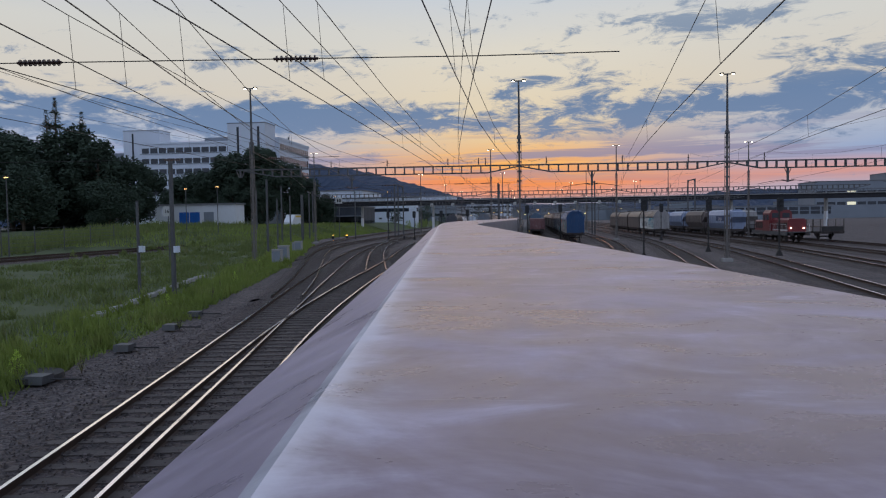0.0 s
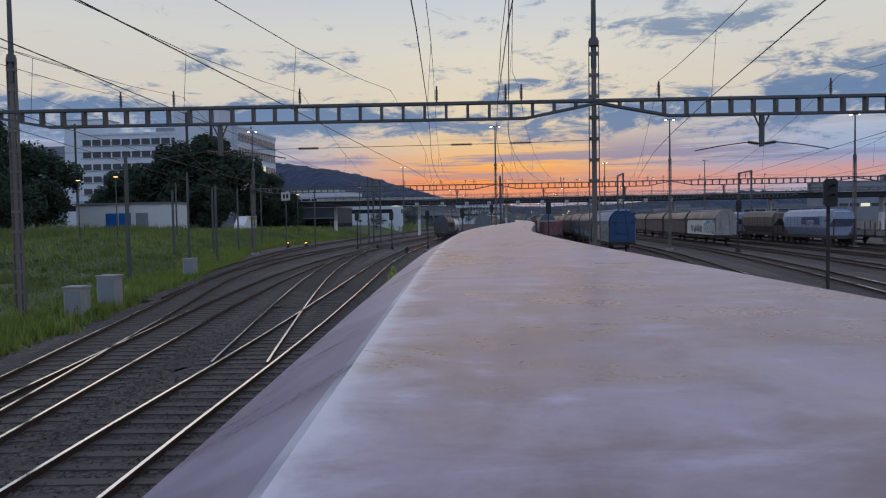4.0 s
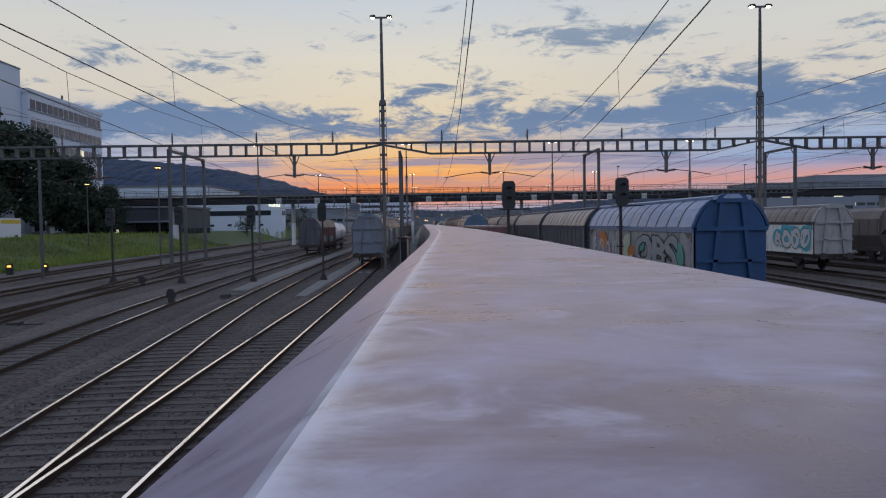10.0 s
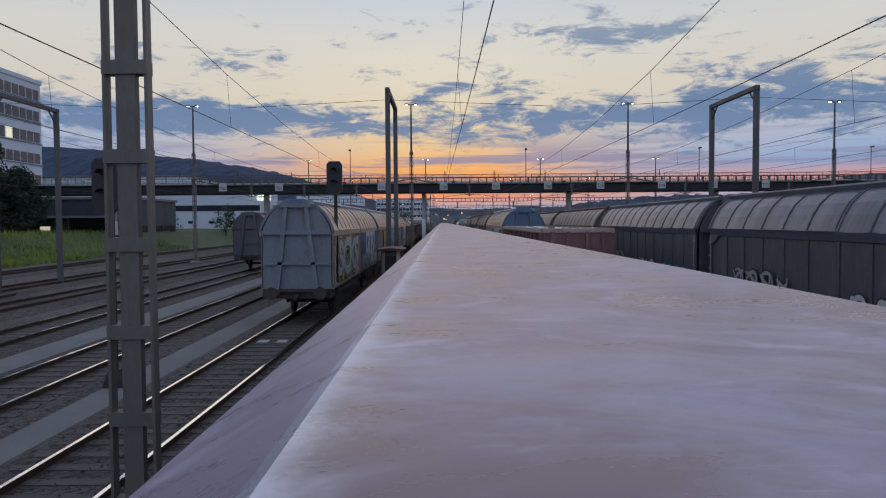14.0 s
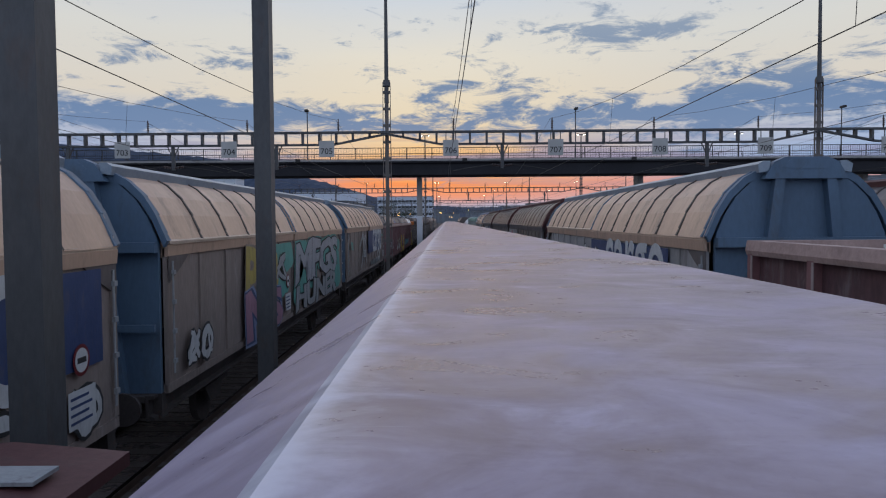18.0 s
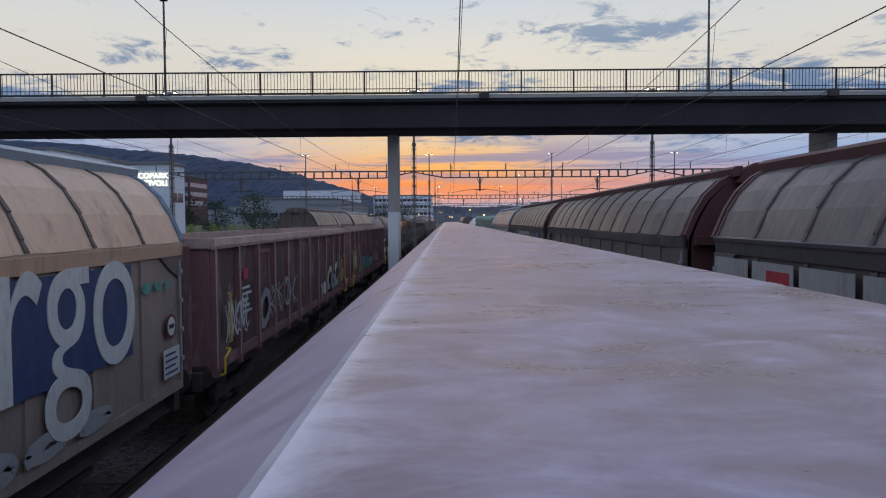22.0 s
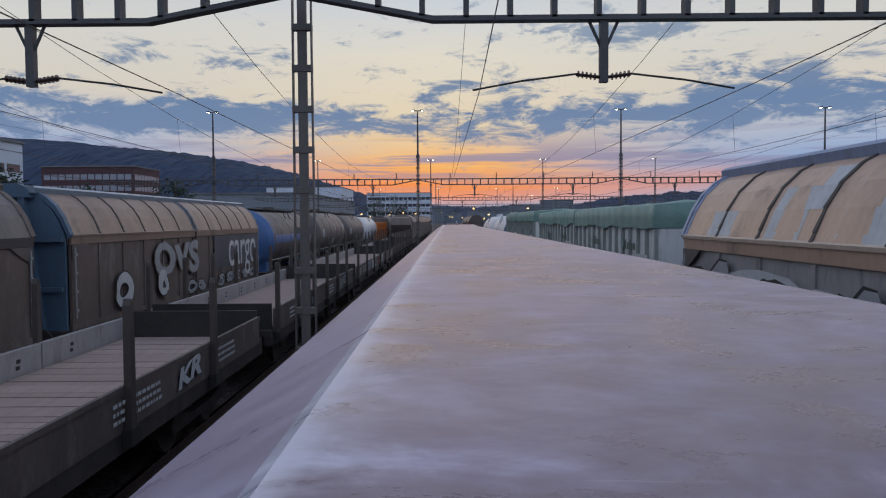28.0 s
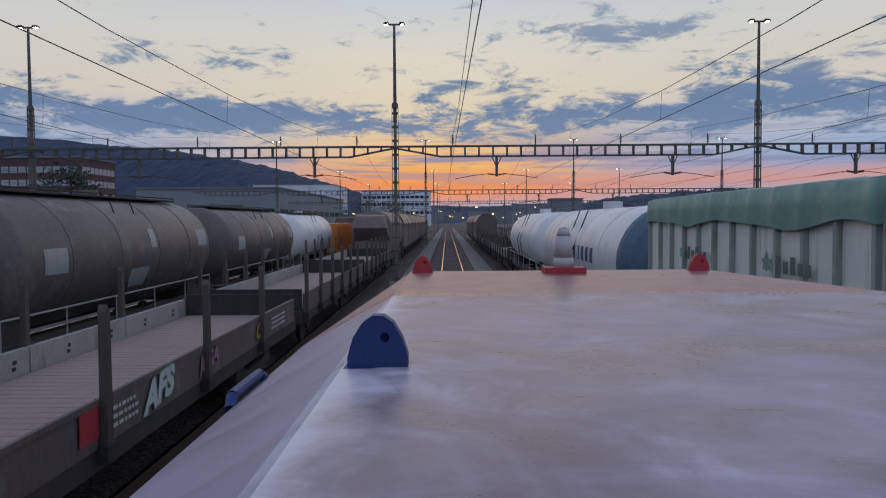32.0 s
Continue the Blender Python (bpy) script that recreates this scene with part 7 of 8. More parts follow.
for z in (2.66, 2.82):
    part("plate_bar", B().box(-1.388, -1.383, 5.3, 5.65, z - 0.03, z + 0.03), "paint_white", plate)
fat_letters(brown[2], -1, 1.372, -0.1, 2.78, "YBSS", 0.58, 5.6, "paint_silver", "black", 0.0, 0.0)
fat_letters(brown[2], -1, 1.372, -4.9, 2.55, "UO", 0.95, 2.6, "paint_blue", "black", 0.0, 0.1)
fields(brown[1], -1, 1.366, 2.0, 6.5, 1.5, 2.6, "paint_cyan", 4)
wagon_d = sliding_wall_wagon(RX, 223.0, 239.7, "beige", "wall_grey", "sky_silver", "sky_silver", COV + "tan, huge pale blue graffiti",
                   [(-1, -7.8, 7.8, 1.4, 3.08, 8, "paint_silver", 0.5, "paint_white")])
pr = random.Random(21)
for k in range(9):
    q = -7.7 + k * 1.72
    roof_spray(wagon_d, -1, q, q + pr.uniform(0.8, 1.3), 0, pr.choice((2, 3, 3, 4)), "paint_white")
    if k % 2:
        roof_spray(wagon_d, -1, q - 0.3, q + 0.25, 2, 4, "paint_white", 0.033)
container_wagon(RX, 240.4, 258.0, "flat wagon carrying white containers under green tarpaulins", count=2)
container_wagon(RX, 258.6, 274.4, "flat wagon carrying white containers under green tarpaulins", count=2, top=3.98)
tank_d = tank_wagon(RX, 275.0, 289.8, "tank_white", "clean white tank wagon with a grey-blue end", 1.34, deck=False)
tank_wagon(RX, 290.4, 304.6, "tank_white", "clean white tank wagon reflecting the sunset", 1.34, deck=False)
bars = B()
for k in range(7):
    a = -3.4 + k * 0.62
    for i in range(3):
        u, v = -0.12 + 0.1 * i, -0.12 + 0.1 * (i + 1)
        bars.add([(-1.348 * math.cos(t), yy, 2.59 + 1.348 * math.sin(t)) for t in (u, v) for yy in (a, a + 0.34)], [(0, 1, 3, 2)])
part("lettering_bars", bars, "paint_navy", tank_d, "dark bars of unreadable lettering")
part("painted_end", B().revolve_y([(-6.655, 0.34), (-6.575, 0.742), (-6.435, 1.104), (-6.235, 1.305), (-6.05, 1.347)], 32, 0, 2.59), "end_slate", tank_d, "slate-blue painted end")
for y in (305.4, 321.0, 336.6):
    flat_wagon(RX, y, y + 15, "flat wagon with close-set tall stakes in the far train")
y = 352
while y < 400:
    sliding_wall_wagon(RX, y, y + 16, "brown_roof", "brown_dark", "brown_dark", "brown_dark", COV + "dark brown, far along the train", detail=False)
    y += 16.8

# the train beyond it
silver_wagon = sliding_wall_wagon(SX, 103.9, 119.8, "sky_silver", "wall_grey", "end_blue", "sky_silver", COV + "stained silver-grey, dark blue end",
                                  [(-1, 0.5, 6.8, 1.3, 2.9, 5, "paint_white", 0.08)])
for m, q0, q1 in (("paint_teal", -6.8, -1.0), ("paint_pink", -5.5, 6.5), ("paint_mint", -3.0, 5.0), ("orange", -1.0, 6.8)):
    fields(silver_wagon, -1, 1.3765, q0, q1, 1.4, 2.9, m, 4)
fat_letters(silver_wagon, -1, 1.379, -3.6, 2.3, "OBS", 1.3, 5.4, "paint_grey", "black", 0.0, 0.1)
for k, y0 in enumerate((120.4, 136.4)):
    sliding_wall_wagon(SX, y0, y0 + 15.4, "slate_roof", "slate_wall", "slate_wall", "slate_wall", COV + "dark brown, cyan and white tags",
                       [(-1, -6.5, -3.5, 1.35, 2.0, 4, "paint_cyan", 0.2), (-1, -2.8, -0.6, 1.35, 2.1, 3, "paint_white", 0.14), (-1, 2.0, 5.5, 1.4, 2.3, 4, "paint_grey", 0.1)])
for y0 in (152.6, 169.2, 185.8, 202.4, 219.0):
    sliding_wall_wagon(SX, y0, y0 + 15.8, "brown_roof", "brown_dark", "brown_dark", "maroon", COV + "dark brown", detail=y0 < 160)
# wagons farther across the yard
sliding_wall_wagon(26.0, 124.8, 140.0, "brown_roof", "container_white", "wall_grey", "wall_grey", COV + "grimy grey, white and cyan graffiti",
                   [(-1, -7.0, -2.2, 1.4, 2.9, 4, "paint_white", 0.3, "paint_cyan"), (-1, -1.5, 5.0, 1.4, 2.6, 4, "paint_grey", 0.2)])
for y0 in (140.8, 157.0, 173.2):
    sliding_wall_wagon(26.0, y0, y0 + 15.4, "brown_roof", "brown_dark", "brown_dark", "brown_dark", COV + "dark brown", detail=False)
hopper_wagon(36.0, 132.0, 148.0, "dark grey hopper wagon with a rounded top", "brown_dark")
hopper_wagon(36.0, 115.0, 131.0, "silver hopper wagon with a blue lettered panel", "sky_silver")
pn = thing("wagon_name_panel", (36.0, 123.0, 0), "blue painted panel with pale letters on the hopper wagon", "sign")
part("panel", B().box(-1.452, -1.445, -4.5, 0.5, 2.45, 3.3), "paint_navy", pn)
part("lettering", text_mesh("cargo", 0.95, "paint_white"), "", pn, at=pose(-1.458, -2.0, 2.85, 90, 0, -90))
flat_wagon(42.0, 96.0, 111.2, "low flat wagon across the yard")
for y0 in (149.0, 165.0, 181.0):
    hopper_wagon(36.0 if y0 > 100 else 42.0, y0, y0 + 15.2, "silver-grey hopper wagon across the yard", "sky_silver")
for y0 in (105.0, 121.0, 137.0, 153.0, 169.0):
    flat_wagon(42.0, y0 + 8, y0 + 23, "low flat wagon across the yard") if y0 < 120 else hopper_wagon(42.0, y0 + 8, y0 + 23, "grey hopper wagon across the yard", "wall_grey")


def shunter(ax, y0):
    """Red diesel shunter with a cab in the middle and lit headlights."""
    w = thing("shunting_locomotive", (ax, y0, 0), "red diesel shunting locomotive with headlights lit", "locomotive")
    part("underframe", B().box(-1.4, 1.4, -6.6, 6.6, 0.85, 1.3), "steel", w)
    for a, b, top in ((-6.2, -0.6, 2.9), (2.0, 6.2, 2.7)):
        part("hood", B().prism_y([(-1.05, 1.3), (1.05, 1.3), (1.05, top - 0.2), (0.85, top), (-0.85, top), (-1.05, top - 0.2)], a, b), "loco_red", w)
        for k in range(5):
            part("grille", B().box(-1.07, -1.05, a + 0.4 + k * 0.75, a + 0.95 + k * 0.75, 1.6, 2.4), "dark_steel", w)
    cabp = [(-1.4, 1.3), (1.4, 1.3), (1.4, 3.6), (1.1, 4.0), (-1.1, 4.0), (-1.4, 3.6)]
    cb = part("cab", B().prism_y(cabp, -0.6, 2.0), "loco_red", w)
    part("window", B().box(-1.41, -1.40, -0.3, 0.6, 2.7, 3.4).box(-1.41, -1.40, 0.9, 1.7, 2.7, 3.4), "window", cb)
    part("window", B().box(-1.1, -0.2, -0.615, -0.605, 3.0, 3.6).box(0.2, 1.1, -0.615, -0.605, 3.0, 3.6), "window", cb)
    part("stripe", B().box(-1.065, -1.055, -6.0, -0.8, 1.4, 1.55), "paint_white", w)
    rl = B()
    for s in (-1.35, 1.35):
        rl.line([(s, -6.4, 2.2), (s, -0.7, 2.2)], 0.025, 5)
        for k in range(5):
            rl.line([(s, -6.4 + k * 1.42, 1.3), (s, -6.4 + k * 1.42, 2.2)], 0.02, 5)
    part("handrail", rl, "paint_white", w)
    for s in (-0.75, 0.75):
        part("headlight", B().tube((s, -6.2, 1.75), (s, -6.3, 1.75), 0.09, n=14), "lamp_glow", w, "bright warm headlight")
    running_gear(w, 6.5, (-3.8, 3.8), True)


shunter(35.7, 97.0)

# ---- small yard things ----
hut = thing("track_hut", (-2.55, 149.3, -0.25), "small brown shed with an overhanging felt roof", "shed")
part("wall", B().box(-0.5, 0.5, -1.15, 1.15, 0, 2.42), "brown_dark", hut)
part("roof", B().prism_y([(-0.68, 2.42), (0.68, 2.42), (0.68, 2.50), (0, 2.56), (-0.68, 2.50)], -1.45, 1.45), "maroon", hut)
for y, x in ((-0.9, -0.2), (-0.3, 0.15), (0.4, -0.1), (0.9, 0.3)):
    part("roof_patch", B().box(x - 0.2, x + 0.2, y - 0.12, y + 0.12, 2.545, 2.566), "paint_grey", hut)
# black sheets on solid walls imitate the dark inside of the hut
part("doorway", B().box(-0.30, 0.28, -1.165, -1.152, 0.05, 2.15), "signal_black", hut, "black sheet standing in for the dark interior")
part("door_post", B().box(0.28, 0.46, -1.20, -1.152, 0.0, 2.42), "beige_pale", hut, "pale weathered door post")
part("door_post", B().box(-0.42, -0.30, -1.19, -1.152, 0.0, 2.42), "wall_grey", hut)
part("side_opening", B().box(0.502, 0.515, -0.75, 0.25, 0.9, 2.15), "signal_black", hut, "black sheet standing in for a dark opening")
part("side_post", B().box(0.502, 0.54, 0.25, 0.42, 0.0, 2.42), "beige_pale", hut)
part("notice", B().box(0.505, 0.522, 0.6, 1.0, 1.2, 1.8), "paint_white", hut)
for x, y, w, h in ((-19.4, 63.4, 0.45, 1.6), (-23.6, 80.5, 0.4, 1.5), (-18.8, 60.0, 0.4, 1.4), (-24.6, 82.5, 0.35, 1.3)):
    c = thing("equipment_cabinet", (x, y, -0.35), "pale grey trackside equipment cabinet", "cabinet", "cabinets")
    part("body", B().box(-w, w, -0.3, 0.3, 0, h), "concrete", c)
    part("cap", B().box(-w - 0.05, w + 0.05, -0.35, 0.35, h, h + 0.07), "concrete", c)
    part("door", B().box(-w + 0.06, w - 0.06, -0.315, -0.302, 0.15, h - 0.1), "facade_grey", c)
for x, y, h, r in ((-17.0, 34.5, 4.7, 0.09), (-14.7, 33.7, 6.7, 0.13), (-25.6, 76, 8.2, 0.15), (-33.8, 107.8, 7.5, 0.13), (-31.0, 96, 8.4, 0.13), (-35.0, 118, 8.0, 0.12), (-29.5, 90.0, 6.5, 0.12),
                   (-37.0, 128, 9.0, 0.14), (-27.7, 94.6, 7.1, 0.13), (-40, 140, 9.5, 0.14), (-30, 135, 9, 0.13), (-44, 120, 9, 0.13)):
    p = thing("line_pole", (x, y, -0.4), "plain weathered grey pole beside the tracks", "pole", "line poles")
    part("pole", B().tube((0, 0, 0), (0, 0, h + 0.4), r, r * 0.8, 8), "steel", p)
    part("cap", B().tube((0, 0, h + 0.4), (0, 0, h + 0.46), r * 0.95, r * 0.5, 8), "dark_steel", p)
    if y < 40:
        part("box", B().box(0.1, 0.32, -0.16, 0.1, 2.5, 2.82), "facade", p)
for x, y in ((-26.5, 150), (-45, 175), (-48, 113), (-60, 80), (-56, 118)):
    lp = thing("street_lamp", (x, y, -0.3), "slim pole with a small orange lamp, lit", "street lamp", "orange lamps")
    part("pole", B().tube((0, 0, 0), (0, 0, 9.8), 0.09, 0.06, 8), "steel", lp)
    hd = part("lamp_head", B().prism_y([(-0.3, 9.75), (0.3, 9.75), (0.2, 9.9), (-0.2, 9.9)], -0.15, 0.15), "dark_steel", lp)
    part("lens", B().box(-0.22, 0.22, -0.1, 0.1, 9.70, 9.748), "sodium_glow", hd)
bd = thing("speed_board", (-28.0, 115.6, 0), "small white board with dark bars on a slim post", "sign")
part("post", B().box(-0.05, 0.05, -0.05, 0.05, -0.4, 7.4), "steel", bd)
part("board", B().box(-0.55, 0.55, -0.08, -0.055, 6.3, 7.3), "sign_white", bd)
for u in (-0.2, 0.2):
    part("bar", B().box(u - 0.13, u + 0.13, -0.09, -0.082, 6.55, 7.05), "black", bd)
nb = thing("kilometre_board", (-29.8, 62.0, 0), "white board with black number on a slim post", "sign")
part("post", B().box(-0.04, 0.04, -0.04, 0.04, -0.4, 5.0), "steel", nb)
part("board", B().box(-0.5, 0.5, -0.06, -0.045, 4.2, 5.1), "sign_white", nb)
part("number", text_mesh("162", 0.5, "black"), "", nb, at=pose(0, -0.07, 4.62, 90, 0, 0))
tr = thing("cable_trough", (-6.5, 63.2, -0.22), "pale concrete cable trough beside the switch", "trough")
for k in range(2, 6):
    part("trough_lid", B().box(-0.22, 0.22, -2.6 + k * 0.9, -1.74 + k * 0.9, 0, 0.12), "path", tr)
for x, y in ((-9.2, 20), (-9.8, 24), (-10.6, 27.5), (-8.9, 15.8), (-11.2, 62.5), (-10.6, 72), (-7.0, 66.8), (-13.2, 96), (-8.3, 84), (-11.4, 118), (-16.9, 108)):
    sb = thing("switch_box", (x, y, -0.24), "small grey switch machine box on the ballast", "switch box", "switch boxes")
    part("housing", B().prism_x([(-0.24, 0), (0.24, 0), (0.2, 0.2), (-0.2, 0.2)], -0.24, 0.24), "steel" if y < 30 else "dark_steel", sb)
    part("rod", B().tube((0.3, 0, 0.1), (1.1, 0, 0.1), 0.025, n=6), "dark_steel", sb)
for x, y in ((-13.3, 115.2), (-18.8, 125.7)):
    ds = thing("dwarf_signal", (x, y, -0.25), "small dark ground signal beside the rails, unlit", "signal", "ground signals")
    part("head", B().prism_y([(-0.2, 0.35), (0.2, 0.35), (0.2, 0.6), (0.1, 0.8), (-0.1, 0.8), (-0.2, 0.6)], -0.12, 0.12), "signal_black", ds)
    part("foot", B().box(-0.12, 0.12, -0.1, 0.1, 0, 0.35), "dark_steel", ds)
du = thing("cable_duct", (0, 0, -0.2), "pale concrete cable duct running through the grass", "duct", kind="structure")
for k in range(14):
    u = k / 13
    part("duct_lid", B().box(-14.18 - 4.7 * u, -14.0 - 4.7 * u, 26 + 19 * u - 0.72, 26 + 19 * u + 0.70, 0.06, 0.22), "concrete", du)
pb = thing("relay_box", (-5.3, 134.6, -0.25), "pair of small pale boxes on the ballast", "box")
for s in (-0.3, 0.3):
    part("box", B().box(s - 0.16, s + 0.16, -0.2, 0.2, 0, 0.16), "concrete", pb)
st = thing("striped_post", (3.4, 113.2, -0.3), "yellow and black striped marker post", "marker")
for k in range(6):
    part("stripe", B().box(-0.07, 0.07, -0.05, 0.05, 0.3 * k, 0.3 * k + 0.3), "yellow" if k % 2 else "black", st)
mh = thing("manhole_cover", (-9.4, 16.2, -0.22), "round dark concrete manhole cover", "manhole")
part("cover", B().tube((0, 0, 0), (0, 0, 0.12), 0.75, 0.72, 24), "dark_steel", mh)
fn = thing("fence", (0, 0, 0), "low mesh fence along the grass bank", "fence", kind="structure")
for k in range(15):
    part("post", B().box(-61.05, -60.95, 20 + k * 6 - 0.04, 20 + k * 6 + 0.04, -0.3, 3.4), "steel", fn)
for k in range(7):
    part("rail_wire", B().box(-61.02, -60.98, 20, 106, 0.3 + 0.48 * k, 0.33 + 0.48 * k), "steel", fn)


# ---- buildings ----
def windows(parent, mat, x0, x1, y, z0, z1, n, face="y", lit=(), far=False):
    if far:
        g = B()
        for k in range(n):
            a, b = x0 + (x1 - x0) * (k + 0.08) / n, x0 + (x1 - x0) * (k + 0.92) / n
            g.box(a, b, y - 0.06, y - 0.02, z0, z1) if face == "y" else g.box(y + 0.02, y + 0.06, a, b, z0, z1)
        tagged(part("windows", g, mat, parent), kind="stuff")
        return
    for k in range(n):
        a = x0 + (x1 - x0) * (k + 0.08) / n
        b = x0 + (x1 - x0) * (k + 0.92) / n
        g = B().box(a, b, y - 0.06, y - 0.02, z0, z1) if face == "y" else B().box(y + 0.02, y + 0.06, a, b, z0, z1)
        part("window", g, "lit_window" if k in lit else mat, parent)


def office():
    o = thing("office_block", (0, 0, 0), "large white stepped office block with dark window bands", "building")
    part("wall", B().box(-134, -84, 240, 262, -0.3, 31.4), "facade", o)
    part("wing", B().box(-84, -72, 211.5, 241, -0.3, 28.6), "facade", o)
    part("rear_block", B().box(-172, -148, 262, 282, -0.3, 31), "facade_grey", o)
    for x0, x1, y0, slots in ((-148.0, -133.6, 254, (-144.2,)), (-84.8, -73.2, 203, (-81.6, -75.3))):
        top = 38.3 if x0 < -100 else 32.6
        tw = part("stair_tower", B().box(x0, x1, y0, y0 + 8.4, -0.3, top), "facade", o)
        part("coping", B().box(x0 - 0.12, x1 + 0.12, y0 - 0.12, y0 + 8.52, top, top + 0.25), "facade_grey", tw)
        for x in slots:
            part("slot", B().box(x - 0.35, x + 0.35, y0 - 0.05, y0 - 0.01, 2, top - 1), "window", tw)
    part("plant_room", B().box(-112, -94, 246, 256, 31.4, 34.0), "facade_grey", o)
    for f in range(7):
        z = 3.2 + 3.75 * f
        windows(o, "window", -133, -85.3, 240, z + 2.6, z + 4.4, 15)
        windows(o, "window", 212, 240.5, -72, z, z + 1.75, 14, "x", lit=(3, 9) if f == 4 else ())
        part("ledge", B().box(-72.0, -71.82, 211.4, 241.1, z - 0.32, z - 0.14), "facade_grey", o)
        part("ledge", B().box(-133.5, -84.9, 239.82, 240.0, z + 2.28, z + 2.46), "facade_grey", o)
    part("parapet", B().box(-84.2, -71.8, 211.3, 241.2, 28.6, 29.3), "facade", o)
    part("parapet", B().box(-134, -84, 239.8, 262.2, 31.4, 32.0), "facade", o)
    for x, y in ((-80, 222), (-76, 232), (-78, 236)):
        part("vent", B().tube((x, y, 28.6), (x, y, 31.6), 0.22, n=8), "steel", o)


office()
lb = thing("low_building", (0, 0, 2.2), "low white flat-roofed building with blue doors", "building")
part("wall", B().box(-90.2, -69.0, 170, 175.5, -1.0, 5.7), "white_paint", lb)
part("roof", B().box(-90.5, -68.7, 169.7, 175.8, 5.7, 6.05), "roofing", lb)
for x, m in ((-82.5, "blue_door"), (-79.7, "blue_door"), (-76.0, "facade_grey")):
    part("door", B().box(x - 1.3, x + 1.3, 169.9, 169.98, 0, 3.9), m, lb)


def block(name, x0, x1, y0, y1, z1, mat, label, bands=(), n=8, sign=False, lit=()):
    b = thing(name, (0, 0, 0), label, "building")
    part("wall", B().box(x0, x1, y0, y1, -0.3, z1), mat, b)
    part("roof", B().box(x0 - 0.3, x1 + 0.3, y0 - 0.3, y1 + 0.3, z1, z1 + 0.4), "roofing", b)
    glass = "window_pale" if mat == "facade_red" else "window"
    for z0, h in bands:
        windows(b, glass, x0 + 0.6, x1 - 0.6, y0, z0, z0 + h, n, lit=lit, far=y0 > 460 and not lit)
        windows(b, glass, y0 + 0.6, y1 - 0.6, x1, z0, z0 + h, max(2, min(10, int(n * (y1 - y0) / max(1, x1 - x0)))), "x", far=y0 > 350)
    return b


eco = block("warehouse", -72, -41.2, 285, 291, 12.2, "facade", "white warehouse with a lit rooftop sign and a dark window band", [(6.6, 1.4)], 1)
for word, x, z in (("ECOPARK", -43.9, 10.45), ("TIVOLI", -43.2, 9.35)):
    part("lit_sign", text_mesh(word, 1.15, "sign_glow", 0.05), "", eco, "glowing yellow-white sign letters", at=pose(x, 284.9, z, 90, 0, 0))
for x0, x1 in ((-70, -64), (-62, -57.5), (-55, -50)):
    part("sign_bar", B().box(x0, x1, 284.9, 284.97, 10.5, 11.1), "paint_navy", eco)
for x in (-66, -61, -56, -51, -47):
    part("hatch", B().box(x - 0.6, x + 0.6, 284.9, 284.98, 3.6, 4.2), "window", eco)
block("long_warehouse", -112, -67, 300, 340, 16.0, "facade", "long white flat-roofed warehouse behind the bridge", [(11.5, 1.2)], 12)
dock = block("loading_hall", -112, -50, 226, 246, 7.6, "dock_dark", "dark loading hall with a canopy and a few lit windows", [(1.6, 1.7)], 22, lit=(9, 13, 17))
part("canopy", B().box(-112, -49.4, 222.5, 226, 4.6, 4.95), "facade_grey", dock)
for k in range(9):
    part("canopy_post", B().box(-110 + 7.4 * k, -109.75 + 7.4 * k, 222.8, 223.05, -0.3, 4.6), "steel", dock)
for k in range(6):
    part("dock_door", B().box(-108.5 + 9.2 * k, -105.2 + 9.2 * k, 225.86, 225.94, 0.6, 4.2), "roofing", dock)
block("red_building", -127, -98, 450, 470, 21.0, "facade_red", "dark red office building with pale window bands", [(10, 1.7), (13.5, 1.7), (17, 1.7)], 12, lit=())
block("grey_building", -134, -110, 360, 380, 17, "facade_grey", "grey block beside the red building", [(7, 1.4), (11, 1.4)], 5)
block("long_hall", -70, -38, 420, 520, 11, "facade_grey", "long pale industrial hall", [(5, 1.4)], 10)
block("far_white_block", -60, -12, 760, 800, 24, "facade", "white block far along the line", [(8, 2), (14, 2), (19, 2)], 14)
block("far_orange_sign_block", -120, -70, 700, 760, 26, "facade", "far white flat-roofed industrial hall", [(9, 2), (16, 2)], 10)
for x0, x1, y0, z1, m in ((80, 120, 420, 6.5, "facade_grey"), (125, 190, 460, 8, "facade_grey"), (80, 120, 560, 8, "facade_grey"), (195, 260, 500, 24, "facade_grey"), (120, 170, 640, 11, "facade_grey"), (270, 340, 560, 32, "facade_grey")):
    block("yard_side_building", x0, x1, y0, y0 + 30, z1, m, "distant office building with some lit windows", [(z1 * 0.35, 2), (z1 * 0.65, 2)], 10, lit=(3, 8) if x0 > 190 else ())
van = thing("delivery_van", (-55, 172, 2.1), "white delivery van with a yellow stripe", "van")
part("body", B().prism_x([(-3.5, 0.5), (3.2, 0.5), (3.2, 3.0), (-1.6, 3.0), (-2.0, 2.4), (-3.2, 1.5), (-3.5, 1.2)], -1.1, 1.1), "white_paint", van)
part("stripe", B().box(1.102, 1.11, -1.2, 3.1, 2.3, 2.8), "yellow", van)
for yy in (-2.3, 2.1):
    for s in (-1, 1):
        part("wheel", B().tube((s * 0.85, yy, 0.4), (s * 1.12, yy, 0.4), 0.4, n=14), "black", van)


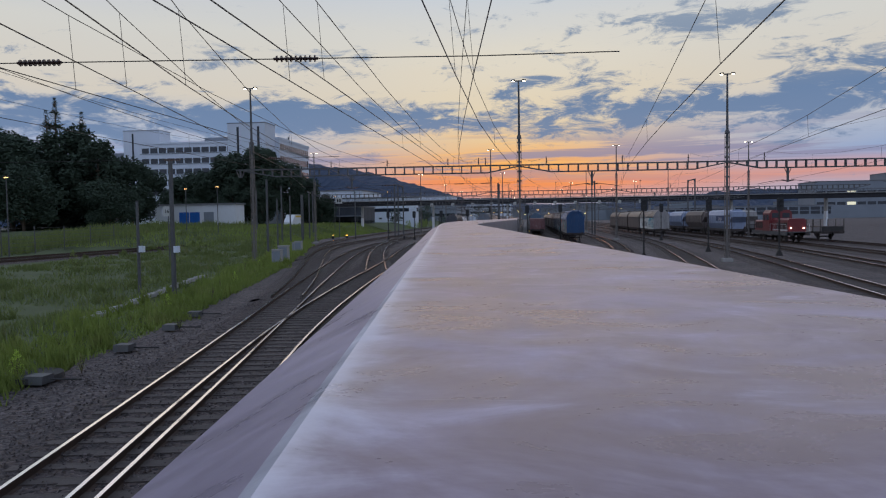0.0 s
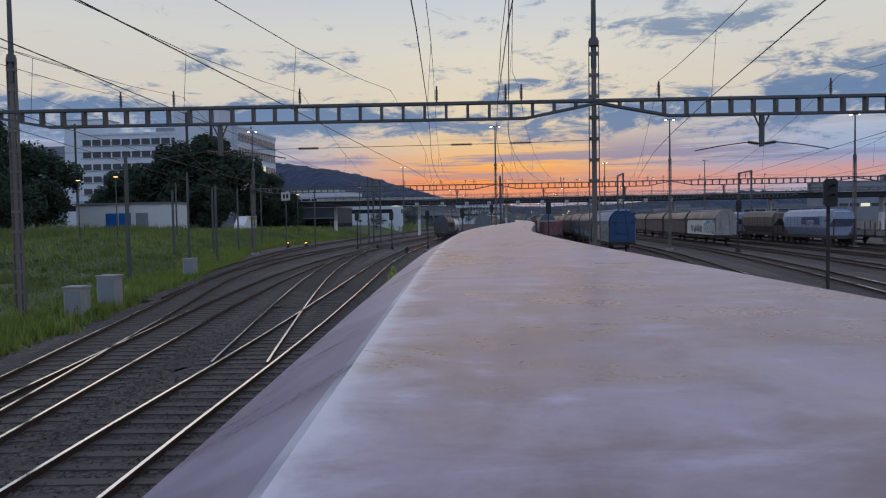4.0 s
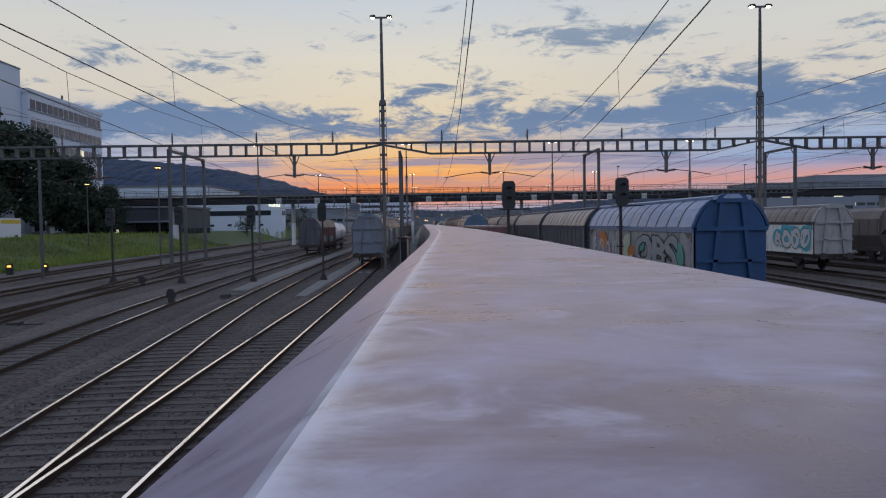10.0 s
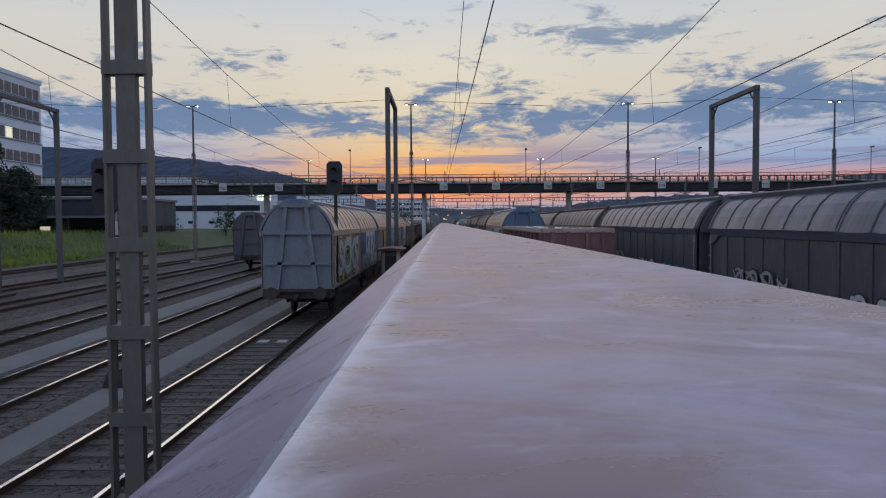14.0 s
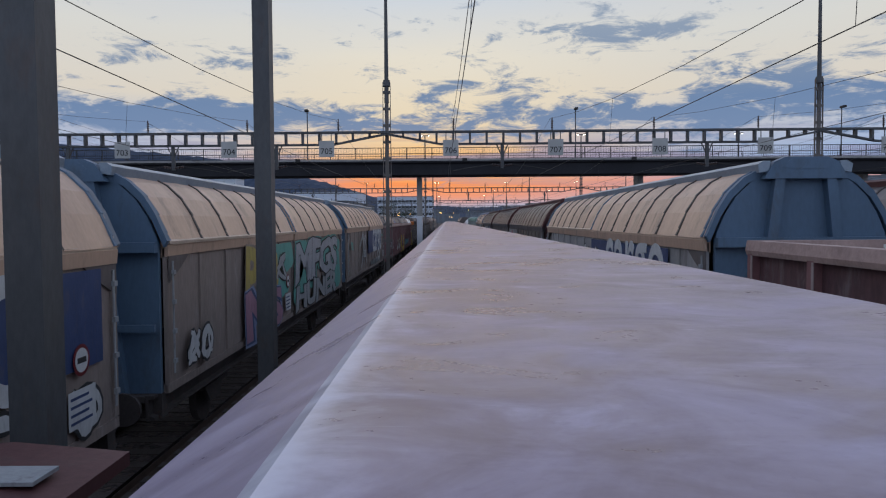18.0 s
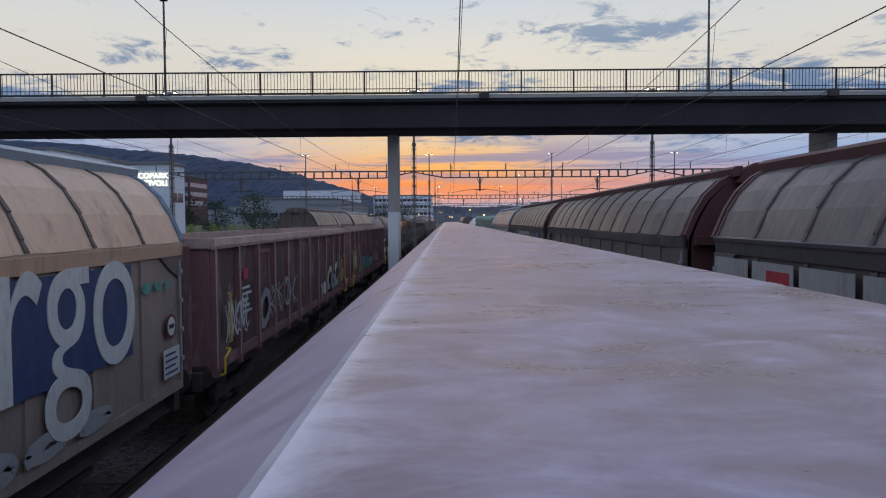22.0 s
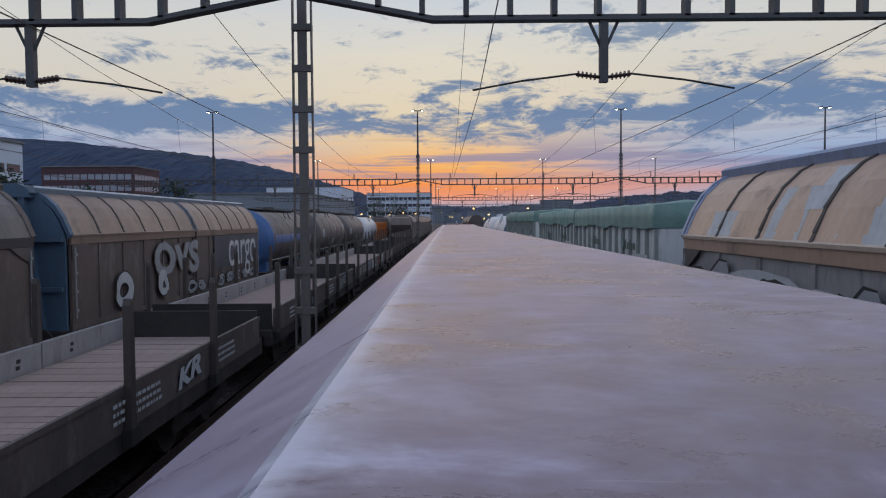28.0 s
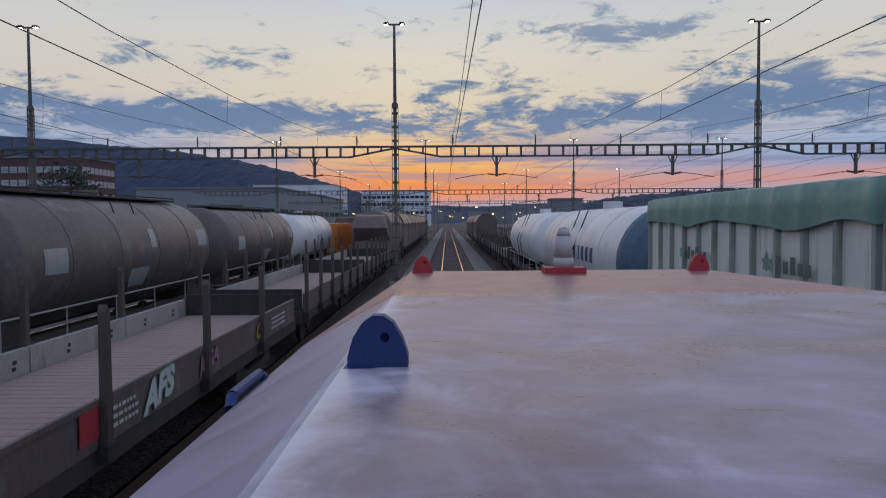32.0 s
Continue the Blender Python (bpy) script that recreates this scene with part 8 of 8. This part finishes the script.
# ---- trees and hills ----
def tree(x, y, h, spread, mat, label, conifer=False, count=2600, seed=1):
    r = random.Random(seed)
    t = thing("tree", (x, y, -0.3), label, "tree", "trees")
    tk = B().tube((0, 0, 0), (0.1, 0, h * 0.45), h * 0.025, h * 0.016, 8).tube((0.1, 0, h * 0.45), (0, 0.1, h * 0.9), h * 0.016, h * 0.004, 7)
    clumps = []
    for k in range(40):
        q = r.random()
        if conifer:
            z = h * (0.15 + 0.83 * q)
            rad = spread * (1.05 - q) * r.uniform(0.5, 1.0)
            cr = spread * 0.22 * (1.15 - q)
        else:
            z = h * (0.30 + 0.62 * q)
            rad = spread * math.sin(0.5 + 2.3 * q) * r.uniform(0.35, 0.95)
            cr = spread * r.uniform(0.24, 0.42)
        a = r.uniform(0, 6.28)
        c = Vector((math.cos(a) * rad, math.sin(a) * rad, z))
        clumps.append((c, cr))
        tk.tube((0, 0, max(h * 0.2, z - rad * 0.5)), c, h * 0.007, h * 0.002, 5)
    lf = B()
    for k in range(count):
        u = Vector((r.uniform(-1, 1), r.uniform(-1, 1), r.uniform(-0.6, 0.6))).normalized()
        if conifer:
            # whorls of drooping branches, thinner towards the tip
            q = r.random() ** 1.3
            tier = q + 0.02 * math.sin(q * 60)
            a, out = r.uniform(0, 6.28), r.random() ** 0.6
            arm = spread * (1.02 - q) * (0.75 + 0.25 * math.sin(a * 3 + tier * 40)) * out
            p = Vector((math.cos(a) * arm, math.sin(a) * arm, h * (0.12 + 0.88 * tier) - 0.30 * arm + r.uniform(-0.25, 0.25)))
            u = Vector((math.cos(a), math.sin(a), r.uniform(-0.5, 0.2))).normalized()
        else:
            c, cr = clumps[r.randrange(len(clumps))]
            d = Vector((r.gauss(0, 1), r.gauss(0, 1), r.gauss(0, 0.8))).normalized()
            p = c + d * cr * r.random() ** 0.4
        w = u.orthogonal().normalized()
        s = (0.0165 if count > 2000 else 0.024) * h * r.uniform(0.6, 1.5) * (1.15 - q if conifer else 1.0)
        lf.add([p - u * s, p + w * s * 0.5, p + u * s, p - w * s * 0.5], [(0, 1, 2, 3)])
    part("trunk", tk, "bark", t)
    part("crown", lf, mat, t)


TREES = [(-86, 192, 19, 6.0), (-78, 192, 24, 7.5), (-71, 192, 25, 7.5), (-66, 196, 21.5, 7), (-62, 205, 17, 5.5), (-82, 195, 22, 7), (-69, 188, 15, 5.5), (-77, 187, 14, 5), (-58, 208, 12, 4.2), (-92, 196, 20, 6.5), (-97, 198, 17, 6),
         (-114, 150, 25, 9), (-106, 140, 23, 8.5), (-98, 150, 26, 9), (-90, 146, 22, 8), (-122, 140, 26, 10), (-86, 152, 19, 7), (-116, 128, 22, 9), (-96, 130, 16, 7), (-84, 140, 13, 6), (-108, 118, 18, 8), (-130, 125, 24, 10)]
for k, (x, y, h, s) in enumerate(TREES):
    tree(x, y, h, s, "leaf", "tall dark green broadleaf tree, dense crown", count=13000, seed=k)
for k, (x, y, h) in enumerate(((-101, 148, 32), (-96, 150, 29), (-106, 152, 30))):
    tree(x, y, h, 9.5, "needle", "tall dark conifer standing above the wood", True, 7000, 50 + k)
for k, (x, y, h, s) in enumerate(((-45.5, 262, 8, 2.8), (-46, 300, 10, 4), (-50, 306, 10, 4), (-42, 308, 8, 3.5), (-36, 318, 6, 3.5), (-33, 330, 6, 3.5), (-45, 345, 11, 5), (-55, 255, 7, 2.5), (-61, 258, 6, 2.5), (-34, 560, 14, 8), (-26, 600, 13, 8))):
    tree(x, y, h, s, "leaf", "small bushy green tree beside the buildings", count=1100, seed=80 + k)


def hill(name, pts, depth, label, seed):
    """A wooded ridge: crest heights along a line, with an uneven treetop edge."""
    b, rows = B(), []
    n, m = 420, 18
    for k in range(n + 1):
        u = k / n * (len(pts) - 1)
        i = min(int(u), len(pts) - 2)
        f = u - i
        f = f * f * (3 - 2 * f)
        x, y, z = (pts[i][j] * (1 - f) + pts[i + 1][j] * f for j in range(3))
        row = []
        for q in range(m + 1):
            v = q / m
            yy = y - depth * (1 - v * 1.25)
            rise = math.sin(min(1.0, v * 1.25) * 1.5708) ** 0.9 - 0.5 * max(0.0, v - 0.8) * 5 * 0.4
            fold = 1 + 0.16 * noise.noise((x * 0.006, yy * 0.006, seed)) * (1 - v * 0.8)
            tops = 5.0 * noise.noise((x * 0.055, yy * 0.05, seed)) + 3.6 * noise.noise((x * 0.16, yy * 0.14, seed + 4))
            row.append((x, yy, -2 + z * rise * fold + tops * min(1, v * 4) * min(1, z / 40)))
        rows.append(row)
    w = m + 1
    b.add([p for q in rows for p in q], [(k * w + i, k * w + i + 1, (k + 1) * w + i + 1, (k + 1) * w + i) for k in range(n) for i in range(m)])
    solid(name, b, "hazy_forest", label, "hill")


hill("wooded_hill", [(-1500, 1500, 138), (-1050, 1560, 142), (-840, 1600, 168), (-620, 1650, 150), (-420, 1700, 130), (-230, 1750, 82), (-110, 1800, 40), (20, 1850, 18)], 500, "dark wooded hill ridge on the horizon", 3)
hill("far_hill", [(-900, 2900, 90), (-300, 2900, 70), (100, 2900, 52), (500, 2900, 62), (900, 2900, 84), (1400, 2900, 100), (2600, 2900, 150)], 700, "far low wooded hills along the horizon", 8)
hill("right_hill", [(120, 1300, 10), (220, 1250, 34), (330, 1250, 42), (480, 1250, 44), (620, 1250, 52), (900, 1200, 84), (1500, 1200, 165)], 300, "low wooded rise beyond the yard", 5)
tr_ = random.Random(6)
for k in range(96):
    x, y = tr_.uniform(-330, 700), tr_.uniform(620, 1150)
    if -40 < x < 60:
        y = tr_.uniform(1000, 1250)
    w, h = tr_.uniform(8, 26), tr_.uniform(6, 18)
    tb = thing("distant_building", (x, y, -0.3), "plain grey building in the distant town", "building", "distant buildings")
    part("wall", B().box(-w, w, 0, 15, 0, h), "far_town", tb)
    part("roof", B().box(-w - 0.4, w + 0.4, -0.4, 15.4, h, h + 0.5), "roofing", tb)
lights = B()
for k in range(46):
    x, y = tr_.uniform(-60, 120), tr_.uniform(560, 1000)
    lights.box(x - 0.35, x + 0.35, y, y + 0.3, tr_.uniform(2, 9), 0)
    z = tr_.uniform(3, 10)
    lights.v[-8:] = [(vx, vy, z + (0.6 if i % 2 else 0)) for i, (vx, vy, vz) in enumerate(lights.v[-8:])]
tagged(solid("distant_lights", lights, "sodium_glow", "small orange lights far along the line", "lights"), kind="backdrop")
